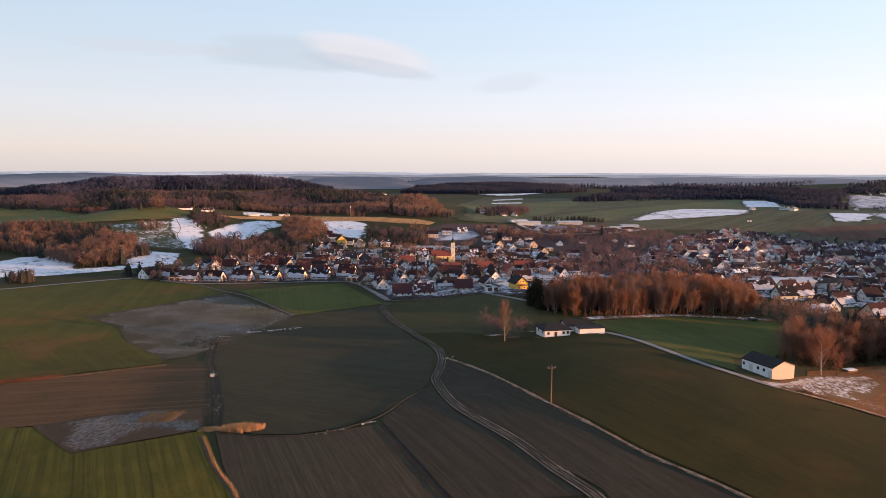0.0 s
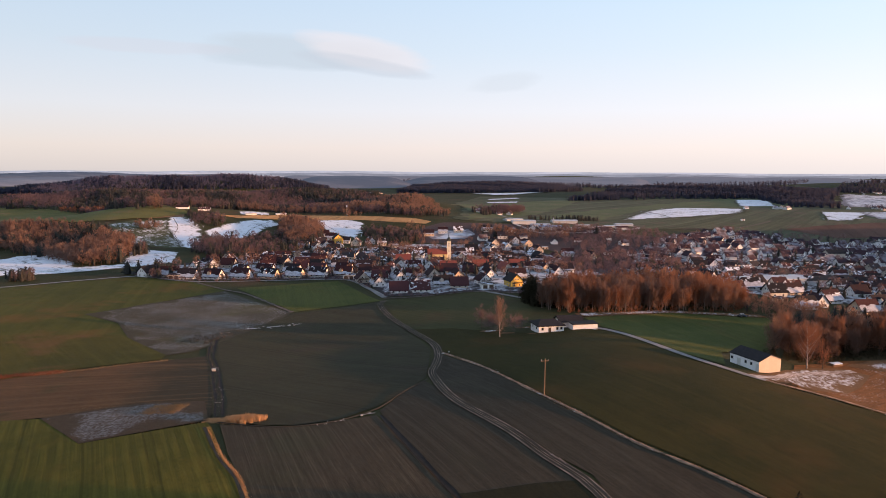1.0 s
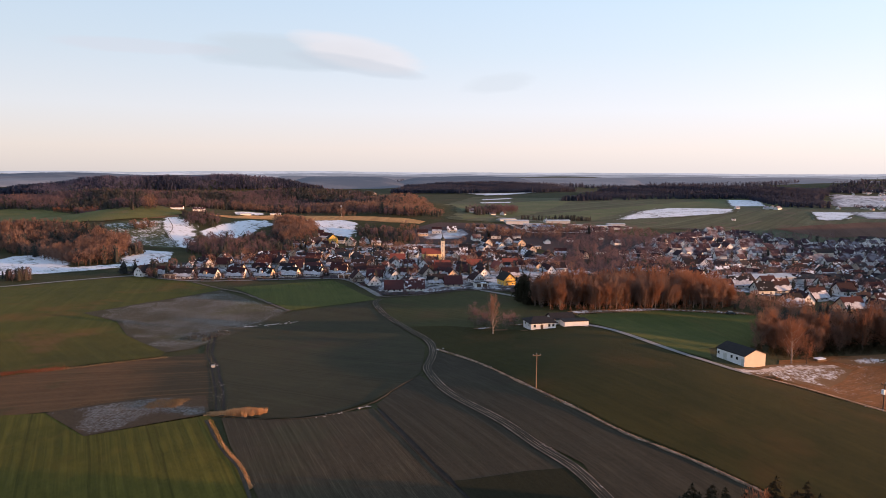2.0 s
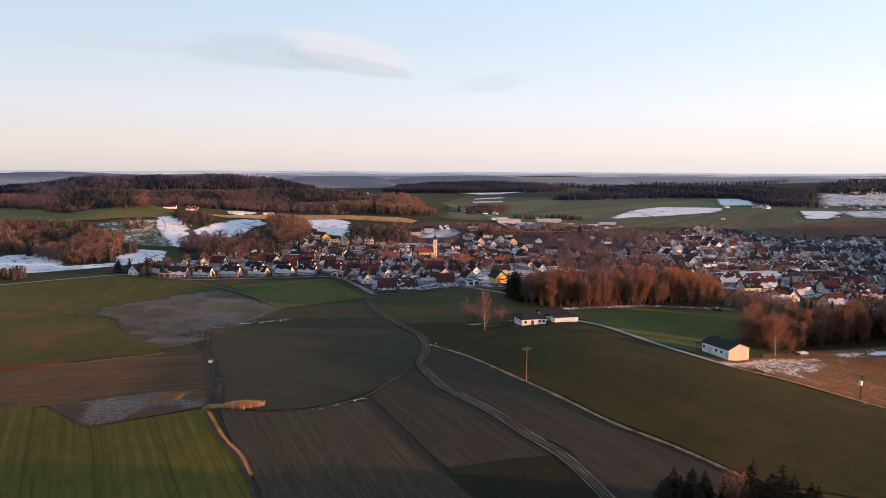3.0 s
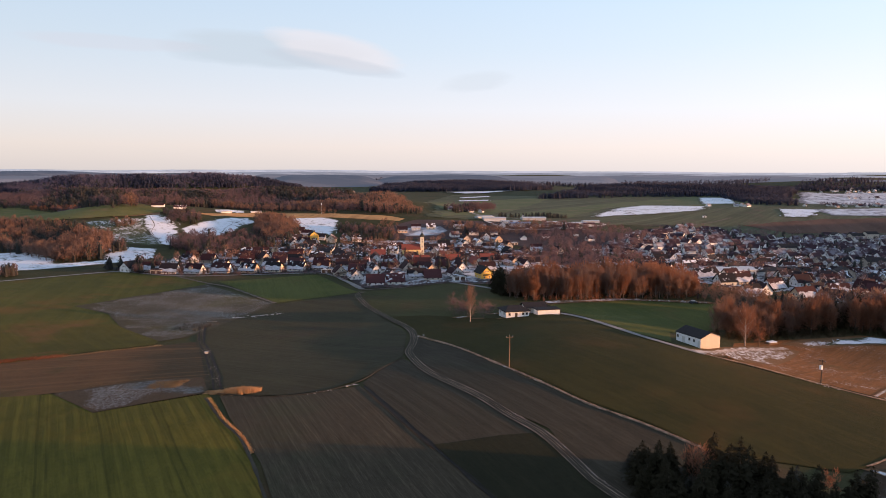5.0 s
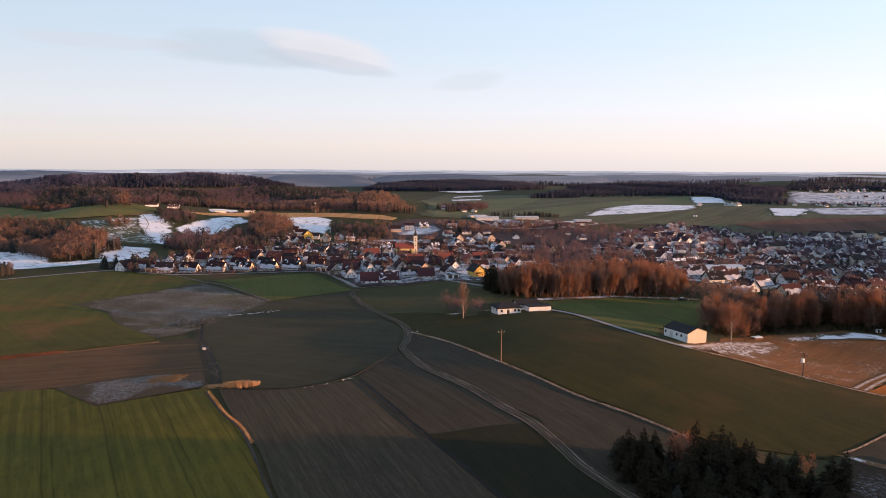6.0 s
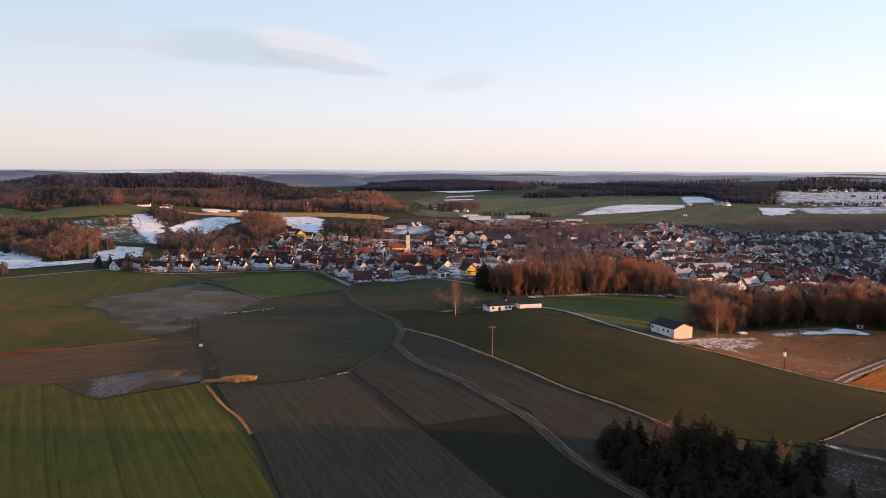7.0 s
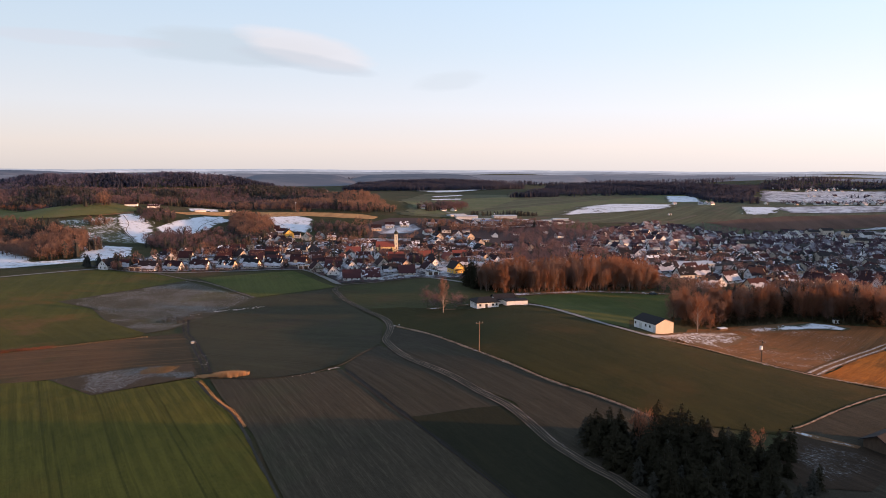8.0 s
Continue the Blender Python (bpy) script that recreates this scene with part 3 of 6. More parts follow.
def tile(verts, faces, x, y, z, scale, turn, wide=None):
    """Many turned and scaled copies of a small shape as one set of arrays."""
    wide = scale if wide is None else wide
    c, s = np.cos(turn)[:, None], np.sin(turn)[:, None]
    vx, vy, vz = verts[:, 0][None], verts[:, 1][None], verts[:, 2][None]
    out = np.stack([(c * vx - s * vy) * wide[:, None] + x[:, None], (s * vx + c * vy) * wide[:, None] + y[:, None], vz * scale[:, None] + z[:, None]], -1).reshape(-1, 3)
    f = (faces[None] + (np.arange(len(x)) * len(verts))[:, None, None]).reshape(-1, faces.shape[1])
    return out, f

# ---- trees and plants ----


def needle_crown(seed, h, r, levels, arms):
    """Crown of a spruce: whorls of drooping, ragged boughs, fuller on some sides than on others."""
    rng = np.random.default_rng(seed)
    v, f = [], []
    lop, bend = rng.uniform(0, 6.3, 3), rng.normal(size=2) * 0.02 * h
    for k in range(levels):
        u = max((k + rng.uniform(-0.4, 0.4)) / levels, 0)
        z = h * (0.06 + 0.90 * u)
        reach = r * (1 - u ** 1.9) ** 0.8 * rng.uniform(0.72, 1.2) + 0.2
        n = max(4, int(arms * (1 - 0.45 * u)))
        for a in range(n):
            t = 2 * math.pi * (a + rng.uniform(-0.5, 0.5)) / n
            q = reach * rng.uniform(0.6, 1.15) * (1 + 0.18 * math.sin(t + lop[0]) + 0.12 * math.sin(2 * t + lop[1] + 5 * u))
            d, s = np.array((math.cos(t), math.sin(t), 0)), np.array((-math.sin(t), math.cos(t), 0))
            c = np.array((bend[0] * u * u, bend[1] * u * u, z))
            w = 0.2 * q + 0.12
            mid, tip = c + d * q * 0.55 - (0, 0, 0.08 * q), c + d * q - (0, 0, 0.30 * q - rng.uniform(-0.1, 0.3))
            i = len(v)
            v += [c, mid + s * w - (0, 0, 0.25 * w), mid - s * w - (0, 0, 0.25 * w), tip, mid + d * 0.15 * q + (0, 0, 0.10 * q)]
            f += [(i, i + 2, i + 4), (i, i + 4, i + 1), (i + 1, i + 4, i + 3), (i + 4, i + 2, i + 3)]
            for _ in range(6):
                p = c + d * q * rng.uniform(0.3, 1.08) + s * w * rng.uniform(-1.3, 1.3) - (0, 0, 0.22 * q + rng.uniform(-0.1, 0.25))
                i = len(v)
                o = rng.normal(size=(3, 3)) * (0.15, 0.15, 0.13) * (0.55 + 0.2 * q)
                v += [p + o[0], p + o[1], p + o[2] - (0, 0, 0.18 * q)]
                f.append((i, i + 1, i + 2))
    i = len(v)
    top = np.array((bend[0], bend[1], 0))
    v += [top + (0.25, 0, h * 0.9), top + (-0.12, 0.2, h * 0.9), top + (-0.12, -0.2, h * 0.9), top + (0, 0, h * 0.98)]
    f += [(i, i + 1, i + 3), (i + 1, i + 2, i + 3), (i + 2, i, i + 3)]
    return np.array(v), f


def limbs_and_twigs(seed, h, r, n_limbs, n_twigs, low=0.25, thick=0.07, upright=0.6, limbs=None, up=0.9):
    """A leafless broadleaf tree: a bmesh of trunk and limbs, and arrays of the fine twigs."""
    rng = np.random.default_rng(seed)
    bm = bmesh.new()
    lean = rng.normal(size=2) * 0.02 * h
    top = (lean[0], lean[1], h * 0.86)
    tube(bm, [(0, 0, -0.3), (lean[0] * 0.3, lean[1] * 0.3, h * 0.4), top], [0.016 * h + 0.05, 0.011 * h, 0.02], 6)
    tips = []
    for k in range(n_limbs):
        u = low + (0.82 - low) * (k + rng.uniform(0, 0.8)) / n_limbs
        t = 2.4 * k + rng.uniform(-0.5, 0.5)
        z0 = h * u
        shape = math.sin(math.pi * min(1, (u - low) / (1 - low) * 0.8 + 0.22)) ** 0.7
        q = r * shape * rng.uniform(0.75, 1.1)
        rise = q * upright * rng.uniform(0.7, 1.5) + 0.06 * h
        d = np.array((math.cos(t), math.sin(t)))
        b = np.array((lean[0] * u, lean[1] * u, z0))
        m = b + np.array((d[0] * q * 0.5, d[1] * q * 0.5, rise * 0.4))
        e = b + np.array((d[0] * q, d[1] * q, rise))
        stem = bm
        if limbs is not None:
            stem = bmesh.new()
            limbs.append(stem)
        tube(stem, [b, m, e], [0.0065 * h, 0.004 * h, 0.012], 4)
        for s in range(6):
            w = rng.uniform(0.3, 1.0)
            tips.append(b + (e - b) * w if w > 0.5 else b + (m - b) * 2 * w)
    tips += [np.array(top) * (1, 1, rng.uniform(0.6, 1.0)) for _ in range(n_limbs)]
    tips = np.array(tips)
    c = tips[rng.integers(0, len(tips), n_twigs)] + rng.normal(size=(n_twigs, 3)) * (0.15 * r, 0.15 * r, 0.05 * h)
    out = c - (0, 0, h * 0.45)
    out = out / np.linalg.norm(out, axis=1)[:, None]
    d = out + rng.normal(size=c.shape) * 0.4 + (0, 0, up)
    d /= np.linalg.norm(d, axis=1)[:, None]
    side = np.cross(d, rng.normal(size=c.shape))
    side /= np.linalg.norm(side, axis=1)[:, None]
    ln = rng.uniform(0.06, 0.16, n_twigs)[:, None] * h
    w = thick * rng.uniform(0.6, 1.4, n_twigs)[:, None]
    v = np.stack([c - side * w, c + side * w, c + d * ln], 1).reshape(-1, 3)
    f = np.arange(3 * n_twigs).reshape(-1, 3)
    return bm, v, f


def make_tree(kind, trunk, crown_mesh, label, group, bark):
    """One tree: a trunk with its limbs, and the crown."""
    root = new(kind)
    root.empty_display_size = 0.5
    part("trunk", trunk, bark, root)
    c = new("crown", crown_mesh)
    c.parent = root
    return tagged(root, label, "tree", group)


def spruce(seed, h, label="dark green spruce in the field copse", group="spruces of the copse", mat="needles"):
    v, f = needle_crown(seed, h, 0.25 * h, 19, 7)
    bm = bmesh.new()
    tube(bm, [(0, 0, -0.3), (0, 0, h * 0.45), (0, 0, h * 0.82)], [0.014 * h, 0.008 * h, 0.02], 6)
    return make_tree("spruce", bm, mesh_of("crown", v, f, M[mat]), label, group, M["bark"])


def bare_tree(seed, h, r, label, group, mat="twigs", twigs=900, limbs=11, low=0.25, bark="bark", kind="bare_tree", thick=0.07, upright=0.6, up=0.9):
    stems = [] if kind == "birch" else None
    bm, v, f = limbs_and_twigs(seed, h, r, limbs, twigs, low, thick, upright, stems, up)
    root = make_tree(kind, bm, mesh_of("crown", v, f, M[mat]), label, group, M[bark])
    for s in stems or ():
        part("limb", s, M[bark], root)
    return root


PARK = pose(0, 0, 0)
PLACED = set()


def set_tree(proto, x, y, s, turn, sink=0.1):
    m = pose(x, y, float(height(x, y)) - sink, 0, 0, turn) @ Matrix.Diagonal((s, s, s * random.uniform(0.85, 1.15), 1))
    if proto.name not in PLACED:
        PLACED.add(proto.name)
        proto.matrix_basis = m
        return proto
    t = copy_thing(proto, PARK)
    t.matrix_basis = m
    return t


def low_conifer(seed, n=26):
    """A far conifer, one metre high: a blunt cone of ragged bough tufts round a dark core."""
    rng = np.random.default_rng(seed)
    u = rng.uniform(0, 1, n) ** 1.3
    t = rng.uniform(0, 6.3, n)
    q = 0.19 * (1 - u ** 1.8) ** 0.8 * rng.uniform(0.6, 1.2, n) + 0.01
    p = np.stack([q * np.cos(t), q * np.sin(t), 0.14 + 0.8 * u + rng.normal(size=n) * 0.02], -1)
    o = rng.normal(size=(n, 3, 3)) * (0.064, 0.064, 0.055) * np.sqrt(26.0 / n)
    o[:, 2] += np.stack([0.05 * np.cos(t), 0.05 * np.sin(t), -0.03 + 0 * t], -1)
    v = (p[:, None] + o).reshape(-1, 3)
    a = np.arange(5) * 2 * math.pi / 5
    k = len(v)
    v = np.concatenate([v, np.stack([0.12 * np.cos(a), 0.12 * np.sin(a), 0.05 + 0 * a], -1), np.stack([0.08 * np.cos(a), 0.08 * np.sin(a), 0.6 + 0 * a], -1), [(0, 0, 0.93)]])
    f = np.arange(3 * n).reshape(-1, 3).tolist()
    for j in range(5):
        i = (j + 1) % 5
        f += [(k + j, k + i, k + 5 + i), (k + j, k + 5 + i, k + 5 + j), (k + 5 + j, k + 5 + i, k + 10)]
    return v, np.array(f)


def low_broadleaf(seed, n=34, thin=1.0):
    """A far leafless tree, one metre high: a haze of twig tufts over a stem."""
    rng = np.random.default_rng(seed)
    p = rng.normal(size=(n, 3))
    p = p / np.linalg.norm(p, axis=1)[:, None] * (rng.uniform(0.35, 1, n) ** 0.5)[:, None] * (0.27, 0.27, 0.38) + (0, 0, 0.6)
    d = (p - (0, 0, 0.35)) + rng.normal(size=p.shape) * 0.15 + (0, 0, 0.15)
    d = d / np.linalg.norm(d, axis=1)[:, None]
    s = np.cross(d, rng.normal(size=p.shape))
    s = s / np.linalg.norm(s, axis=1)[:, None]
    w, ln = thin * rng.uniform(0.045, 0.09, n)[:, None], rng.uniform(0.08, 0.15, n)[:, None]
    v = np.stack([p - s * w, p + s * w, p + d * ln], 1).reshape(-1, 3)
    v = np.concatenate([v, [(-0.015, 0, -0.02), (0.015, 0, -0.02), (0, 0, 0.7), (0, -0.015, -0.02), (0, 0.015, -0.02), (0, 0, 0.7)]])
    return v, np.arange(len(v)).reshape(-1, 3)


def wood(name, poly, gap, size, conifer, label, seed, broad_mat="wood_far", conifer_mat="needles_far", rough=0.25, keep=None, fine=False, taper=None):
    """A far wood as uncountable stuff: one mesh of broadleaf trees and one of conifers, mixed in stands."""
    rng = np.random.default_rng(seed)
    x, y = scatter(poly, gap, rng)
    if keep is not None:
        k = keep(x, y)
        x, y = x[k], y[k]
    stand = np.sin(x / 71 + seed) * np.sin(y / 93 + 2 * seed) + 0.5 * np.sin(x / 33 + y / 41) + rng.normal(size=x.size) * 0.7
    is_con = stand > np.quantile(stand, 1 - conifer) if 0 < conifer < 1 else np.full(x.size, conifer >= 1)
    made = []
    for con, mat in ((True, conifer_mat), (False, broad_mat)):
        pick = is_con == con
        if not pick.any():
            continue
        vs, fs, base = [], [], 0
        which = rng.integers(0, 3, x.size)
        for q in range(3):
            s = pick & (which == q)
            if not s.any():
                continue
            v0, f0 = low_conifer(seed + q, (30, 90, 150)[int(fine)]) if con else low_broadleaf(seed + q, *((40, 0.62), (135, 0.28), (220, 0.19))[int(fine)])
            hgt = size * rng.uniform(1 - rough, 1 + rough, s.sum()) * (1 + (0.18 if fine else 0.08) * np.sin(x[s] / 13 + seed) * np.sin(y[s] / 17 + 2 * seed) + 0.12 * np.sin(x[s] / 37 + y[s] / 29))
            if taper is not None:
                hgt = hgt * taper(x[s], y[s])
            v, f = tile(v0, f0, x[s], y[s], height(x[s], y[s]), hgt, rng.uniform(0, 6.3, s.sum()), hgt * rng.uniform(0.85, 1.2, s.sum()) * (1.5 if con and not fine else 1.2 if con else 1.0))
            vs.append(v)
            fs.append(f + base)
            base += len(v)
        me = mesh_of(name, np.concatenate(vs), np.concatenate(fs), M[mat])
        made.append(tagged(new(name, me), label + (", dark conifers" if con else ", leafless broadleaf trees"), "woodland", kind="stuff"))
    return made


def tufts(name, x, y, h, spread, blades, material, label, seed, category="grass", lift=0.0):
    """Blades of reed or dry grass in uneven tufts."""
    rng = np.random.default_rng(seed)
    n = len(x) * blades
    bx = np.repeat(x, blades) + rng.normal(size=n) * spread
    by = np.repeat(y, blades) + rng.normal(size=n) * spread
    bz = height(bx, by) + lift - 0.05
    t, hh = rng.uniform(0, 6.3, n), h * rng.uniform(0.5, 1.2, n)
    w = 0.05 + 0.045 * hh
    lean = rng.normal(size=(n, 2)) * 0.25 * hh[:, None]
    v = np.stack([np.stack([bx - w * np.cos(t), by - w * np.sin(t), bz], -1), np.stack([bx + w * np.cos(t), by + w * np.sin(t), bz], -1),
                  np.stack([bx + lean[:, 0], by + lean[:, 1], bz + hh], -1)], 1).reshape(-1, 3)
    return tagged(new(name, mesh_of(name, v, np.arange(3 * n).reshape(-1, 3), material)), label, category, kind="stuff")

# ---- the ground and its fields ----
gx, gy = np.meshgrid(XS, YS)
gz = height(gx, gy)
nx, ny = len(XS), len(YS)
quad = (np.arange(ny - 1)[:, None] * nx + np.arange(nx - 1)[None]).reshape(-1, 1) + np.array([0, 1, nx + 1, nx])
ground = new("ground", mesh_of("ground", np.stack([gx, gy, gz], -1).reshape(-1, 3), quad, M["grass"], True))
tagged(ground, "rolling valley ground under grey-green winter grass", "ground", kind="structure")

TRACK = [(-82, 309), (-82, 299), (-73, 278), (-64, 262), (-54, 246), (-42, 226), (-37, 210), (-35, 195), (-34, 182), (-29, 167), (-24, 156),
         (-18, 147), (-7, 134), (1, 123), (8, 115), (12, 108), (15, 102), (18, 96), (21, 92), (25, 87), (29, 83), (33, 77), (46, 62), (70, 40)]
BANK = [(-36, 211), (-22, 192), (-8, 169), (0, 157), (10, 144), (20, 132), (30, 124), (37, 118), (45, 110)]
FURROW = [(-39, 140), (-30, 126), (-18, 109), (-4, 91), (8, 75), (24, 52)]
ARC = [(-34, 174), (-38, 160), (-41, 145), (-48, 135), (-57, 130), (-65, 129), (-76, 130)]
REED_PATH = [(-77, 127), (-66, 113), (-58, 105), (-50, 94), (-43, 83), (-35, 71), (-24, 52)]
DITCH = [(-129, 224), (-124, 214), (-116, 198), (-105, 181), (-95, 164), (-86, 149), (-78, 134)]
EAST_TRACK = [(104, 163), (113, 174), (122, 184), (134, 196), (146, 206), (160, 217), (200, 244)]
LANE = [(16, 251), (22, 247), (30, 236), (44, 206), (58, 190), (63, 187)]
ROAD_EAST = [(58, 190), (65, 186), (77, 181), (91, 171), (102, 162), (122, 151), (160, 128)]

drape("field", [(-288, 292), (-249, 346), (-200, 334), (-173, 317), (-202, 244), (-179, 235), (-161, 216), (-132, 195), (-158, 160), (-260, 90), (-420, 150)], 0.12, M["green"],
      "green winter wheat field beside the snowy stubble", "field")
drape("field", [(-200, 205), (-166, 219), (-132, 196), (-130, 190), (-160, 161), (-250, 100), (-290, 150)], 0.2, M["strip_green"], "yellow-green strip of young wheat", "field")
drape("field", [(-202, 244), (-173, 315), (-118, 276), (-124, 214), (-126, 203), (-132, 195), (-161, 216), (-179, 235)], 0.2, M["snowy_field"], "stubble field under thin blotchy snow", "field", fade=1.2)
drape("field", [(-171, 324), (-124, 358), (-84, 308), (-118, 277)], 0.2, M["bright_green"], "bright green wheat field below the village", "field")
drape("field", [(-124, 218), (-117, 274), (-84, 306), (-83, 294), (-75, 278), (-63, 257), (-50, 235), (-41, 216), (-37, 191), (-35, 176), (-38, 160), (-42, 146), (-48, 136), (-57, 131), (-65, 130), (-76, 131), (-84, 146), (-95, 165), (-105, 182), (-116, 199)], 0.2,
      M["dark_field"], "sparse wheat field inside the bend of the track, darkened for shade", "field")
drape("field", [(-160, 158), (-128, 188), (-117, 198), (-96, 164), (-80, 134), (-101, 118), (-122, 129), (-135, 124), (-260, 60), (-330, 60), (-260, 92)], 0.2, M["brown"], "ploughed reddish brown field", "field")
drape("field", [(-122, 128), (-103, 142), (-88, 145), (-79, 131), (-101, 115)], 0.3, M["snowy_patch"], "tussocky corner under old snow", "field", wobble=2.2, fade=1.2)
drape("field", [(-135, 125), (-122, 128), (-101, 115), (-79, 130), (-76, 127), (-66, 113), (-58, 104), (-50, 93), (-35, 70), (0, 15), (-60, -60), (-330, 40)], 0.25, M["grass_rows"],
      "mown olive-green meadow with wheel lanes", "field")
drape("field", [(-75, 129), (-57, 130), (-48, 135), (-40, 140), (-29, 124), (-16, 107), (-4, 91), (8, 75), (24, 52), (5, 15), (-34, 70), (-49, 94), (-65, 114)], 0.2, M["brown_rows"],
      "brown stubble field with drill rows", "field")
drape("field", [(-40, 143), (-38, 160), (-35, 173), (-31, 167), (-24, 155), (-13, 139), (-4, 128), (9, 116), (15, 99), (33, 76), (70, 40), (40, 30), (9, 74), (-4, 91), (-16, 107), (-29, 124)], 0.2, M["brown_dark"],
      "fallow strip between furrow and track", "field")
drape("field", [(-15, 106), (-12, 107), (-1, 112), (9, 115), (13, 106), (16, 98), (26, 85), (34, 76), (40, 62), (8, 75)], 0.3, M["dark_patch"], "dense dark green crop beside the track", "field")
drape("field", [(-35, 207), (-22, 192), (-8, 169), (0, 157), (10, 144), (20, 132), (30, 124), (45, 110), (60, 88), (74, 40), (34, 77), (16, 99), (10, 117), (-4, 130), (-13, 141), (-24, 157), (-33, 177), (-35, 192)], 0.2,
      M["brown_dark"], "narrow fallow field between track and bank", "field")
drape("field", [(-35, 212), (-22, 194), (0, 159), (20, 134), (46, 111), (70, 108), (76, 112), (98, 131), (118, 149), (91, 170), (65, 185), (57, 190), (44, 206), (27, 242), (16, 247), (-6, 238), (-38, 251), (-55, 250)], 0.18, M["olive"],
      "wide olive-green wheat field below the lane", "field")
drape("field", [(-82, 306), (-62, 258), (-40, 220), (-35, 212), (-38, 250), (-8, 242), (-6, 285), (-12, 330), (-40, 338), (-64, 322)], 0.15, M["dull_green"], "dull green wheat field by the village edge", "field")
drape("field", [(20, 256), (29, 244), (45, 209), (55, 200), (60, 225), (78, 240), (97, 276), (99, 303), (56, 300), (16, 274)], 0.2, M["bright_green"], "fresh green paddock behind the lane", "field")
drape("field", [(14, 276), (56, 300), (99, 304), (97, 309), (54, 306), (12, 283)], 0.28, M["snow_yard"], "dry grassy verge with lines of snow along the wood", "verge", fade=0.8)
drape("field", [(62, 189), (77, 183), (92, 173), (103, 164), (134, 197), (163, 220), (182, 236), (142, 254), (106, 243), (84, 226), (79, 212), (66, 196)], 0.2, M["orange_field"], "dry orange-brown pasture with snow remnants", "field", fade=3)
drape("field", [(58, 191), (66, 187.5), (76, 186), (86, 190), (96, 205), (108, 226), (100, 231), (90, 226), (76, 211), (66, 197)], 0.3, M["snow_yard"], "snowy yard beside the barn", "yard", wobble=2.0, fade=2)
ribbon("lane", [(60, 189), (66, 192.5), (72, 199), (78, 207), (92, 220), (104, 229)], 2.6, 0.42, M["rut_snow"], "snowed-in drive along the barn", "drive", 0.0, rough=0.5)
drape("field", [(104, 236), (116, 233), (131, 238), (143, 240), (153, 238), (157, 243), (146, 252), (134, 251), (117, 246)], 0.3, M["snow_yard"], "lying snow at the wood's edge", "snow", wobble=2.5, fade=4)
drape("field", [(122, 239), (131, 247), (145, 251.5), (152, 247), (156, 240), (151, 237.5), (142, 241)], 0.36, M["snow"], "wedge of bright snow before the wood", "snow", wobble=1.0, fade=2)
drape("field", [(105.5, 161.5), (124, 152), (170, 128), (260, 200), (180, 229), (135, 195)], 0.2, M["rust_field"], "glowing orange dry grass field", "field", fade=3)
drape("field", [(74, 110), (98, 130), (119, 147), (170, 120), (150, 60), (56, 56), (60, 84), (64, 97)], 0.2, M["brown_dark"], "reddish brown field with frost", "field")
drape("field", [(66, 99), (74, 108), (88, 104), (91, 96), (78, 84), (64, 84)], 0.3, M["shade_snow"], "frosted stubble rows beside the spruces, shade in their colour", "field", wobble=0.8, fade=4)
drape("field", [(73, 110), (76, 110.5), (87, 104.5), (85.5, 103), (78, 106.5)], 0.34, M["snow_yard"], "strip of old snow along the path", "snow", wobble=0.6, fade=0.8)


def cart_track(line, name, label, gauge=1.5, wide=2.9, bed="brown_dark", lane="mud", edge="lit_edge"):
    """A dirt track: a grassy crown, two wheel ruts and the broken ridges squeezed up beside them, pale to stand for lit
    edges.
    """
    t = ribbon(name, line, wide, 0.28, M[bed], label, "track", 0.05)
    for side in (-1, 1):
        ribbon("rut", line, 0.45 if lane == "mud" else 0.7, 0.36, M[lane], "", "", 0.0, side * gauge / 2, 0.5, parent=t)
        for off, w in ((gauge / 2 - 0.45, 0.16), (gauge / 2 + 0.45, 0.24)):
            ribbon("ridge", line, w, 0.37, M[edge], "", "", 0.04, side * off, 0.95, parent=t)
    return t


cart_track(TRACK, "track", "rutted dirt track winding from the village")
cart_track(EAST_TRACK, "track", "rutted farm track with snow in the wheel lanes", 2.4, 4.4, "orange_field", "rut_snow", "verge")
ribbon("furrow", FURROW, 1.0, 0.34, M["black_mud"], "dark drainage furrow between two fields", "furrow", -0.05, rough=0.5)
ribbon("furrow", ARC, 0.5, 0.3, M["mud"], "dry grass edge of the wheat field", "field edge", 0.1, rough=0.6)
ditch = ribbon("ditch", DITCH, 3.2, 0.26, M["dark_field"], "double muddy ditch with bare scrub and stones", "ditch", -0.10, rough=0.35)
for s in (-1.0, 0.9):
    ribbon("gully", DITCH, 0.7, 0.24, M["black_mud"], "", "", -0.02, s, 0.5, parent=ditch)
ribbon("furrow", REED_PATH, 0.7, 0.34, M["mud"], "dark furrow beside the meadow", "furrow", 0.0, -0.7, rough=0.4)
ribbon("bank", BANK, 0.75, 0.26, M["verge"], "low grassy bank with frosted dry grass", "bank", 0.22, rough=0.95)
ribbon("lane", LANE, 3.2, 0.36, M["asphalt"], "pale asphalt farm lane between house and barn", "lane", 0.03, rough=0.06)
ribbon("lane", ROAD_EAST, 1.4, 0.34, M["verge"], "verge path along the wheat field", "path", 0.03, rough=0.3)
ribbon("lane", [(75, 111.5), (80, 115), (98, 131), (118, 147), (150, 166)], 0.55, 0.34, M["verge"], "narrow grassy path past the copse", "path", 0.05, rough=0.4)
ribbon("lane", [(-300, 268), (-288, 290), (-272, 319), (-249, 346), (-228, 351)], 3.4, 0.34, M["asphalt"], "narrow asphalt road into the village", "road", 0.03, rough=0.08)
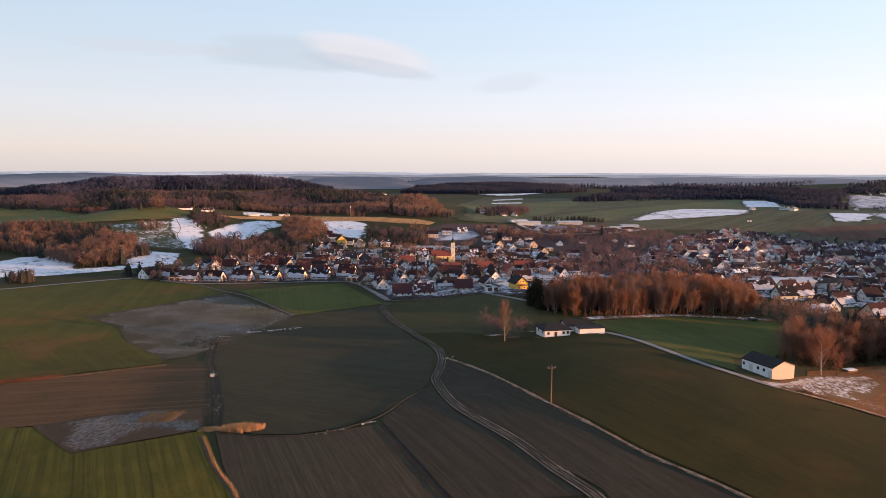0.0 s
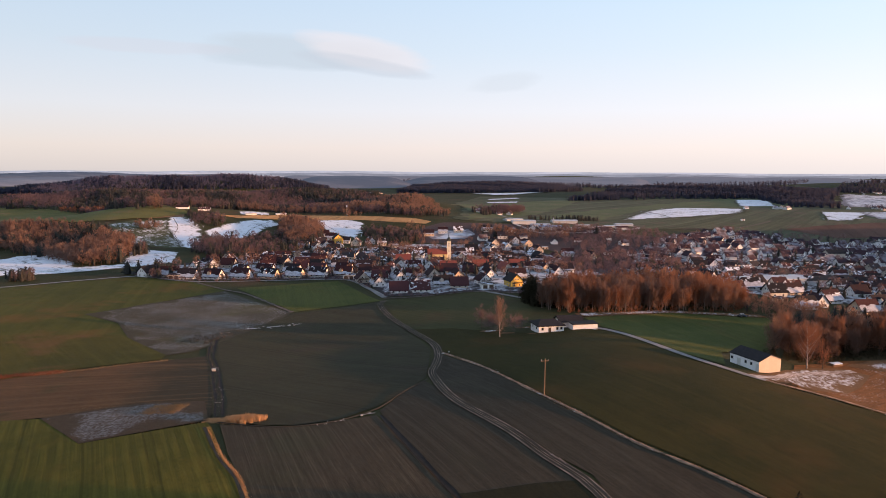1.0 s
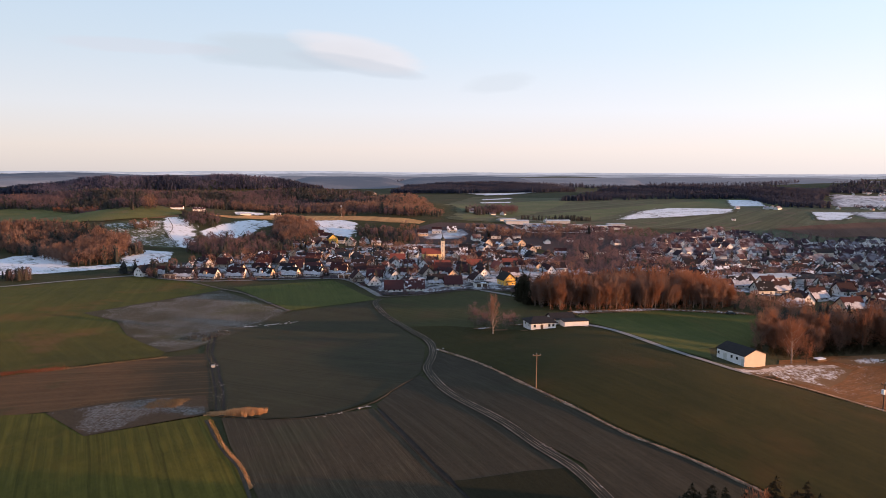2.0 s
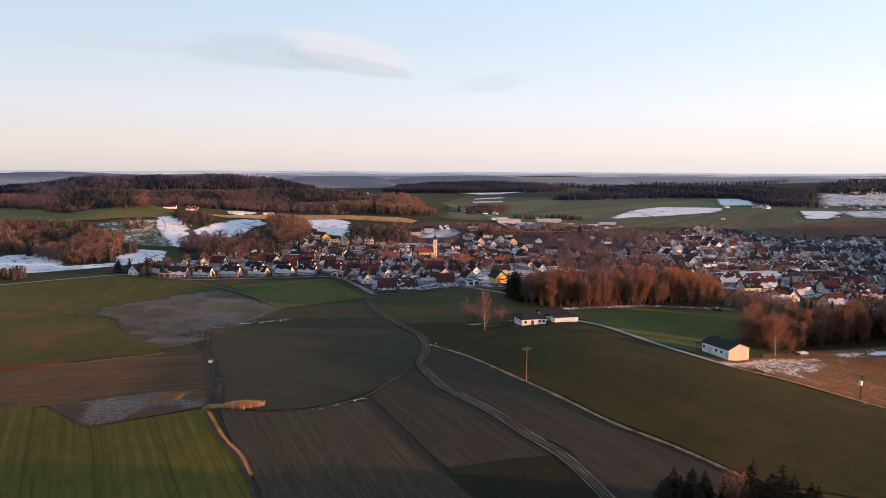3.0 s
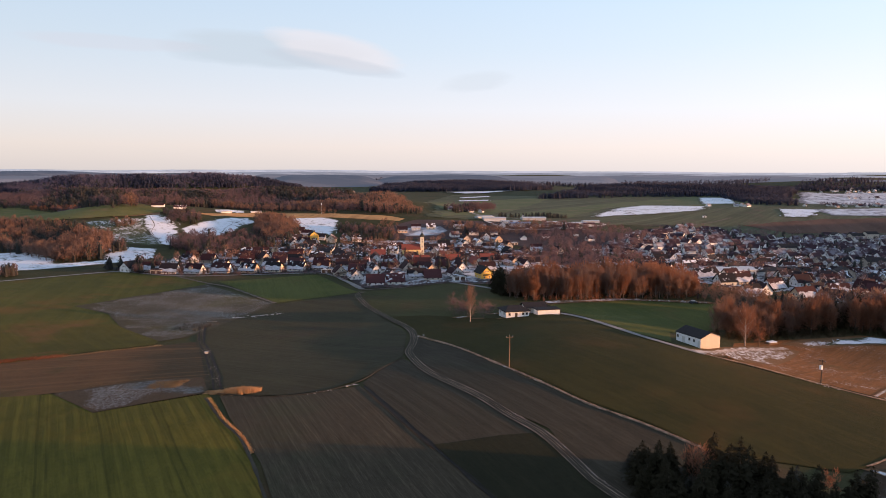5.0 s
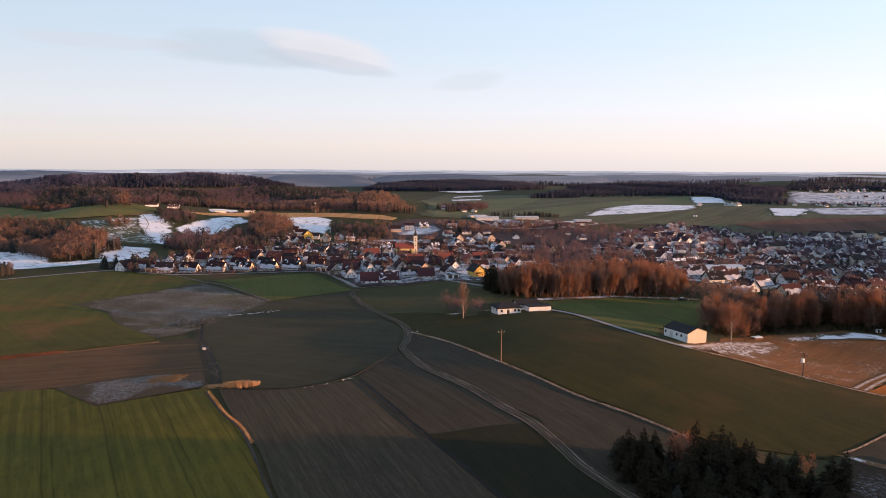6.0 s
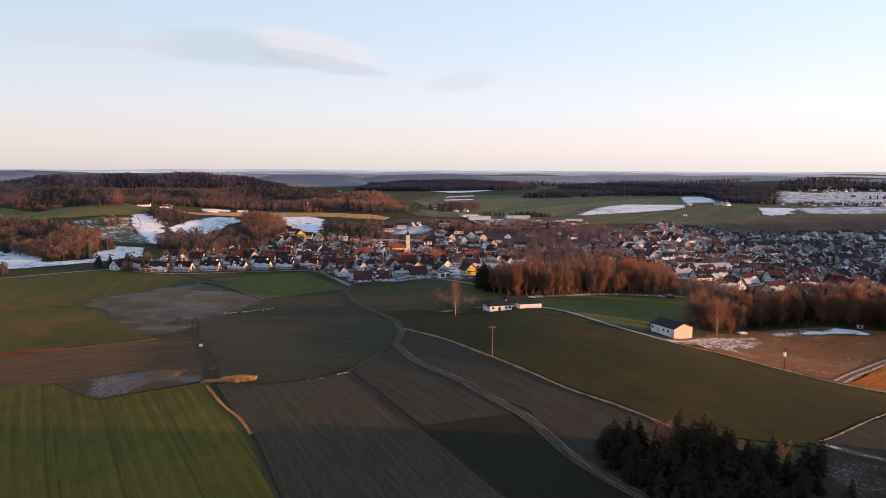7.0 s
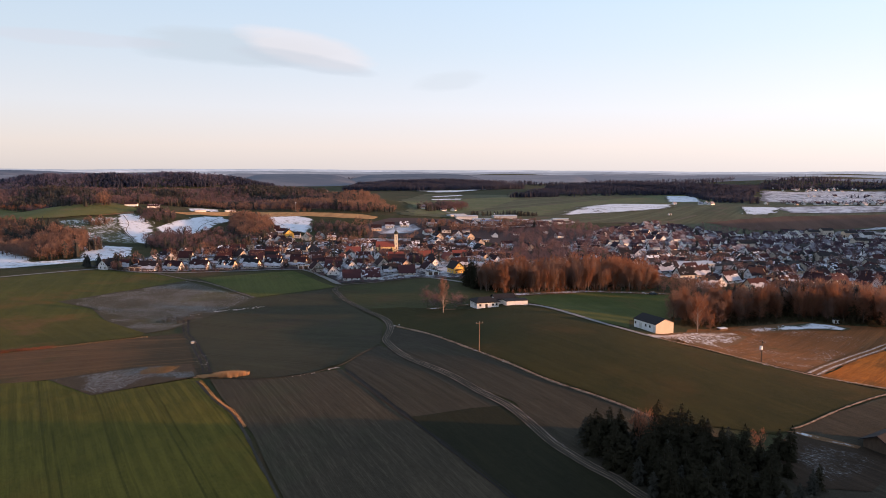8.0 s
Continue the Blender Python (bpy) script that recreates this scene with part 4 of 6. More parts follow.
ribbon("lane", [(-250, 350), (-204, 337), (-160, 352), (-122, 364), (-100, 340), (-84, 316)], 3.0, 0.30, M["asphalt"], "village edge road with snowy verge", "road", 0.03, rough=0.2)
ribbon("lane", [(-200, 333), (-174, 317), (-157, 309), (-118, 276)], 1.8, 0.34, M["gravel"], "stony path along the snowy stubble", "path", 0.03, rough=0.4)
ribbon("lane", [(-36, 341), (-14, 322), (4, 300)], 3.0, 0.3, M["asphalt"], "lane to the wood", "lane", 0.03, rough=0.1)
ribbon("lane", [(-84, 314), (-64, 321), (-40, 337), (-12, 337)], 2.0, 0.3, M["gravel"], "gravel edge of the gardens", "path", 0.03, rough=0.3)

drape("gardens", [(-262, 356), (-204, 341), (-160, 356), (-122, 368), (-100, 346), (-84, 318), (-64, 324), (-40, 340), (-8, 340), (10, 400), (40, 440), (20, 560), (-30, 640), (-130, 600), (-215, 500), (-250, 410)], 0.3, M["gardens"],
      "village gardens and yards patched with snow", "gardens", fade=3)
drape("gardens", [(100, 372), (150, 352), (176, 312), (215, 300), (260, 380), (350, 490), (420, 590), (580, 840), (520, 910), (420, 910), (330, 840), (220, 900), (140, 780), (80, 640), (50, 520), (60, 430)], 0.5, M["gardens"],
      "gardens of the lower village patched with snow", "gardens", fade=3)
drape("litter", [(-12, 470), (30, 420), (90, 430), (105, 577), (146, 717), (61, 752), (-20, 745), (-120, 715), (-150, 660), (-128, 606), (-40, 640), (20, 600), (0, 540)], 0.17, M["litter"], "brown leaf litter and scrub ground along the brook", "ground")
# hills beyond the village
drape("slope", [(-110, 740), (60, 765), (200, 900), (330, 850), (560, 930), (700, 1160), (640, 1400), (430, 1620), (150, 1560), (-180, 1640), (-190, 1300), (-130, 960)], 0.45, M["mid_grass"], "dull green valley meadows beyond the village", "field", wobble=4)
drape("slope", [(-390, 384), (-392, 412), (-373, 430), (-337, 402), (-312, 376), (-293, 393), (-330, 453), (-317, 466), (-290, 462), (-259, 410), (-277, 378), (-292, 356), (-306, 341), (-340, 322)], 0.4, M["snow"], "snow-covered meadow below the bare wood", "snowfield", wobble=3, fade=4)
drape("slope", [(-425, 545), (-374, 585), (-338, 560), (-296, 485), (-306, 477), (-335, 480), (-370, 488), (-410, 515)], 0.5, M["snow_slope"], "snowy hillside meadow with green streaks", "snowfield", wobble=3, fade=6)
drape("slope", [(-381, 589), (-373, 606), (-350, 592), (-330, 568), (-304, 520), (-285, 484), (-298, 481), (-330, 517), (-360, 553)], 0.7, M["snow"], "drifted snow in the hillside hollow", "snowfield", wobble=4, fade=4)
drape("slope", [(-328, 560), (-326, 610), (-319, 648), (-303, 664), (-284, 650), (-286, 610), (-279, 575), (-281, 550), (-303, 535)], 0.6, M["snow"], "snow-covered slope behind the village", "snowfield", wobble=4, fade=4)
drape("slope", [(-268, 692), (-223, 706), (-205, 690), (-188, 606), (-224, 627)], 0.6, M["snow"], "steep snowy slope above the houses", "snowfield", wobble=4, fade=4)
drape("slope", [(-364, 632), (-345, 648), (-303, 716), (-224, 731), (-154, 727), (-134, 716), (-138, 702), (-190, 704), (-218, 705), (-290, 684), (-331, 642)], 0.7, M["straw_field"], "sunlit straw-coloured hilltop field", "field", wobble=2)
drape("slope", [(-442, 588), (-376, 612), (-370, 600), (-394, 576), (-424, 572)], 0.9, M["straw_dull"], "pale tan strip above the snowy slope", "field", wobble=2)
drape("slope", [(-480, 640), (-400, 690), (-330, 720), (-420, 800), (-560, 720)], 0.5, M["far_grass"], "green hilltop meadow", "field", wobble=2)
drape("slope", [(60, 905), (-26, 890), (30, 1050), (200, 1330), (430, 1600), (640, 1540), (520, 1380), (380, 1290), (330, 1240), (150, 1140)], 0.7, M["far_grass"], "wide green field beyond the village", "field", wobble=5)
drape("slope", [(94, 925), (128, 1040), (161, 1142), (225, 1237), (290, 1245), (345, 1236), (322, 1150), (260, 1085), (205, 1035), (150, 985)], 0.9, M["snow"], "long snow-covered field on the far slope", "snowfield", wobble=6, fade=10)
drape("slope", [(350, 1300), (372, 1400), (399, 1525), (478, 1533), (455, 1430), (430, 1330)], 0.9, M["snow"], "upper snow field before the dark wood", "snowfield", wobble=6, fade=10)
drape("slope", [(319, 958), (392, 1011), (460, 1042), (543, 1052), (700, 1040), (640, 930), (542, 925), (480, 916), (420, 920), (368, 900)], 0.8, M["brown_far"], "reddish bare field above the village", "field", wobble=4)
drape("slope", [(560, 1340), (600, 1470), (734, 1801), (1026, 2120), (1242, 2110), (900, 1500), (792, 1337), (690, 1310), (616, 1330)], 0.8, M["thin_snow"], "thinly snowed fields by the next village", "snowfield", wobble=8, fade=10)
drape("slope", [(454, 1192), (531, 1183), (454, 1066), (416, 1064)], 1.0, M["snow"], "snow-covered plot below the wood", "snowfield", wobble=5, fade=4)
drape("slope", [(137, 852), (166, 939), (254, 982), (331, 995), (292, 946), (199, 872)], 0.8, M["brown_dull"], "dark fallow strip above the village", "field", wobble=4)
drape("slope", [(510, 1185), (625, 1214), (760, 1226), (700, 1085), (556, 1074), (499, 1088)], 1.0, M["thin_snow"], "thin snow on the meadows by the next village", "snowfield", wobble=5, fade=8)
drape("slope", [(474, 936), (509, 967), (543, 961), (521, 928)], 1.0, M["snow"], "snowy plot behind the last houses", "snowfield", wobble=3, fade=3)
drape("slope", [(-240, 1830), (-112, 1870), (22, 2040), (39, 1990), (-86, 1730), (-159, 1700)], 1.2, M["snow"], "snowy far meadow between woods", "snowfield", wobble=10, fade=30)
drape("slope", [(-342, 666), (-355, 688), (-350, 714), (-331, 719), (-320, 697)], 0.8, M["snow"], "snow strip on the sunlit hilltop", "snowfield", wobble=2, fade=2)
drape("slope", [(484, 930), (518, 962), (572, 972), (640, 960), (590, 905), (535, 908), (494, 908)], 1.0, M["thin_snow"], "bright snowy plots above the last houses", "snowfield", wobble=3, fade=2)
ribbon("lane", [(-40, 738), (-14, 697), (10, 703), (47, 724), (80, 765), (104, 810), (106, 836), (92, 842), (66, 812)], 5, 0.9, M["pale_road"], "country road round the works", "road", 0.02, rough=0.05)
drape("slope", [(-137, 1349), (-69, 1394), (-69, 1342), (-129, 1296)], 1.0, M["snow"], "narrow snow strip in the valley", "snowfield", wobble=3, fade=4)
ribbon("lane", [(-90, 1000), (-60, 900), (-10, 830), (40, 790), (80, 720)], 5, 0.9, M["asphalt"], "country road into the valley", "road", 0.02, rough=0.05)
ribbon("lane", [(190, 880), (250, 930), (330, 1040)], 4, 0.9, M["gravel"], "farm road over the far field", "road", 0.02, rough=0.1)
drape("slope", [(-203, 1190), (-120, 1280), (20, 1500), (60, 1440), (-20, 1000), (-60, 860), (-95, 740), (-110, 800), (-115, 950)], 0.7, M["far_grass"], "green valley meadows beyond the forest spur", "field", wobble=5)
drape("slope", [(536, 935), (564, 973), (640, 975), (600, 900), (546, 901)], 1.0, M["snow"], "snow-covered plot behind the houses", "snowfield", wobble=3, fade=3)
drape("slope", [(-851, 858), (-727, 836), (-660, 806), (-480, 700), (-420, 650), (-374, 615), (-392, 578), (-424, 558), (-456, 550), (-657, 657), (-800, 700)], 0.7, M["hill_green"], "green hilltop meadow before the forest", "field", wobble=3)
drape("slope", [(-151, 1492), (-80, 1592), (-70, 1534), (-142, 1435)], 1.2, M["snow"], "snow strip beside the valley wood", "snowfield", wobble=4, fade=8)
drape("slope", [(-130, 652), (-126, 668), (-88, 688), (-78, 668), (-86, 642), (-116, 630)], 0.9, M["thin_snow"], "snowy paddock behind the church", "snowfield", wobble=2, fade=3)
drape("slope", [(480, 2500), (900, 2700), (1200, 3000), (760, 2950)], 1.2, M["thin_snow"], "pale snowy field near the horizon", "snowfield", wobble=10, fade=30)
drape("slope", [(-1500, 2700), (-1100, 2900), (-900, 3300), (-1500, 3200)], 1.2, M["thin_snow"], "pale snowy field on the far hills", "snowfield", wobble=10, fade=30)


for line in ([(-374, 588), (-352, 560), (-338, 532), (-312, 500)], [(-348, 540), (-324, 512), (-302, 482)], [(-300, 655), (-296, 600), (-286, 566)], [(-262, 690), (-222, 640)]):
    ribbon("lane", line, 0.5, 1.0, M["mud"], "wheel track over the snowy slope", "track", 0.0, rough=0.5)
for line in ([(128, 1040), (190, 1100), (260, 1150), (322, 1160)], [(150, 1120), (172, 1060), (180, 1010)]):
    ribbon("lane", line, 2.0, 1.3, M["mud"], "dark field edge in the far snow", "track", 0.0, rough=0.5)


def ridge(r, z, swell, seed, a0, a1, material, label, ramp=120.0):
    """A hill range near the horizon, seen only as its outline and slope."""
    rng = np.random.default_rng(seed)
    ph = rng.uniform(0, 6.3, 9)
    n = 900
    wide = max(5, int(500 / (a1 - a0)))
    t = np.radians(np.linspace(a0, a1, n))
    top = z + swell * sum(np.sin(t * k * 5.3 + ph[k]) / (0.7 + 0.5 * k) for k in range(1, 9))
    woods = np.abs(np.convolve(rng.normal(size=n), np.ones(wide) / wide, "same")) * 1.6 * (np.sin(t * 31 + ph[0]) + np.sin(t * 83 + ph[1]) > -0.2)
    edge = np.clip(np.minimum(np.arange(n), np.arange(n)[::-1]) / ramp, 0, 1)
    edge = np.sin(edge * np.pi / 2)
    v, f = [], []
    for j, (dr, h) in enumerate(((0, -45), (60, 0.25), (150, 0.7), (240, 1.0), (420, -45))):
        zz = np.full(n, -45.0) if h < 0 else (top * h + (h - 1) * 12 + woods * (h == 1)) * edge - 20 * (1 - edge)
        v.append(np.stack([(r + dr) * np.sin(t), (r + dr) * np.cos(t), zz], -1))
    v = np.concatenate(v)
    i = np.arange(n - 1)
    f = np.concatenate([np.stack([j * n + i + 1, j * n + i, (j + 1) * n + i, (j + 1) * n + i + 1], -1) for j in range(4)])
    return tagged(new("backdrop", mesh_of("backdrop", v, f, material, True)), label, "hills", kind="structure")


# backdrop ranges, their haze painted on as colour and glow
ridge(2500, 33, 4, 1, -75, -26, M["haze_a"], "wooded hills behind the forest in painted haze")
ridge(3000, 44, 4, 15, -62, -22, M["haze_c"], "wooded range behind the forest in painted blue haze")
ridge(2320, 44, 2.2, 12, -24, -11, M["haze_c"], "wooded hill beyond the valley in painted blue haze", 260.0)
ridge(2420, 42, 3, 16, -15, 1, M["haze_c"], "second wooded hill beyond the valley in painted blue haze", 240.0)
ridge(2620, 41, 1.5, 21, -26, 10, M["haze_a"], "valley side beyond the woods in painted grey-blue haze", 90.0)
ridge(3600, 47, 4, 2, -70, 70, M["haze_m"], "wooded hills in the distance in painted blue-grey haze")
ridge(2700, 40, 4, 3, -6, 75, M["haze_a"], "hills behind the dark wood in painted grey haze")
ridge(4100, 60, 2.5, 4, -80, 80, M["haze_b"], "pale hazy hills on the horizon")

# ---- woods ----
# the spruce copse close to the camera
rng = np.random.default_rng(5)
protos = [spruce(20 + k, h) for k, h in enumerate((10.5, 11, 9.5, 8.5))] + [spruce(24 + k, h, "grey-green frosted spruce in the field copse", mat="needles_frost") for k, h in enumerate((8, 6.5))]
COPSE = [(26, 89), (23.5, 96), (28, 102), (42, 104.5), (55, 100), (62, 93), (63, 84), (57, 74), (50, 62), (44, 60), (36, 73)]
cx, cy = scatter(COPSE, 2.6, rng)
for k, (x, y) in enumerate(zip(cx, cy)):
    if math.hypot(x - 37.5, y - 98) < 3.8 or math.hypot(x - 46, y - 82) < 2.2 or (x > 57 and rng.uniform() < 0.4):
        continue
    near = y < 66 + 0.5 * abs(x - 40) or rng.uniform() < 0.12
    set_tree(protos[4 + k % 2] if near else protos[k % 4], x, y, rng.uniform(0.55, 1.0) * (1.06 if 41 < x < 52 else 0.92), rng.uniform(0, 360))
for x, y, k, q in ((65.5, 96, 1, 0.72), (67.5, 95, 2, 0.8), (64, 88, 3, 0.6), (66, 82, 4, 0.7), (68, 84, 0, 0.5), (61, 76, 5, 0.8)):
    set_tree(protos[k], x, y, q, 77 * k)
for x, y, rr in ((46, 82, 1.6), (60, 80, 1.2), (63.5, 79, 1.4), (62, 84.5, 1.0)):
    drape("snow_patch", [(x + rr * math.cos(a), y + 0.7 * rr * math.sin(a)) for a in [j * math.pi / 4 for j in range(8)]], 0.4, M["snow_yard"], "patch of old snow between the spruces", "snow", fade=0.5, wobble=0.3)
for k, (x, y, h) in enumerate(((38, 99, 6.5), (40, 100.5, 5), (62, 98, 4), (36.5, 97, 6))):
    set_tree(bare_tree(130 + k, h, 0.45 * h, "reddish leafless shrub at the copse", "shrubs at the copse", "twigs_red", 500, 9, 0.1, "bark", "shrub", 0.05, 0.8), x, y, 1, 70 * k)

# the bare wood behind the paddock, with spruces at its west end
W = [bare_tree(40 + k, h, r, "leafless reddish tree in the wood", "trees of the long wood", "twigs_red" if k % 2 else "twigs", 2050, 20, 0.05, bark="pale_bark", thick=0.039, upright=1.7, up=1.5)
     for k, (h, r) in enumerate(((11, 2.9), (12, 3.1), (10.5, 3.0), (11.6, 2.8), (10, 3.2)))]
LONG_WOOD = [(-4, 295), (6, 286), (30, 293), (57, 305), (84, 313), (97, 325), (98, 352), (80, 366), (40, 362), (8, 350)]
x, y = scatter(LONG_WOOD, 3.3, rng)
for k in range(len(x)):
    if y[k] > 311 + 0.33 * x[k]:
        continue
    set_tree(W[rng.integers(0, 5)], x[k], y[k], rng.uniform(0.82, 1.04) * (1 - 0.25 * max(0, (x[k] - 78) / 20)), rng.uniform(0, 360))
SW = [spruce(60 + k, h, "dark spruce at the wood's corner", "spruces of the long wood") for k, h in enumerate((12, 13))]
x, y = scatter([(-12, 312), (-6, 300), (4, 296), (8, 306), (-2, 330), (-12, 335)], 4.2, rng)
for k in range(len(x)):
    set_tree(SW[k % 2], x[k], y[k], rng.uniform(0.8, 1.1), rng.uniform(0, 360))
x, y = scatter([(8, 302), (28, 308), (40, 318), (36, 340), (10, 335)], 6.5, rng)
for k in range(len(x)):
    set_tree(SW[k % 2], x[k], y[k], rng.uniform(0.75, 0.95), rng.uniform(0, 360))

# the mixed wood behind the barn
E = [bare_tree(80 + k, h, r, "leafless brown tree in the mixed wood", "trees of the barn wood", "twigs_red" if k % 2 else "twigs", 2600, 18, 0.05, thick=0.04, upright=1.1, up=1.2)
     for k, (h, r) in enumerate(((11, 3.2), (12, 3.4), (9.5, 3.2), (12.5, 3.5)))]
BARN_WOOD = [(80, 238), (86, 234), (97, 239), (118, 252), (142, 257), (158, 250), (172, 240), (230, 262), (200, 286), (164, 290), (131, 286), (104, 280), (88, 260)]
x, y = scatter(BARN_WOOD, 5.0, rng)
for k in range(len(x)):
    if y[k] > 262 + 0.1 * (x[k] - 80) or x[k] > 175:
        continue
    set_tree(E[rng.integers(0, 4)], x[k], y[k], rng.uniform(0.75, 1.1), rng.uniform(0, 360))
SE = [spruce(90 + k, h, "olive-brown conifer in the mixed wood", "conifers of the barn wood", "needles_warm") for k, h in enumerate((10.5, 12))]
x, y = scatter([(98, 247), (118, 255), (140, 262), (160, 258), (165, 280), (120, 278), (100, 266)], 5.5, rng)
for k in range(len(x)):
    set_tree(SE[k % 2], x[k], y[k], rng.uniform(0.8, 1.15), rng.uniform(0, 360))

x, y = scatter([(2, 286), (6, 283), (30, 290), (57, 302), (84, 310), (97, 322), (96, 327), (84, 315), (57, 307), (30, 295), (8, 289)], 3.2, rng)
v0, f0 = low_broadleaf(77, 150, 0.26)
sz = rng.uniform(2.0, 5.0, len(x))
v, f = tile(v0, f0, x, y, height(x, y) - 0.35 * sz, sz, rng.uniform(0, 6, len(x)), sz * 0.9)
tagged(new("undergrowth", mesh_of("undergrowth", v, f, M["twigs_red"])), "leafless undergrowth along the wood's edge", "undergrowth", kind="stuff")

x, y = scatter([(78, 240), (85, 231), (97, 236), (118, 249), (142, 254), (158, 247), (172, 237), (174, 242), (158, 253), (142, 259), (118, 255), (97, 243), (86, 240)], 2.4, rng)
v0, f0 = low_broadleaf(78, 150, 0.26)
sz = rng.uniform(1.6, 4.6, len(x))
v, f = tile(v0, f0, x, y, height(x, y) - 0.35 * sz, sz, rng.uniform(0, 6, len(x)), sz * 0.9)
tagged(new("undergrowth", mesh_of("undergrowth", v, f, M["needles_warm"])), "leafless brown undergrowth before the barn wood", "undergrowth", kind="stuff")

# single trees
b = bare_tree(101, 13.5, 2.3, "tall bare birch beside the farm cottage", "", "twigs", 1500, 16, 0.12, "birch_bark", "birch", 0.03, 1.3)
set_tree(b, -17.5, 233, 1.0, 0)
b = bare_tree(102, 16, 4.2, "tall bare birch beside the barn", "", "twigs_red", 1900, 18, 0.12, "birch_bark", "birch", 0.035, 1.2)
set_tree(b, 87, 223, 1.0, 40)
b = bare_tree(103, 9, 3.2, "slender bare tree beside the barn", "", "twigs_red", 700, 10, 0.15, "bark", "bare_tree", 0.05, 1.2)
set_tree(b, 93, 226, 1.0, 40)
for k, (x, y, h) in enumerate(((-26, 247, 8), (-21, 244, 8.5), (-13, 241, 7), (-10, 247, 6), (-23, 251, 6))):
    set_tree(bare_tree(110 + k, h, 0.45 * h, "rounded leafless shrub beside the cottage", "shrubs at the cottage", "twigs_grey", 1300, 12, 0.06, "bark", "shrub", 0.03, 0.6), x, y, 1, 50 * k)

x, y = scatter([(160, 252), (172, 246), (182, 260), (170, 275)], 4.5, rng)
for k in range(len(x)):
    set_tree(SE[k % 2], x[k], y[k], rng.uniform(0.8, 1.05), rng.uniform(0, 360))

# the rest of these woods, and the woods beyond the village
wood("bare_wood", [(-2, 312), (40, 324), (94, 342), (98, 350), (80, 354), (40, 348), (4, 338)], 4.0, 11, 0.12, "reddish inner wood behind the paddock", 1, "twigs_red", "needles_far", fine=2)
wood("bare_wood", [(90, 258), (140, 268), (176, 260), (176, 240), (235, 262), (205, 284), (164, 288), (131, 286), (104, 280)], 4.4, 10, 0.3, "brown inner wood behind the barn", 2, "twigs", "needles_far", fine=2)
wood("bare_wood", [(-460, 448), (-383, 412), (-362, 404), (-345, 450), (-362, 496), (-410, 518), (-500, 540), (-620, 580), (-660, 500)], 4.4, 8.4, 0.36, "dull brown wood on the slope", 3, "twigs", "needles_far", 0.5, fine=True)
wood("bare_wood", [(-360, 402), (-326, 383), (-308, 377), (-294, 394), (-316, 440), (-342, 478), (-372, 480), (-368, 430)], 3.8, 10.5, 0.06, "upright orange-brown wood on the slope", 43, "twigs", "needles_far", 0.3, fine=True)
wood("tree_row", [(-322, 436), (-312, 428), (-302, 440), (-312, 452)], 4, 8, 0.8, "dark conifers beside the orange wood", 44, "twigs_grey", "needles_far", 0.3, fine=True)
wood("shrub_clump", [(-388, 543), (-370, 535), (-362, 552), (-378, 562)], 4, 6, 0.1, "round brown shrubs on the snowy slope", 45, "twigs", "needles_far", 0.3, fine=True)
wood("tree_group", [(-500, 512), (-480, 500), (-466, 512), (-484, 530)], 5, 13, 0.0, "tall brown trees at the meadow's edge", 46, "twigs", "needles_far", 0.2, fine=True)
wood("tree_row", [(-318, 322), (-300, 308), (-290, 313), (-303, 330)], 3.5, 6, 0.85, "dark green conifers beside the village road", 47, "twigs_grey", "needles_far", 0.3, fine=2)
wood("bare_wood", [(-284, 462), (-300, 520), (-278, 536), (-255, 565), (-246, 600), (-225, 606), (-205, 560), (-205, 520), (-217, 467), (-250, 440)], 4.8, 7.6, 0.55, "brown trees above the gardens", 4, rough=0.45, fine=True)
wood("bare_wood", [(-200, 660), (-150, 655), (-125, 630), (-135, 590), (-170, 590), (-185, 620)], 5, 7.5, 0.65, "mixed trees behind the church", 5, fine=True)
wood("bare_wood", [(-371, 608), (-357, 635), (-336, 622), (-322, 590), (-346, 572)], 5, 8, 0.35, "brown copse on the hill", 6, fine=True)
wood("bare_wood", [(-12, 470), (30, 420), (90, 430), (105, 577), (146, 717), (61, 747), (-10, 690), (30, 600), (0, 540)], 9.0, 8.5, 0.12, "brown trees along the brook between the villages", 9, "wood_far", fine=True)
wood("bare_wood", [(-258, 572), (-224, 530), (-214, 566), (-235, 640), (-262, 668), (-285, 650)], 4.2, 10, 0.1, "rounded brown trees on the slope", 31, "twigs", fine=True)
wood("bare_wood", [(-124, 946), (-95, 915), (-45, 985), (-42, 1040), (-90, 1010)], 7, 11, 0.25, "brown trees round the valley hamlet", 32, "wood_far", fine=True)
wood("bare_wood", [(-238, 716), (-216, 716), (-216, 724), (-238, 724)], 6, 8, 0.0, "lone brown trees on the straw field", 33, "twigs", fine=True)
wood("bare_wood", [(-175, 640), (-160, 608), (-128, 606), (-118, 624), (-134, 652), (-130, 676), (-150, 690)], 7, 6, 0.25, "brown scrub behind the church", 36, "twigs", fine=True)
wood("bare_wood", [(-76, 640), (-13, 668), (-12, 700), (-65, 690), (-74, 668)], 8, 6, 0.2, "brown scrub beside the snowy paddock", 37, "twigs", fine=True)
wood("bare_wood", [(-91, 684), (10, 735), (60, 745), (10, 661), (-58, 653)], 6.5, 7, 0.05, "brown scrub below the works", 10, "twigs", fine=True)
wood("tree_row", [(-30, 850), (12, 878), (35, 883), (66, 900), (64, 912), (10, 892), (-30, 864)], 5, 7, 1.0, "row of dark spruces behind the works", 12, fine=True)
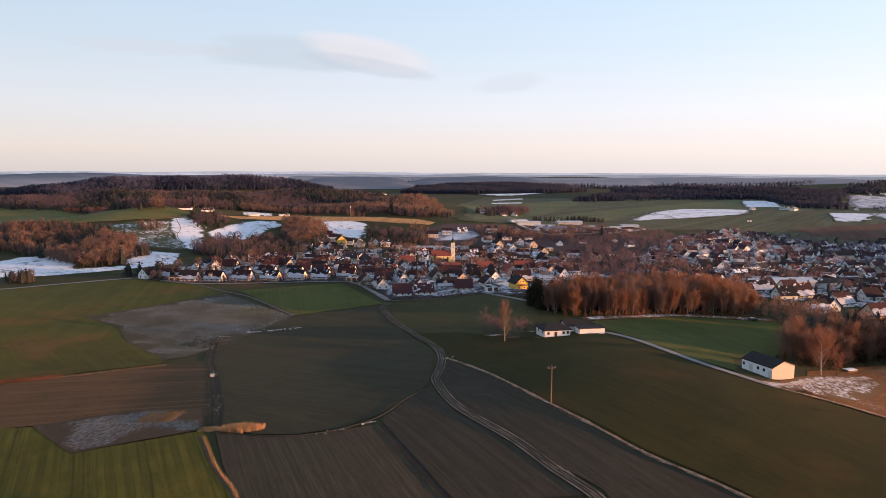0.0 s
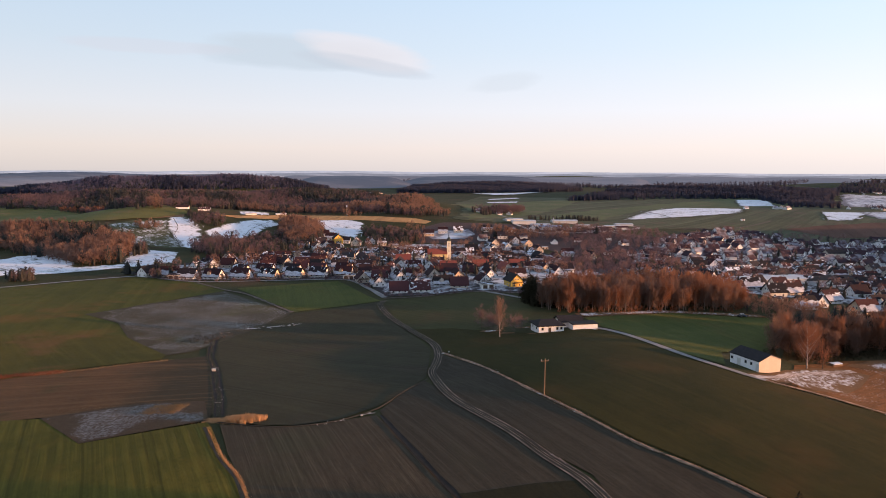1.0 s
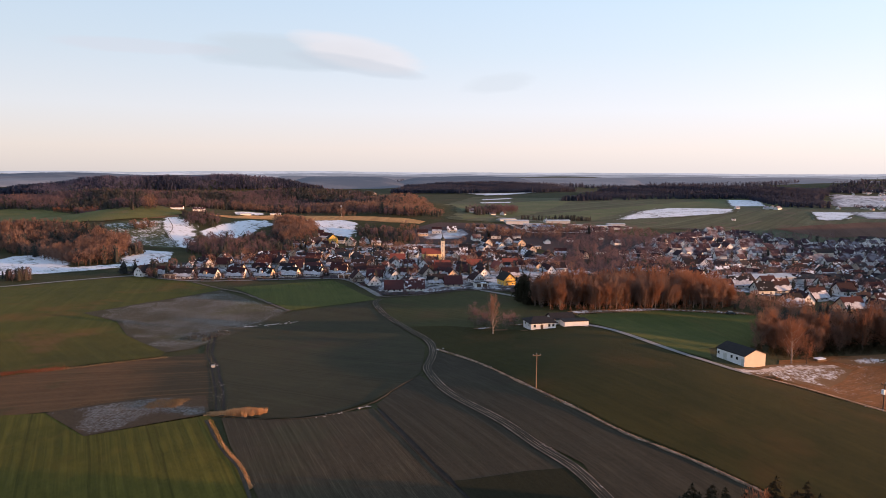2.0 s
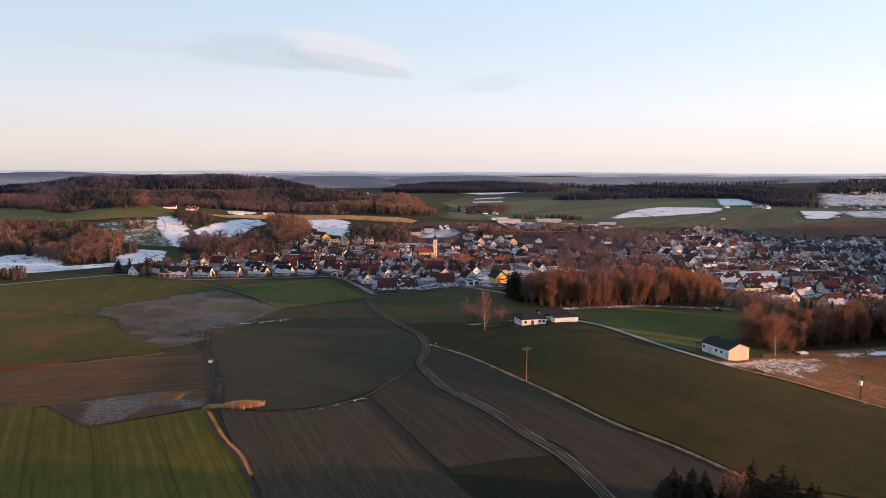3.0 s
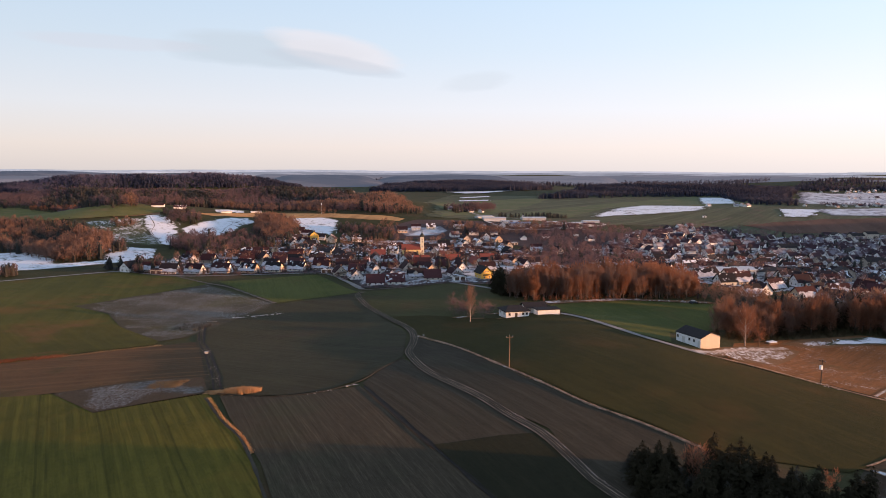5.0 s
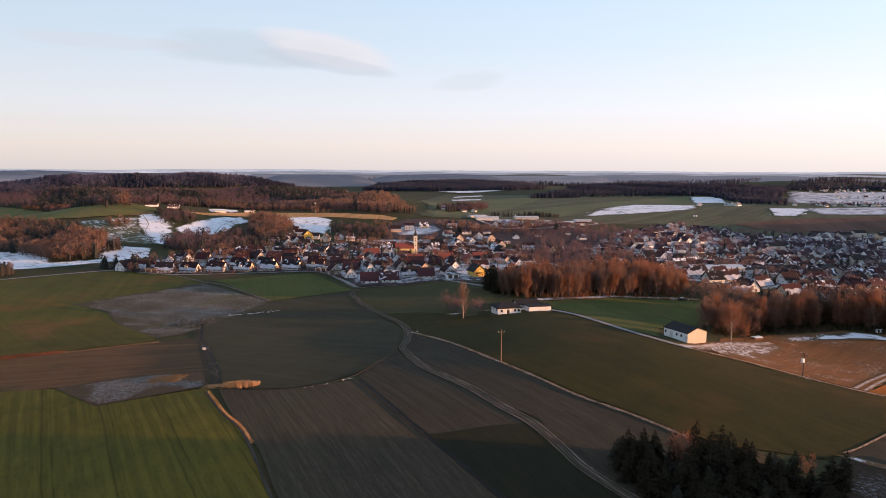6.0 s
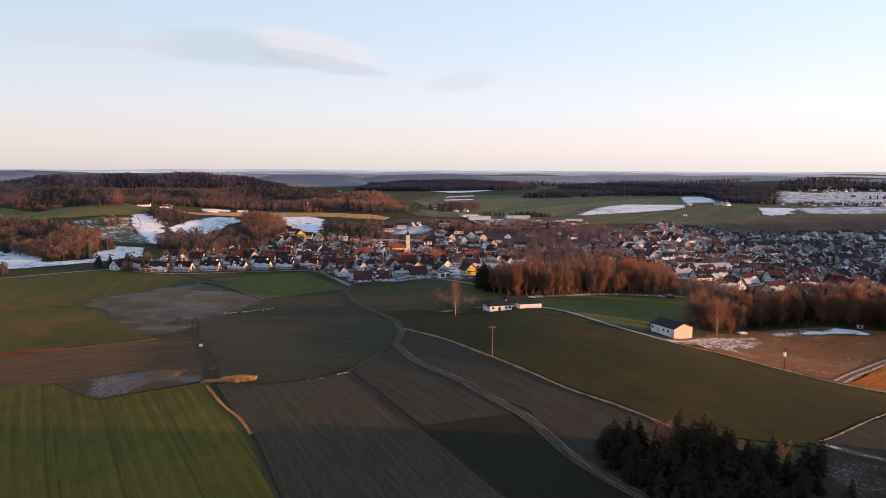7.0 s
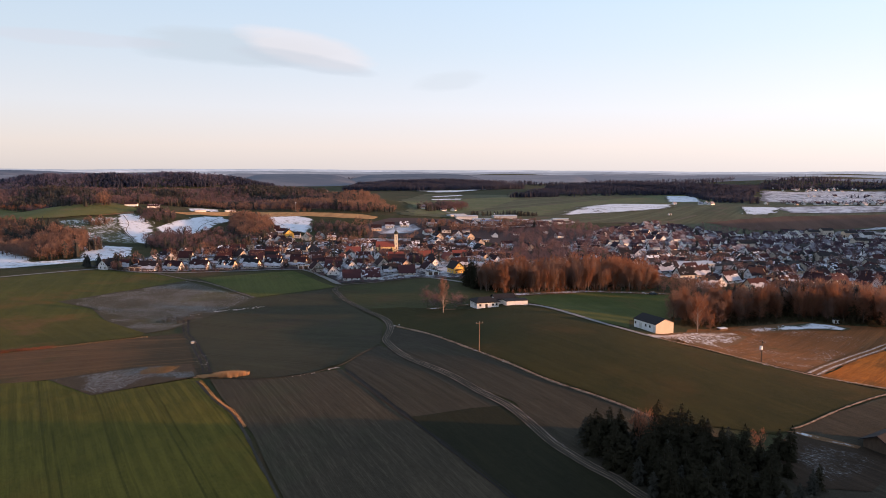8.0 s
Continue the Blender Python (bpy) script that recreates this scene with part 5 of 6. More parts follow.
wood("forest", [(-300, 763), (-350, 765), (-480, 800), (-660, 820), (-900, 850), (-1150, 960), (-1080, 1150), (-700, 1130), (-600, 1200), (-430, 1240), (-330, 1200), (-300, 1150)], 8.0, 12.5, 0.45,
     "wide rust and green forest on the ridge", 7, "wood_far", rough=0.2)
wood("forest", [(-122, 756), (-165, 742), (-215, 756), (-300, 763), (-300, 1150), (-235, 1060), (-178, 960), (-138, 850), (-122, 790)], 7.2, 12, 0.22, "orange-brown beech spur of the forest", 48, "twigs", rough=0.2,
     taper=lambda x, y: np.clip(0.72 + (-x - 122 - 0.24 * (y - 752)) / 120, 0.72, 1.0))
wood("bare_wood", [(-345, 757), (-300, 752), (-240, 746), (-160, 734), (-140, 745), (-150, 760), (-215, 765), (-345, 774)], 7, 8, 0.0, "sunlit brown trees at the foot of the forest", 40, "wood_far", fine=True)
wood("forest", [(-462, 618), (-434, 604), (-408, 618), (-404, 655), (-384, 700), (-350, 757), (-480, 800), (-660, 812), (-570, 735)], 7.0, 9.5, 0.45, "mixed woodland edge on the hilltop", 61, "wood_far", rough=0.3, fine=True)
wood("tree_group", [(-424, 612), (-412, 612), (-410, 626), (-424, 628)], 5, 14, 0.0, "tall brown trees beside the hill farm", 62, "twigs", rough=0.2, fine=True)
wood("bare_wood", [(-380, 722), (-335, 724), (-304, 728), (-226, 738), (-240, 752), (-300, 757), (-350, 760)], 6, 8.5, 0.1, "sunlit brown wood behind the straw-coloured field", 63, "twigs", rough=0.3, fine=True)
wood("bare_wood", [(-690, 806), (-590, 792), (-480, 786), (-440, 778), (-440, 790), (-480, 803), (-590, 815), (-690, 826)], 7, 9, 0.0, "reddish young wood before the forest", 41, "twigs_red", fine=True)
# far woods below take the base colours tinted for haze
wood("forest", [(-1420, 1330), (-1080, 1290), (-760, 1480), (-640, 1590), (-600, 1690), (-640, 1800), (-740, 1790), (-1000, 1620), (-1300, 1500)], 9.0, 13, 0.55, "forest on the second ridge in haze-tinted violet", 42, "wood_violet", "needles_dim", rough=0.2)
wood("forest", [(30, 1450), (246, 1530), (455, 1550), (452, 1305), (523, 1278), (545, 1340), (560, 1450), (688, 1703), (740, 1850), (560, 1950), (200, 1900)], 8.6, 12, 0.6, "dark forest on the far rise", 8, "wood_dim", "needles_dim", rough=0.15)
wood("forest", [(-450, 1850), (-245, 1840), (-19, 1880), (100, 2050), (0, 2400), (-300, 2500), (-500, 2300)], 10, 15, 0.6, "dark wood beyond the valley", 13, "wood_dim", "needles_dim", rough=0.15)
# added out of view, roughens the shadow edge on the fields
wood("spruce_wood", [(185, 40), (222, 40), (224, 92), (184, 92)], 5, 12, 1.0, "unseen spruce wood added on the rise to shade the fields", 35)
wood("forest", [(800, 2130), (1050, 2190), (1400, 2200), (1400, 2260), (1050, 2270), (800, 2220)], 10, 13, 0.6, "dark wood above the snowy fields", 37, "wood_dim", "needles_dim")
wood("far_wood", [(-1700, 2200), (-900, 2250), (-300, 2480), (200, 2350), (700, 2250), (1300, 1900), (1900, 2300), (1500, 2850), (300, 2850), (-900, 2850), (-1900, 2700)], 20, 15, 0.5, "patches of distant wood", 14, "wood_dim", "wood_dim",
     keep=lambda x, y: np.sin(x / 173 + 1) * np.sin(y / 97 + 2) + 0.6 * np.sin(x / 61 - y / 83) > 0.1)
wood("bare_wood", [(92, 316), (97, 336), (112, 322), (126, 306), (150, 296), (140, 290), (112, 294), (98, 300)], 4.0, 5.5, 0.1, "brown scrub linking the two woods", 17, "twigs", "needles_far", 0.4, fine=2)
wood("tree_group", [(-239, 343.5), (-230, 340.5), (-228, 345), (-237, 349)], 2.6, 6.5, 0.35, "dark bare trees and a conifer at the village corner", 64, "twigs_grey", "needles_far", 0.3, fine=2)
wood("tree_row", [(-262, 352), (-238, 346), (-205, 352), (-205, 362), (-250, 368)], 5, 8, 0.75, "dark garden conifers at the village corner", 18, "twigs_grey", "needles_far", 0.4)
for k, line in enumerate(([(-250, 347), (-204, 334.5), (-160, 349.5), (-122, 361), (-100, 338)], [(-86, 318), (-64, 319), (-40, 335), (-12, 333)])):
    p = [q for q in smooth_line(line, 2.2) if rng.uniform() < 0.8]
    hx, hy = np.array([q.x for q in p]) + rng.normal(size=len(p)) * 0.8, np.array([q.y for q in p]) + 3 + rng.normal(size=len(p)) * 1.0
    v0, f0 = low_broadleaf(70 + k, 90, 0.5)
    sz = rng.uniform(1.6, 3.6, len(p))
    v, f = tile(v0, f0, hx, hy, height(hx, hy) - 0.6, sz, rng.uniform(0, 6, len(p)), sz * 1.5)
    tagged(new("hedge", mesh_of("hedge", v, f, M["twigs_grey"])), "uneven bare garden hedge along the village edge", "hedge", kind="stuff")
for poly, gap, seed in (([(-245, 375), (-115, 392), (-95, 350), (-35, 390), (30, 440), (20, 560), (-40, 640), (-130, 600), (-215, 520), (-240, 420)], 9.4, 15),
                        ([(100, 400), (150, 370), (190, 300), (260, 390), (350, 500), (560, 840), (500, 900), (220, 890), (150, 760), (90, 620), (70, 440)], 11.0, 16)):
    wood("garden_trees", poly, gap, 5.6, 0.3, "bare garden trees and hedges between the houses", seed, "twigs_grey" if seed == 16 else "twigs", "needles_far", 0.5, fine=True)

# ---- houses ----


def gable_body(bm, w, l, eave, rise, sink=1.0, slot=0):
    """Walls of a gabled house: ridge along x, length l, width w."""
    x, y = l / 2, w / 2
    v = [bm.verts.new(p) for p in ((-x, -y, -sink), (x, -y, -sink), (x, y, -sink), (-x, y, -sink), (-x, -y, eave), (x, -y, eave), (x, y, eave), (-x, y, eave), (-x, 0, eave + rise), (x, 0, eave + rise))]
    for f in ((0, 1, 5, 4), (2, 3, 7, 6), (1, 2, 6, 9, 5), (3, 0, 4, 8, 7), (3, 2, 1, 0), (4, 5, 9, 8), (6, 7, 8, 9)):
        bm.faces.new([v[k] for k in f]).material_index = slot


def gable_roof(bm, w, l, eave, rise, over=0.8, thick=0.22):
    """Two roof slopes with thickness, overhanging eaves and verges."""
    x, y = l / 2 + over, w / 2
    drop = over * rise / y
    pts = [(-y - over, eave - drop), (0, eave + rise), (y + over, eave - drop)]
    lo = [[bm.verts.new((sx * x, p, z + 0.05)) for p, z in pts] for sx in (-1, 1)]
    hi = [[bm.verts.new((sx * x, p, z + 0.05 + thick)) for p, z in pts] for sx in (-1, 1)]
    for k in range(2):
        bm.faces.new((hi[0][k], hi[1][k], hi[1][k + 1], hi[0][k + 1]))
        bm.faces.new((lo[0][k + 1], lo[1][k + 1], lo[1][k], lo[0][k]))
        for s in (0, 1):
            q = (lo[s][k], lo[s][k + 1], hi[s][k + 1], hi[s][k])
            bm.faces.new(q if s else q[::-1])
    bm.faces.new((lo[0][0], lo[1][0], hi[1][0], hi[0][0]))
    bm.faces.new((lo[1][2], lo[0][2], hi[0][2], hi[1][2]))
    bmesh.ops.recalc_face_normals(bm, faces=bm.faces[:])


def eave_snow(w, l, eave, rise, share, over=0.8, seed=3):
    """Snow lying on the lower part of the front slope, with a ragged melting edge."""
    rnd = random.Random(seed + int(l * 10))
    bm = bmesh.new()
    y, n = w / 2, 14
    lift = lambda q: eave + rise * (1 + q / y) + 0.25
    rows = []
    for k in range(n + 1):
        x = -l / 2 - over + 0.1 + (l + 2 * over - 0.2) * k / n
        y0 = -y - over + 0.08
        y1 = y0 + (y + over) * min(0.9, share * (0.9 + 0.10 * math.sin(k * 0.9 + l) + rnd.uniform(-0.07, 0.07)))
        rows.append([bm.verts.new((x, q, lift(q) + h)) for q, h in ((y0, 0.0), (y0, 0.16), (y1 - 0.1, 0.12), (y1, 0.0))])
    for a, b in zip(rows, rows[1:]):
        for j in range(3):
            bm.faces.new((a[j], b[j], b[j + 1], a[j + 1]))
    for r, s in ((rows[0], 1), (rows[-1], -1)):
        bm.faces.new(r[::s])
    bmesh.ops.recalc_face_normals(bm, faces=bm.faces[:])
    return bm


def window_mesh(w, h):
    """A window: a proud frame round a set-back pane, in one piece; its wall side is at y = 0, it looks to -y."""
    bm = bmesh.new()
    t = 0.13
    rings = []
    for a, b, y in ((w / 2, h / 2, 0.05), (w / 2, h / 2, -0.07), (w / 2 - t, h / 2 - t, -0.07), (w / 2 - t, h / 2 - t, -0.015)):
        rings.append([bm.verts.new((sx * a, y, sz * b)) for sx, sz in ((-1, -1), (1, -1), (1, 1), (-1, 1))])
    for p, q in zip(rings, rings[1:]):
        for k in range(4):
            bm.faces.new((p[k], p[(k + 1) % 4], q[(k + 1) % 4], q[k]))
    bm.faces.new(rings[-1]).material_index = 1
    me = bpy.data.meshes.new("window")
    bm.to_mesh(me)
    bm.free()
    me.materials.append(M["frame"])
    me.materials.append(M["glass"])
    return me


WINDOWS = {}


def add_window(parent, x, y, z, turn, w=1.2, h=1.3, name="window"):
    key = (w, h)
    if key not in WINDOWS:
        WINDOWS[key] = window_mesh(w, h)
    o = new(name, WINDOWS[key])
    o.parent = parent
    o.matrix_basis = pose(x, y, z, 0, 0, turn)
    return o


def house(w, l, eave, rise, label, group, roof="roof", wall="plaster", detail=2, chimney=True, dormer=False, kind="house", balcony=False, snow=0.0):
    """A gabled village house; ridge along x."""
    root = new(kind)
    bm = bmesh.new()
    gable_body(bm, w, l, eave, rise)
    part("wall", bm, M[wall], root)
    bm = bmesh.new()
    gable_roof(bm, w, l, eave, rise)
    roof_ob = part("roof", bm, M[roof], root)
    if snow:
        part("snow", eave_snow(w, l, eave, rise, snow), M["snow_cap"], roof_ob, "snow left on the lower roof")
    if chimney:
        bm = bmesh.new()
        z = eave + rise
        box(bm, l * 0.14, l * 0.14 + 0.6, 0.4, 1.0, z - 1.2, z + 0.9)
        box(bm, l * 0.14 - 0.08, l * 0.14 + 0.68, 0.32, 1.08, z + 0.9, z + 1.02)
        part("chimney", bm, M["chimney"], root)
    if detail:
        floors = [1.3]
        n = max(2, int(l / 3.6))
        for z in floors:
            for k in range(n):
                add_window(root, (k + 0.5) / n * l - l / 2, -w / 2, z, 0)
            for s in (1, -1):
                for y in (-w * 0.23, w * 0.23) if detail > 1 or s > 0 else ():
                    add_window(root, s * l / 2, y, z, 90 * s)
        for s in (1, -1):
            for y in (-0.9, 0.9) if rise > 3 and detail > 1 else (0,):
                add_window(root, s * l / 2, y, eave + 0.9, 90 * s, 1.0, 1.2)
    if dormer:
        bm = bmesh.new()
        dz = eave + rise * 0.30
        gable_body(bm, 2.6, w * 0.36, 1.3, 0.9, 0.6)
        d = part("dormer", bm, M[wall], root)
        d.matrix_basis = pose(-l * 0.12, -w * 0.27, dz, 0, 0, -90)
        bm = bmesh.new()
        gable_roof(bm, 2.6, w * 0.36, 1.3, 0.9, 0.25, 0.15)
        part("dormer_roof", bm, M[roof], d)
    if balcony:
        bm = bmesh.new()
        box(bm, l / 2, l / 2 + 1.3, -w * 0.38, w * 0.38, 2.75, 2.9)
        for k in range(15):
            y = -w * 0.37 + k * w * 0.74 / 14
            box(bm, l / 2 + 1.2, l / 2 + 1.27, y - 0.12, y + 0.12, 2.9, 3.8)
        box(bm, l / 2 + 1.15, l / 2 + 1.3, -w * 0.38, w * 0.38, 3.8, 3.9)
        part("balcony", bm, M["dark_wood"], root, "dark wooden balcony")
    return tagged(root, label, "house", group)


def shed(w, l, h, label, group, roof="roof_snow", wall="plaster", kind="garage", door=True):
    """A low garage with a nearly flat roof."""
    root = new(kind)
    bm = bmesh.new()
    box(bm, -l / 2, l / 2, -w / 2, w / 2, -0.8, h)
    part("wall", bm, M[wall], root)
    bm = bmesh.new()
    box(bm, -l / 2 - 0.4, l / 2 + 0.4, -w / 2 - 0.4, w / 2 + 0.4, h, h + 0.25)
    part("roof", bm, M[roof], root)
    if door:
        n = max(1, int(l / 3.4))
        for k in range(n):
            x = (k + 0.5) / n * l - l / 2
            bm = bmesh.new()
            box(bm, x - 1.2, x + 1.2, -w / 2 - 0.04, -w / 2 + 0.05, 0.0, 2.1)
            part("garage_door", bm, M["dark_wood"], root)
    return tagged(root, label, "garage", group)


USED = []


def free(x, y, r):
    return all((x - a) ** 2 + (y - b) ** 2 > (r + c) ** 2 for a, b, c in USED)


def put_house(proto, x, y, turn, s=1.0, r=6.5):
    USED.append((x, y, r))
    m = pose(x, y, float(height(x, y)) + 0.15, 0, 0, turn) @ Matrix.Diagonal((s, s, s, 1))
    if proto.name not in PLACED:
        PLACED.add(proto.name)
        proto.matrix_basis = m
        return proto
    t = copy_thing(proto, PARK)
    t.matrix_basis = m
    return t


G1 = "houses of the village"
NEAR = [house(9.2, 12.5, 2.3, 5.0, "white rendered house with a steep dark maroon roof", G1, dormer=True, snow=0.36),
        house(9.4, 12.5, 2.2, 5.1, "white house with a long brown roof patched with snow", G1, roof="roof", snow=0.42),
        house(8.8, 10.5, 3.4, 4.3, "pale two-storey house with a weathered tiled roof", G1, balcony=True),
        house(9.4, 12.0, 2.4, 4.9, "white house with a snowy roof slope", G1, roof="roof", snow=0.6),
        house(9.0, 11.5, 2.6, 4.7, "white house with a reddish tiled roof", G1, roof="roof_red")]
FAR = [house(9.2, 11, 3.2, 4.1, "white house with a dark tiled roof", G1, detail=1, roof="roof", snow=0.42),
       house(9.4, 11.5, 3.0, 4.3, "cream house with a brown tiled roof", G1, detail=1, roof="roof", snow=0.2),
       house(8.8, 10.5, 3.4, 3.8, "pale house with a snow-dusted roof", G1, roof="roof_snow", detail=1)]
GARAGE = [shed(6, 7, 2.6, "low white garage with a snow-covered flat roof", "garages of the village"),
          shed(6.5, 13, 3.0, "long low garage with a snow-covered roof", "garages of the village")]

# first rows along the fields: x, y, turn of the ridge, prototype
FRONT = [(-243, 350, 80, 2), (-199, 350, -6, 0), (-184, 356, -4, 1), (-168, 360, -8, 0), (-154, 366, -6, 3), (-141, 373, -8, 1), (-127, 380, -4, 0), (-229, 352, 10, 3), (-214, 347, 4, 1),
         (-192, 371, -8, 4), (-178, 377, -6, 0), (-162, 382, -8, 3), (-147, 389, -6, 4), (-132, 396, -5, 1),
         (-109, 359, -62, 2), (-97, 350, -62, 0), (-80, 331, 16, 4), (-69, 335, 16, 4), (-90, 372, -60, 1), (-76, 352, -60, 4), (-60, 356, 18, 0), (-50, 351, 15, 4), (-56, 384, -65, 1), (-72, 388, -65, 4),
         (-38, 396, -60, 0), (-38, 366, -62, 2), (4, 430, -60, 0), (-40, 416, -62, 3), (-20, 397, 20, 1), (-104, 384, 12, 0)]
for x, y, turn, k in FRONT:
    put_house(NEAR[k], x, y, turn, 0.82, 5)
gr = np.random.default_rng(83)
for con, mat, label in ((True, "needles_far", "dark evergreen shrubs between the first houses"), (False, "twigs_grey", "bare shrubs between the first houses")):
    hx = np.array([x + 7.0 + j for x, y, turn, k in FRONT[:14] for j in (0.0, 0.9)]) + gr.normal(size=28) * 0.5
    hy = np.array([y - 3.0 + 3.4 * j for x, y, turn, k in FRONT[:14] for j in (0.0, 1.0)]) + gr.normal(size=28) * 0.8
    v0, f0 = low_conifer(84, 110) if con else low_broadleaf(85, 120, 0.4)
    sz = gr.uniform(2.8, 5.2, 28)
    v, f = tile(v0, f0, hx, hy, height(hx, hy) - 0.2, sz, gr.uniform(0, 6, 28), sz * 1.2)
    tagged(new("garden_shrubs", mesh_of("garden_shrubs", v, f, M[mat])), label, "shrubs", kind="stuff")
put_house(house(9.5, 11.5, 4.6, 4.4, "bright yellow house with a dark roof at the village edge", "", wall="yellow_wall", roof="roof_dark", balcony=True), -20, 362, -60, 0.8)
for x, y, turn, k in ((-34, 351, 20, 0), (-221, 345, 8, 0), (-120, 369, 5, 0)):
    put_house(GARAGE[k], x, y, turn, 1, 4)
red = house(9, 12, 3.2, 4.4, "white house with a bright red tiled roof", G1, roof="roof_bright")
for x, y, turn in ((-68, 425, 10), (-48, 445, 15), (-30, 432, -60), (-108, 462, 10), (-24, 470, 12)):
    put_house(red, x, y, turn, 0.85, 6)
block = house(11, 18, 6.2, 3.0, "large white house with a low dark roof", "large houses of the lower village", roof="roof_dark", detail=1)
for x, y, turn in ((433, 869, 10), (458, 884, 12), (410, 872, 84), (476, 860, 8), (489, 842, 14), (384, 836, 78), (269, 663, 12), (330, 660, 84), (452, 790, 10), (300, 560, 8), (236, 470, 80)):
    put_house(block, x, y, turn, 0.9, 9)
for x, y, turn, k in ((-53, 591, -62, 0), (-41, 604, -58, 2), (-29, 580, 14, 0), (-10, 563, -64, 1), (-23, 630, -60, 0), (-49, 658, 12, 2), (-68, 687, 20, 0), (-55, 622, -60, 1), (-50, 512, -60, 0),
                      (5, 561, -62, 0), (-71, 579, 10, 1), (-36, 640, -66, 2), (16, 592, 14, 0), (36, 584, -60, 1), (-12, 600, -60, 0), (-4, 442, -62, 0)):
    put_house(FAR[k], x, y, turn, 0.92, 6)
# the rows behind
vr = np.random.default_rng(11)
REST = []
AREAS = [([(-245, 375), (-115, 392), (-95, 360), (-35, 420), (20, 440), (20, 560), (-40, 600), (-130, 540), (-215, 470), (-240, 420)], 12.6, 8, 0.80),
         ([(100, 420), (104, 362), (124, 328), (150, 306), (190, 296), (215, 300), (260, 390), (350, 500), (420, 600), (560, 840), (510, 900), (420, 900), (330, 830), (220, 890), (150, 760), (90, 620), (60, 520), (70, 440)], 16.5, 22, 0.86),
         ([(-110, 610), (-40, 600), (40, 640), (60, 560), (90, 640), (60, 740), (-20, 720), (-90, 690)], 34, 15, 0.72),
         ([(-235, 500), (-160, 520), (-130, 580), (-190, 610), (-240, 600)], 22, 10, 0.9)]
for poly, gap, turn, size in AREAS:
    x, y = scatter(poly, gap, vr)
    for k in np.argsort(y):
        if math.hypot(x[k] + 85, y[k] - 495) < 26 or math.hypot(x[k] - 145, (y[k] - 440) * 1.3) < 30 or not free(x[k], y[k], 5.2 * size):
            continue
        protos = NEAR if y[k] < 430 else FAR
        u = vr.uniform()
        way = turn + vr.choice([0, 4, -8, 6, -65, 84]) + vr.normal() * 6
        s = size * vr.uniform(0.85, 1.1)
        if y[k] > 590 and u > 0.16:
            REST.append((x[k], y[k], way, s))
            USED.append((x[k], y[k], 5.5 * size))
        elif u < 0.16:
            put_house(GARAGE[vr.integers(0, 2)], x[k], y[k], way, size, 4.5 * size)
        else:
            put_house(protos[vr.integers(0, len(protos))], x[k], y[k], way, s, 5.8 * size)


def far_houses(places):
    """The crowd of small houses at the valley's far end: all walls in one mesh, all roofs in another."""
    wall, roof = bmesh.new(), bmesh.new()
    gable_body(wall, 9.0, 11, 3.4, 4.0)
    gable_roof(roof, 9.0, 11, 3.4, 4.0, 0.6)
    for name, bm, mat, label in (("distant_houses", wall, "stuff_wall", "pale walls of distant village houses"), ("distant_roofs", roof, "stuff_roof", "dark roofs of distant village houses")):
        bmesh.ops.triangulate(bm, faces=bm.faces[:])
        v0, f0 = np.array([v.co for v in bm.verts]), np.array([[v.index for v in f.verts] for f in bm.faces])
        bm.free()
        p = np.array(places)
        v, f = tile(v0, f0, p[:, 0], p[:, 1], height(p[:, 0], p[:, 1]), p[:, 3], np.radians(p[:, 2]))
        tagged(new(name, mesh_of(name, v, f, M[mat])), label, "houses", kind="stuff")


far_houses(REST)


def church(x, y, turn):
    """The yellow village church: nave with a red roof, choir, and a slim tower with a dark onion top."""
    root = new("church")
    bm = bmesh.new()
    gable_body(bm, 11, 24, 9, 5.5, 2)
    part("nave", bm, M["church_wall"], root)
    bm = bmesh.new()
    gable_roof(bm, 11, 24, 9, 5.5, 0.5, 0.3)
    part("roof", bm, M["roof_bright"], root, "red tiled nave roof")
    bm = bmesh.new()
    box(bm, -2.3, 2.3, -2.3, 2.3, -2, 23)
    box(bm, -2.5, 2.5, -2.5, 2.5, 23, 23.5)
    box(bm, -2.45, 2.45, -2.45, 2.45, 15.5, 15.9)
    t = part("tower", bm, M["tower_wall"], root, "slim cream bell tower")
    t.matrix_basis = pose(14.6, -1.5, 0)
    bm = bmesh.new()
    rings = []
    for z, r in ((23.5, 2.5), (24.2, 2.3), (25.0, 2.6), (26.2, 2.5), (27.4, 1.5), (28.2, 0.7), (29, 0.5), (29.6, 0.75), (30.4, 0.4), (33, 0.06)):
        rings.append([bm.verts.new((r * math.cos(a), r * math.sin(a), z)) for a in [math.pi / 4 * k + 0.39 for k in range(8)]])
    for a, b in zip(rings, rings[1:]):
        for k in range(8):
            bm.faces.new((a[k], a[(k + 1) % 8], b[(k + 1) % 8], b[k]))
    bm.faces.new(rings[-1])
    part("onion_dome", bm, M["copper"], t, "dark onion dome with a spike")
    for z in (7, 12, 18, 20.5):
        for tn, px, py in ((0, 0, -2.3), (90, 2.3, 0), (180, 0, 2.3), (270, -2.3, 0)):
            add_window(t, px, py, z, tn, 1.1, 1.9)
    for k in range(4):
        for s in (-1, 1):
            add_window(root, -8.5 + 5.5 * k, s * 5.5, 5.2, 0 if s < 0 else 180, 1.5, 3.6)
    root.matrix_basis = pose(x, y, float(height(x, y)), 0, 0, turn) @ Matrix.Diagonal((0.62, 0.62, 0.68, 1))
    return tagged(root, "yellow church with a red roof and slim onion-domed tower", "church")


church(-87.5, 492, 14)


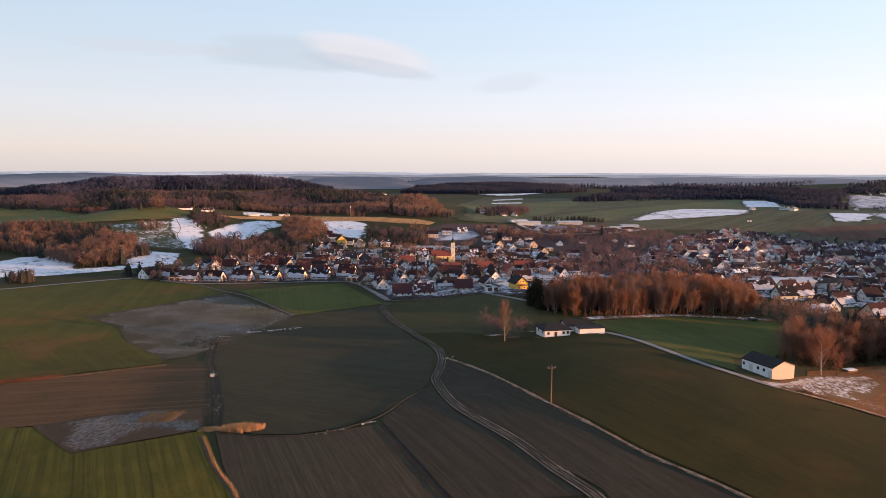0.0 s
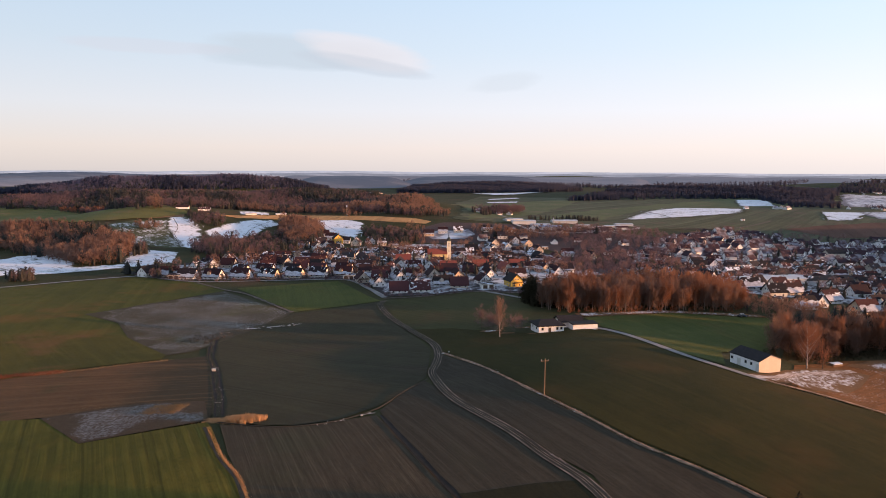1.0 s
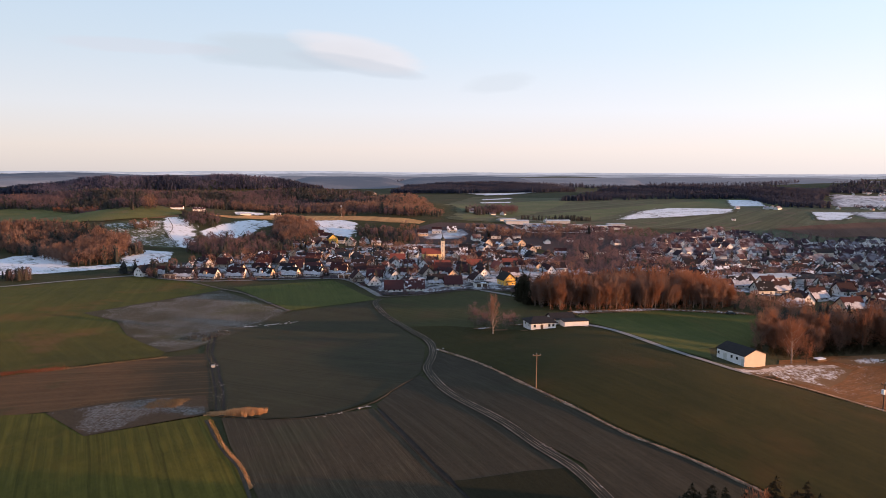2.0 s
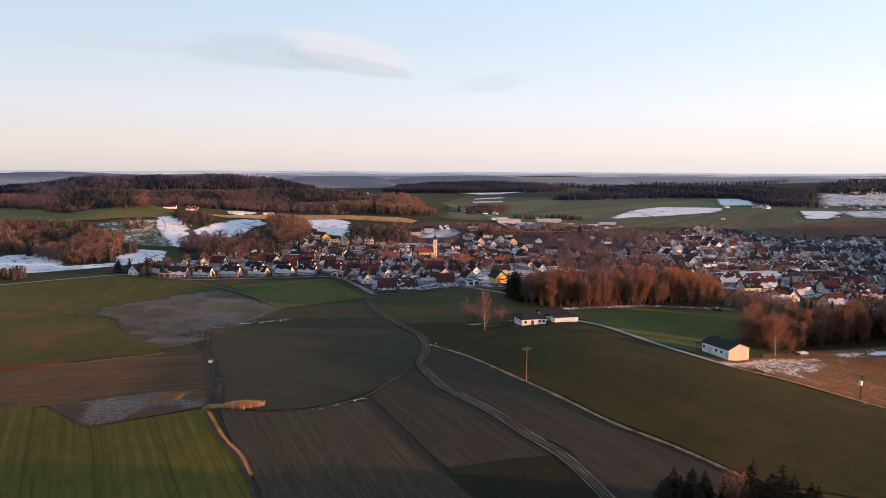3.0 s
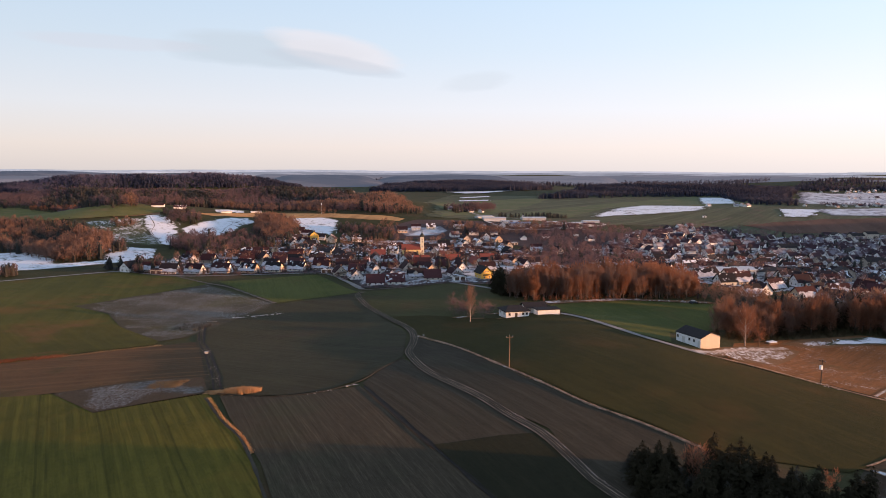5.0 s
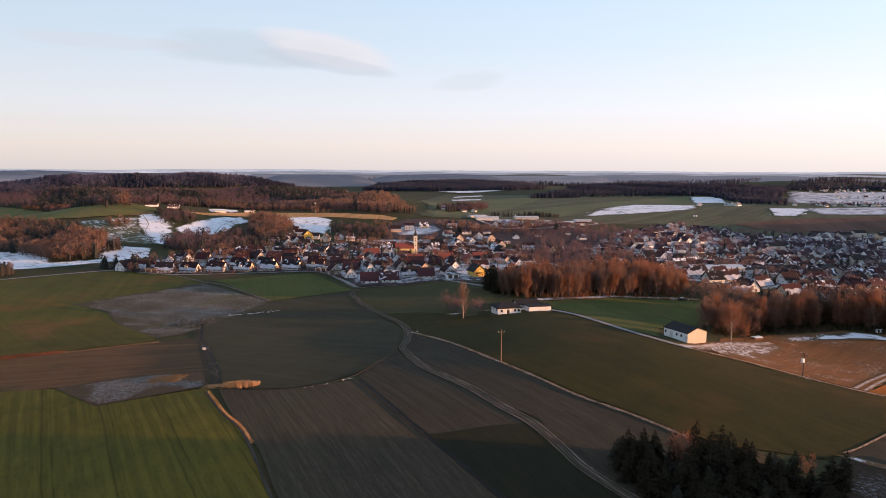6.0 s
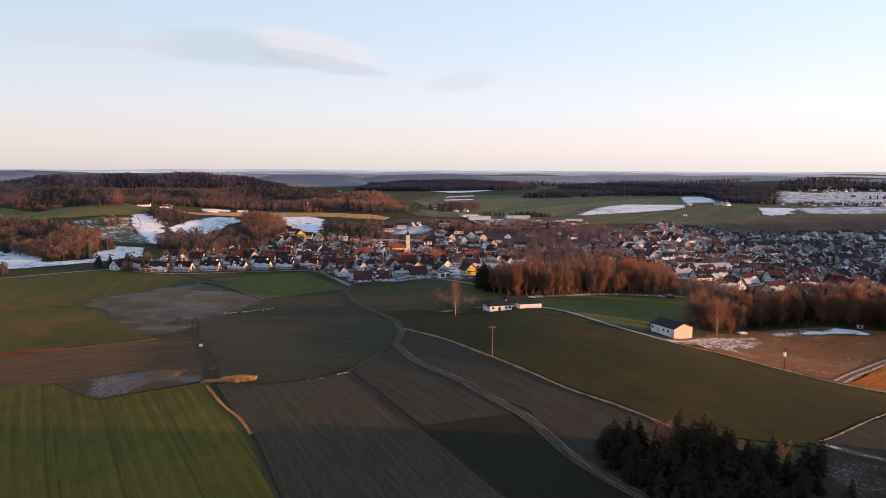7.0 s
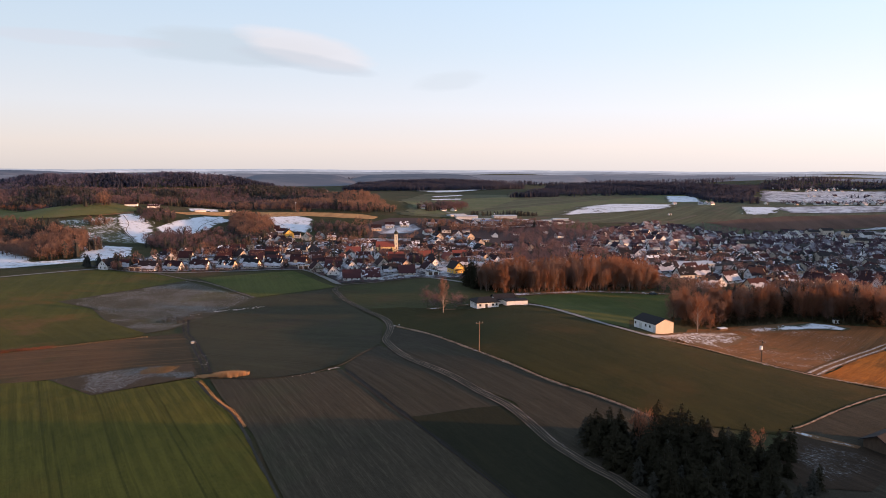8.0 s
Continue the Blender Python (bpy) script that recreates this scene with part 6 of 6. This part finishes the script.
def farm_barn():
    """The barn by the lane: long low gabled building, sunlit gable, dark roof."""
    root = new("barn")
    w, l, e, r = 9.6, 12.0, 3.3, 1.8
    bm = bmesh.new()
    gable_body(bm, w, l, e, r)
    # gable ends take the sunlit tone, long sides stay white
    for f in bm.faces:
        f.material_index = int(abs(f.normal.x) > 0.9 or len(f.verts) == 5)
    part("wall", bm, [M["white_wall"], M["barn_wall"]], root)
    bm = bmesh.new()
    gable_roof(bm, w, l, e, r, 0.35, 0.2)
    part("roof", bm, M["roof_dark"], root, "dark tiled roof")
    for x in (-5.2, 0.6, 2.9):
        add_window(root, x, -w / 2, 1.9, 0, 1.1, 1.2)
    for x, ww in ((-2.3, 1.4), (5.4, 1.2)):
        bm = bmesh.new()
        box(bm, x - ww / 2, x + ww / 2, -w / 2 - 0.05, -w / 2 + 0.05, -0.1, 2.2)
        box(bm, x - ww / 2 - 0.1, x + ww / 2 + 0.1, -w / 2 - 0.03, -w / 2 + 0.05, -0.1, 2.3)
        part("door", bm, M["frame"], root)
    return tagged(root, "low white barn with a dark roof and sunlit gable", "barn")


barn = farm_barn()
barn.matrix_basis = pose(65.3, 206.0, 2.0, 0, 0, -59) @ Matrix.Diagonal((0.94, 0.94, 0.94, 1))


def cottage():
    """The white bungalow with a dark hipped roof."""
    root = new("cottage")
    w, l, e, r = 8.8, 10.2, 2.6, 1.9
    bm = bmesh.new()
    box(bm, -l / 2, l / 2, -w / 2, w / 2, -1, e)
    part("wall", bm, M["white_wall"], root)
    bm = bmesh.new()
    o = 0.7
    b = [bm.verts.new(p) for p in ((-l / 2 - o, -w / 2 - o, e), (l / 2 + o, -w / 2 - o, e), (l / 2 + o, w / 2 + o, e), (-l / 2 - o, w / 2 + o, e))]
    t = [bm.verts.new((v.co.x, v.co.y, e + 0.22)) for v in b]
    rd = [bm.verts.new((-l / 2 + w * 0.28, 0, e + r)), bm.verts.new((l / 2 - w * 0.28, 0, e + r))]
    bm.faces.new(b[::-1])
    for k in range(4):
        bm.faces.new((b[k], b[(k + 1) % 4], t[(k + 1) % 4], t[k]))
    bm.faces.new((t[0], t[1], rd[1], rd[0]))
    bm.faces.new((t[1], t[2], rd[1]))
    bm.faces.new((t[2], t[3], rd[0], rd[1]))
    bm.faces.new((t[3], t[0], rd[0]))
    part("roof", bm, M["roof_dark"], root, "dark hipped roof")
    for x in (-3.6, 2.4, 4.1):
        add_window(root, x, -w / 2, 1.6, 0, 1.1, 1.2)
    bm = bmesh.new()
    box(bm, -1.2, -0.1, -w / 2 - 0.05, -w / 2 + 0.06, -0.1, 2.1)
    part("door", bm, M["dark_wood"], root)
    for y in (-2, 2):
        add_window(root, -l / 2, y, 1.6, 270, 1.1, 1.2)
    return tagged(root, "white farm cottage with a dark hipped roof", "cottage")


c = cottage()
c.matrix_basis = pose(0.1, 243.6, float(height(0.1, 243)) + 0.1, 0, 0, 22)
g = shed(5.0, 10, 2.1, "long white garage with a dark roof", "", "roof_dark", "white_wall", door=False)
g.matrix_basis = pose(14, 248.5, float(height(14, 248)) + 0.1, 0, 0, 19)
g = house(6, 9, 2.6, 1.5, "farm shed with a dark brown roof behind the cottage", "", "roof_dark", "white_wall", 0, False, kind="farm_shed")
g.matrix_basis = pose(8.5, 254, float(height(8, 254)) + 0.1, 0, 0, 19)

# works halls beyond the village
hall = house(20, 36, 4.2, 1.2, "pale works hall with a metal roof", "works halls", "metal_roof", "pale_cladding", 0, False, kind="works_hall")
for x, y, turn, s in ((-32, 756, 14, 0.75), (-12, 742, 10, 0.6), (16, 816, 12, 0.85), (24, 736, 8, 0.5), (53, 770, 12, 0.55), (-45, 775, 30, 0.6), (74, 806, 12, 0.5), (92, 846, 10, 0.6), (38, 782, 12, 0.45)):
    put_house(hall, x, y, turn, s, 16)
blue = house(16, 26, 4.0, 1.0, "white works hall with a blue sheet roof", "", "blue_roof", "pale_cladding", 0, False, kind="works_hall")
put_house(blue, -1, 726, 10, 0.9, 10)
brick_hall = house(14, 24, 3.8, 2.6, "low works hall with a reddish tiled roof", "works halls", "roof_red", "pale_cladding", 0, False, kind="works_hall")
for x, y, turn, s in ((62, 760, 14, 0.6), (84, 790, 12, 0.6), (46, 735, 8, 0.5)):
    put_house(brick_hall, x, y, turn, s, 10)
for x, y, turn, k in ((-213, 528, 10, 0), (-208, 558, 14, 2), (-223, 606, 10, 1), (-209, 590, 5, 0), (-196, 537, -60, 1)):
    put_house(FAR[k], x, y, turn, 0.9, 6)
for x, y, turn, k in ((-112, 664, 10, 0), (-97, 672, 20, 2), (-124, 648, 15, 1)):
    put_house(FAR[k], x, y, turn, 0.85, 6)
put_house(house(9.5, 10, 5, 4.2, "yellow house with a dark roof above the gardens", "", wall="yellow_wall", roof="roof_dark", detail=1), -198, 576, -60, 0.9)
cabin = house(5, 22, 2.8, 0.9, "low pale shed on the sunlit hilltop", "sheds on the hilltop", "metal_roof", "pale_cladding", 0, False, kind="long_shed")
for x, y, turn in ((-334, 676, 40), (-312, 708, 40)):
    put_house(cabin, x, y, turn, 0.55, 6)
FARMS = [(-394, 638, 20), (-374, 648, 25)]
nursery = house(16, 44, 3.6, 1.2, "long low glasshouse with a pale roof", "", "metal_roof", "pale_cladding", 0, False, kind="glasshouse")
nursery.matrix_basis = pose(140, 436, float(height(140, 436)) + 0.2, 0, 0, 22)
depot = house(14, 40, 4.0, 1.5, "long dark depot shed", "", "roof_dark", "pale_cladding", 0, False, kind="depot_shed")
depot.matrix_basis = pose(182, 462, float(height(182, 462)) + 0.2, 0, 0, 22)
farm = house(14, 34, 5, 5.5, "long farm building on the hill", "hill farm", "roof_red", "white_wall", 0, True, kind="farm_building")
for x, y, turn in FARMS:
    put_house(farm, x, y, turn, 0.38, 12)

# ---- power poles, reeds and small things ----


def power_pole(x, y, h, label, transformer=False, turn=0):
    root = new("power_pole")
    # the transformer pole takes darker timber in place of shade
    timber = M["dark_wood"] if transformer else M["pole_wood"]
    bm = bmesh.new()
    tube(bm, [(0, 0, -0.5), (0, 0, h)], [0.2, 0.14], 10)
    part("pole", bm, timber, root)
    bm = bmesh.new()
    box(bm, -1.1, 1.1, -0.07, 0.07, h - 0.5, h - 0.34)
    part("crossarm", bm, timber, root)
    for s in (-0.95, 0, 0.95):
        bm = bmesh.new()
        z = h - 0.34 if s else h
        tube(bm, [(s, 0, z), (s, 0, z + 0.12), (s, 0, z + 0.2), (s, 0, z + 0.34)], [0.05, 0.1, 0.06, 0.07], 8)
        part("insulator", bm, M["iron"], root)
    if transformer:
        bm = bmesh.new()
        box(bm, -0.35, 0.35, 0.15, 0.75, h - 2.7, h - 1.6)
        box(bm, -0.4, 0.4, 0.1, 0.8, h - 2.8, h - 2.7)
        part("transformer", bm, M["white_wall"], root, "white transformer box")
        bm = bmesh.new()
        tube(bm, [(0, 0, -0.3), (0, 0, 0.55)], [0.27, 0.24], 8)
        part("base", bm, M["concrete"], root, "pale concrete base")
    root.matrix_basis = pose(x, y, float(height(x, y)), 0, 0, turn)
    return tagged(root, label, "power pole")


power_pole(0, 158, 9.6, "sunlit wooden power pole with a crossarm on the bank", turn=20)
power_pole(91.3, 170.6, 7.6, "wooden power pole darkened for shade, with a white transformer box by the path", True, 120)

rg = np.random.default_rng(21)
u = rg.uniform(0, 1, 700)
tufts("reed_bed", -80 + 14 * u, 131.2 + 2.0 * u + rg.normal(size=700) * 0.7, 0.45, 0.25, 12, M["reed"], "low strip of dry golden reed", 1, "reed")
u = rg.normal(size=900)
tufts("reed_bed", -71.0 + 1.8 * u, 132.4 + 0.4 * u + rg.normal(size=900) * 0.7, 1.15, 0.22, 14, M["reed"], "tall clump of dry golden reed", 12, "reed")
p = smooth_line(REED_PATH, 0.2)[:190]
tufts("reed_strip", np.array([q.x for q in p]), np.array([q.y for q in p]), 0.42, 0.25, 26, M["reed"], "strip of dry golden reed along the furrow", 2, "reed")
p = smooth_line(BANK, 0.3)
tufts("dry_grass", np.array([q.x for q in p]), np.array([q.y for q in p]), 0.42, 0.45, 12, M["dry_grass"], "pale dry grass on the bank", 3)
p = smooth_line([(-190, 138), (-161, 161), (-148, 169), (-138, 179), (-127, 189)], 0.3)
tufts("dry_grass", np.array([q.x for q in p]), np.array([q.y for q in p]), 0.6, 0.7, 12, M["dry_grass"], "rust-coloured dry grass along the ploughed field", 4)
p = smooth_line(ROAD_EAST, 0.4)
tufts("dry_grass", np.array([q.x for q in p]), np.array([q.y for q in p]), 0.35, 0.7, 6, M["dry_grass"], "dry grass along the verge path", 5)
p = smooth_line(DITCH, 0.5)
tufts("dry_grass", np.array([q.x for q in p]), np.array([q.y for q in p]), 0.4, 0.8, 9, M["twigs_grey"], "withered grass in the ditch", 6)
p = smooth_line([(-200, 128), (-178, 147), (-161, 161), (-150, 168)], 0.35)
tufts("scrub", np.array([q.x for q in p]), np.array([q.y for q in p]), 0.85, 1.1, 30, M["rust"], "rust-red scrub along the ploughed field", 7, "scrub")
u, w = rg.uniform(0, 1, 260), rg.uniform(0, 1, 260)
tufts("tussocks", -98.5 + 8 * u, 133 + 6.5 * w + 2 * u, 0.7, 0.6, 16, M["dry_grass"], "yellow dry tussocks at the field corner", 8)
u, w = rg.uniform(0, 1, 900), rg.uniform(0, 1, 900)
tufts("tussocks", -119 + 38 * u, 124 + 16 * w - 6 * u, 0.32, 0.5, 5, M["dry_grass"], "low frosted tussocks in old snow", 9)
u, w = rg.uniform(0, 1, 60), rg.uniform(0, 1, 60)
tufts("scrub", -138 + 12 * u, 214 + 18 * w, 1.3, 0.6, 12, M["needles_far"], "bare dark scrub at the head of the ditch", 10, "scrub")
p = smooth_line([(16, 274), (56, 299), (99, 303)], 0.5)
tufts("dry_grass", np.array([q.x for q in p]), np.array([q.y for q in p]), 0.5, 1.0, 6, M["dry_grass"], "pale dry grass along the wood", 11)


def stone(bm, x, y, z, r, rnd):
    """A rough field stone or lump of earth."""
    m = bmesh.ops.create_icosphere(bm, subdivisions=2, radius=r, matrix=Matrix.Translation((x, y, z)) @ Matrix.Diagonal((1.2, 0.9, 0.7, 1)))
    for v in m["verts"]:
        v.co += Vector((rnd.uniform(-1, 1), rnd.uniform(-1, 1), rnd.uniform(-1, 1))) * r * 0.14


rnd = random.Random(4)
bm = bmesh.new()
for ex, ey, er in ((0, 0, 1.25), (-1.5, 0.5, 1.0), (1.3, -0.5, 0.8), (-2.6, 0.9, 0.6)):
    stone(bm, ex, ey, 0.0, er, rnd)
m = tagged(part("earth_mound", bm, M["mound"]), "mound of bare orange earth beside the yard", "mound")
m.location = (69.5, 187.5, float(height(69.5, 187.5)))
bm = bmesh.new()
box(bm, -0.7, 0.7, -0.7, 0.7, -0.3, 0.9)
box(bm, -0.85, 0.85, -0.85, 0.85, 0.9, 1.05)
bmesh.ops.bevel(bm, geom=bm.edges[:], offset=0.04, segments=1)
m = tagged(part("culvert_block", bm, M["concrete"]), "pale concrete culvert block in the ditch", "culvert")
m.matrix_basis = pose(-103.8, 178.1, float(height(-103.8, 178.1)) + 0.1, 0, 0, 25) @ Matrix.Diagonal((0.75, 0.75, 0.75, 1))
for x, y, r in ((-123.9, 242.1, 0.4), (-120, 244, 0.3), (-117, 246, 0.3), (-131, 232, 0.35), (-43.5, 139.2, 0.3), (-42, 141, 0.25), (-35, 209, 0.4), (-33.5, 211, 0.3)):
    bm = bmesh.new()
    stone(bm, 0, 0, 0.1, r, rnd)
    m = tagged(part("field_stone", bm, M["concrete"]), "pale frosted field stone", "stone", "field stones")
    m.matrix_basis = pose(x, y, float(height(x, y)) + 0.2, 0, 0, 40 * r)



def snow_crumbs(line, spread, share, size, label, seed, lift=0.3):
    """Crumbs of old snow left along a line, too many to count."""
    q = np.random.default_rng(seed)
    p = [c for c in smooth_line(line, 0.5) if math.sin(c.x * 0.31 + seed) + math.sin(c.y * 0.53) > 1.2 - 2 * share]
    x, y = np.array([c.x for c in p]) + q.normal(size=len(p)) * spread, np.array([c.y for c in p]) + q.normal(size=len(p)) * spread
    a = np.arange(7) * 2 * math.pi / 7
    v0 = np.concatenate([np.stack([np.cos(a) * (1 + 0.3 * np.sin(3 * a)), 0.7 * np.sin(a), 0 * a - 0.2], -1), [(0, 0, 0.25)]])
    f0 = np.array([(k, (k + 1) % 7, 7) for k in range(7)])
    sz = size * q.uniform(0.5, 1.5, len(x))
    v, f = tile(v0, f0, x, y, height(x, y) + lift, sz * 0.35, q.uniform(0, 6.3, len(x)), sz)
    tagged(new("snow_crumbs", mesh_of("snow_crumbs", v, f, M["rut_snow"])), label, "snow", kind="stuff")


snow_crumbs(BANK, 0.35, 0.5, 0.24, "crumbs of old snow along the grassy bank", 1, 0.4)
snow_crumbs([(c[0] + 1.0, c[1] + 0.6) for c in TRACK[13:]], 0.15, 0.35, 0.28, "crumbs of old snow beside the track", 2, 0.34)
snow_crumbs(DITCH, 0.9, 0.22, 0.2, "crumbs of old snow in the ditch", 3)
snow_crumbs(ARC, 0.4, 0.22, 0.2, "crumbs of old snow along the field edge", 4)
snow_crumbs(ROAD_EAST[2:], 0.9, 0.4, 0.28, "crumbs of old snow along the verge path", 5)
snow_crumbs([(-126, 243), (-117, 247), (-108, 253), (-100, 258)], 1.2, 0.7, 0.5, "crumbs of old snow at the corner of the wheat", 6)

# stacked logs under a white sheet at the wood's edge
log_pile = new("log_pile")
for k in range(9):
    bm = bmesh.new()
    row, col = (0, k) if k < 5 else (1, k - 4.5)
    tube(bm, [(-2.0, col * 0.46 - 1, 0.22 + row * 0.4), (2.0, col * 0.46 - 1, 0.22 + row * 0.4)], [0.22, 0.21], 8)
    part("log", bm, M["pole_wood"], log_pile)
bm = bmesh.new()
box(bm, -1.9, 1.9, -1.3, 1.3, 0.86, 0.95)
bmesh.ops.subdivide_edges(bm, edges=bm.edges[:], cuts=3, use_grid_fill=True)
for v in bm.verts:
    v.co.z += rnd.uniform(-0.05, 0.08) - 0.12 * (abs(v.co.y) > 1.2)
part("cover_sheet", bm, M["white_wall"], log_pile, "white cover sheet")
log_pile.matrix_basis = pose(101, 235.5, float(height(101, 235.5)) + 0.2, 0, 0, 25)
tagged(log_pile, "stack of logs under a white sheet by the wood", "log pile")


def hut(x, y, turn, s, label, wall="white_wall"):
    root = new("hut")
    bm = bmesh.new()
    box(bm, -1.9, 1.9, -1.5, 1.5, -0.4, 2.3)
    part("wall", bm, M[wall], root)
    bm = bmesh.new()
    for z0, z1, y0, y1 in ((2.3, 2.5, -1.9, 1.9),):
        v = box(bm, -2.2, 2.2, y0, y1, z0, z1)
        for q in v:
            q.co.z += 0.2 * (q.co.y > 0)
    part("roof", bm, M["roof_dark"], root)
    bm = bmesh.new()
    box(bm, -0.6, 0.5, -1.55, -1.45, -0.1, 1.9)
    part("door", bm, M["dark_wood"], root)
    root.matrix_basis = pose(x, y, float(height(x, y)) + 0.2, 0, 0, turn) @ Matrix.Diagonal((s, s, s, 1))
    return tagged(root, label, "hut")


hut(155, 251.5, -20, 0.62, "small white hut at the end of the wood")
hut(286, 1031, 10, 1.3, "white field hut in the far meadow")
darkshed = house(6, 9, 2.2, 1.6, "dark timber shed beside the spruce copse", "", "roof_dark", "dark_wood", 0, False, kind="timber_shed")
darkshed.matrix_basis = pose(93, 105, float(height(93, 105)), 0, 0, 35)


def parked_car(x, y, turn, label):
    """A small car: lower body, glazed cabin, wheels with rims, lamps."""
    root = new("car")
    bm = bmesh.new()
    prof = [(-2.1, 0.35), (-2.1, 0.85), (-1.2, 0.95), (0.9, 0.95), (1.9, 0.8), (2.1, 0.6), (2.1, 0.35)]
    rows = [[bm.verts.new((px, s * 0.85, pz)) for px, pz in prof] for s in (-1, 1)]
    for a in range(len(prof)):
        b = (a + 1) % len(prof)
        bm.faces.new((rows[0][a], rows[0][b], rows[1][b], rows[1][a]))
    bm.faces.new(rows[0][::-1])
    bm.faces.new(rows[1])
    bmesh.ops.recalc_face_normals(bm, faces=bm.faces[:])
    bmesh.ops.bevel(bm, geom=bm.edges[:], offset=0.06, segments=2)
    part("body", bm, M["car_paint"], root)
    bm = bmesh.new()
    v = box(bm, -1.7, 0.9, -0.78, 0.78, 0.93, 1.42)
    for q in v[4:]:
        q.co.x *= 0.72
        q.co.y *= 0.84
    part("cabin", bm, M["glass"], root)
    bm = bmesh.new()
    box(bm, -1.25, 0.62, -0.66, 0.66, 1.42, 1.5)
    part("roof", bm, M["rut_snow"], root, "snow-dusted roof")
    for sx in (-1.3, 1.3):
        for sy in (-0.85, 0.85):
            bm = bmesh.new()
            tube(bm, [(sx, sy - 0.1, 0.32), (sx, sy + 0.1, 0.32)], [0.32, 0.32], 14)
            wh = part("wheel", bm, M["tyre"], root)
            bm = bmesh.new()
            tube(bm, [(sx, sy - 0.12, 0.32), (sx, sy + 0.12, 0.32)], [0.18, 0.18], 10)
            part("rim", bm, M["iron"], wh)
    root.matrix_basis = pose(x, y, float(height(x, y)) + 0.25, 0, 0, turn)
    return tagged(root, label, "car")


parked_car(88, 302, 20, "dark car with snow on its roof parked by the wood")

# masts on the spur and by the works
for x, y, h, label in ((-236, 722, 14, "slender radio mast on the straw-coloured hilltop"), (3, 722, 14, "slim flagpole below the works")):
    root = new("mast")
    bm = bmesh.new()
    tube(bm, [(0, 0, -0.5), (0, 0, h)], [0.35, 0.14], 8)
    part("pole", bm, M["iron"], root)
    bm = bmesh.new()
    box(bm, -0.5, 0.5, -0.15, 0.15, h - 2.2, h - 0.4)
    part("antenna_panel", bm, M["white_wall"], root)
    root.matrix_basis = pose(x, y, float(height(x, y)))
    tagged(root, label, "mast")

# snow left by the cottage
for x, y, rr in ((-22, 244, 5), (-15, 239, 3.5), (-9, 249, 4), (-5.5, 236.5, 2)):
    pts = [(x + rr * rnd.uniform(0.6, 1.1) * math.cos(a), y + 0.5 * rr * rnd.uniform(0.6, 1.1) * math.sin(a)) for a in [k * math.pi / 5 for k in range(10)]]
    drape("snow_patch", pts, 0.32, M["snow_yard"], "patch of lying snow beside the cottage", "snow", fade=1.5, wobble=0.3)

for x, y, rr in ((-122, 242.5, 3.2), (-115, 247.5, 2.6), (-107, 254, 2.2), (-129, 233, 2.0), (-42, 140.5, 1.6), (-36, 209, 2.0)):
    pts = [(x + rr * rnd.uniform(0.6, 1.1) * math.cos(a), y + 0.3 * rr * rnd.uniform(0.6, 1.1) * math.sin(a) + 0.5 * rr * math.cos(a)) for a in [k * math.pi / 5 for k in range(10)]]
    drape("snow_patch", pts, 0.36, M["rut_snow"], "patch of old snow at the field edge", "snow", wobble=0.2)

# hamlets far off
hr = np.random.default_rng(31)
spots = []
for hx, hy, n, sp in ((-560, 1735, 26, 50), (1020, 2170, 40, 110), (600, 1265, 14, 38), (680, 1275, 14, 40), (395, 1240, 5, 18), (-70, 960, 6, 26), (820, 1560, 8, 70), (780, 1310, 20, 60), (-2130, 2710, 40, 90), (-1180, 2620, 14, 60)):
    for _ in range(n):
        spots.append((hx + hr.normal() * sp, hy + hr.normal() * sp * 0.5, hr.uniform(0, 90), hr.uniform(0.6, 0.9)))
far_houses(spots)
wood("hedgerow", [(-110, 960), (-60, 990), (-40, 1010), (-70, 1015), (-115, 985)], 7, 11, 0.2, "trees round the valley hamlet", 23, "wood_far")
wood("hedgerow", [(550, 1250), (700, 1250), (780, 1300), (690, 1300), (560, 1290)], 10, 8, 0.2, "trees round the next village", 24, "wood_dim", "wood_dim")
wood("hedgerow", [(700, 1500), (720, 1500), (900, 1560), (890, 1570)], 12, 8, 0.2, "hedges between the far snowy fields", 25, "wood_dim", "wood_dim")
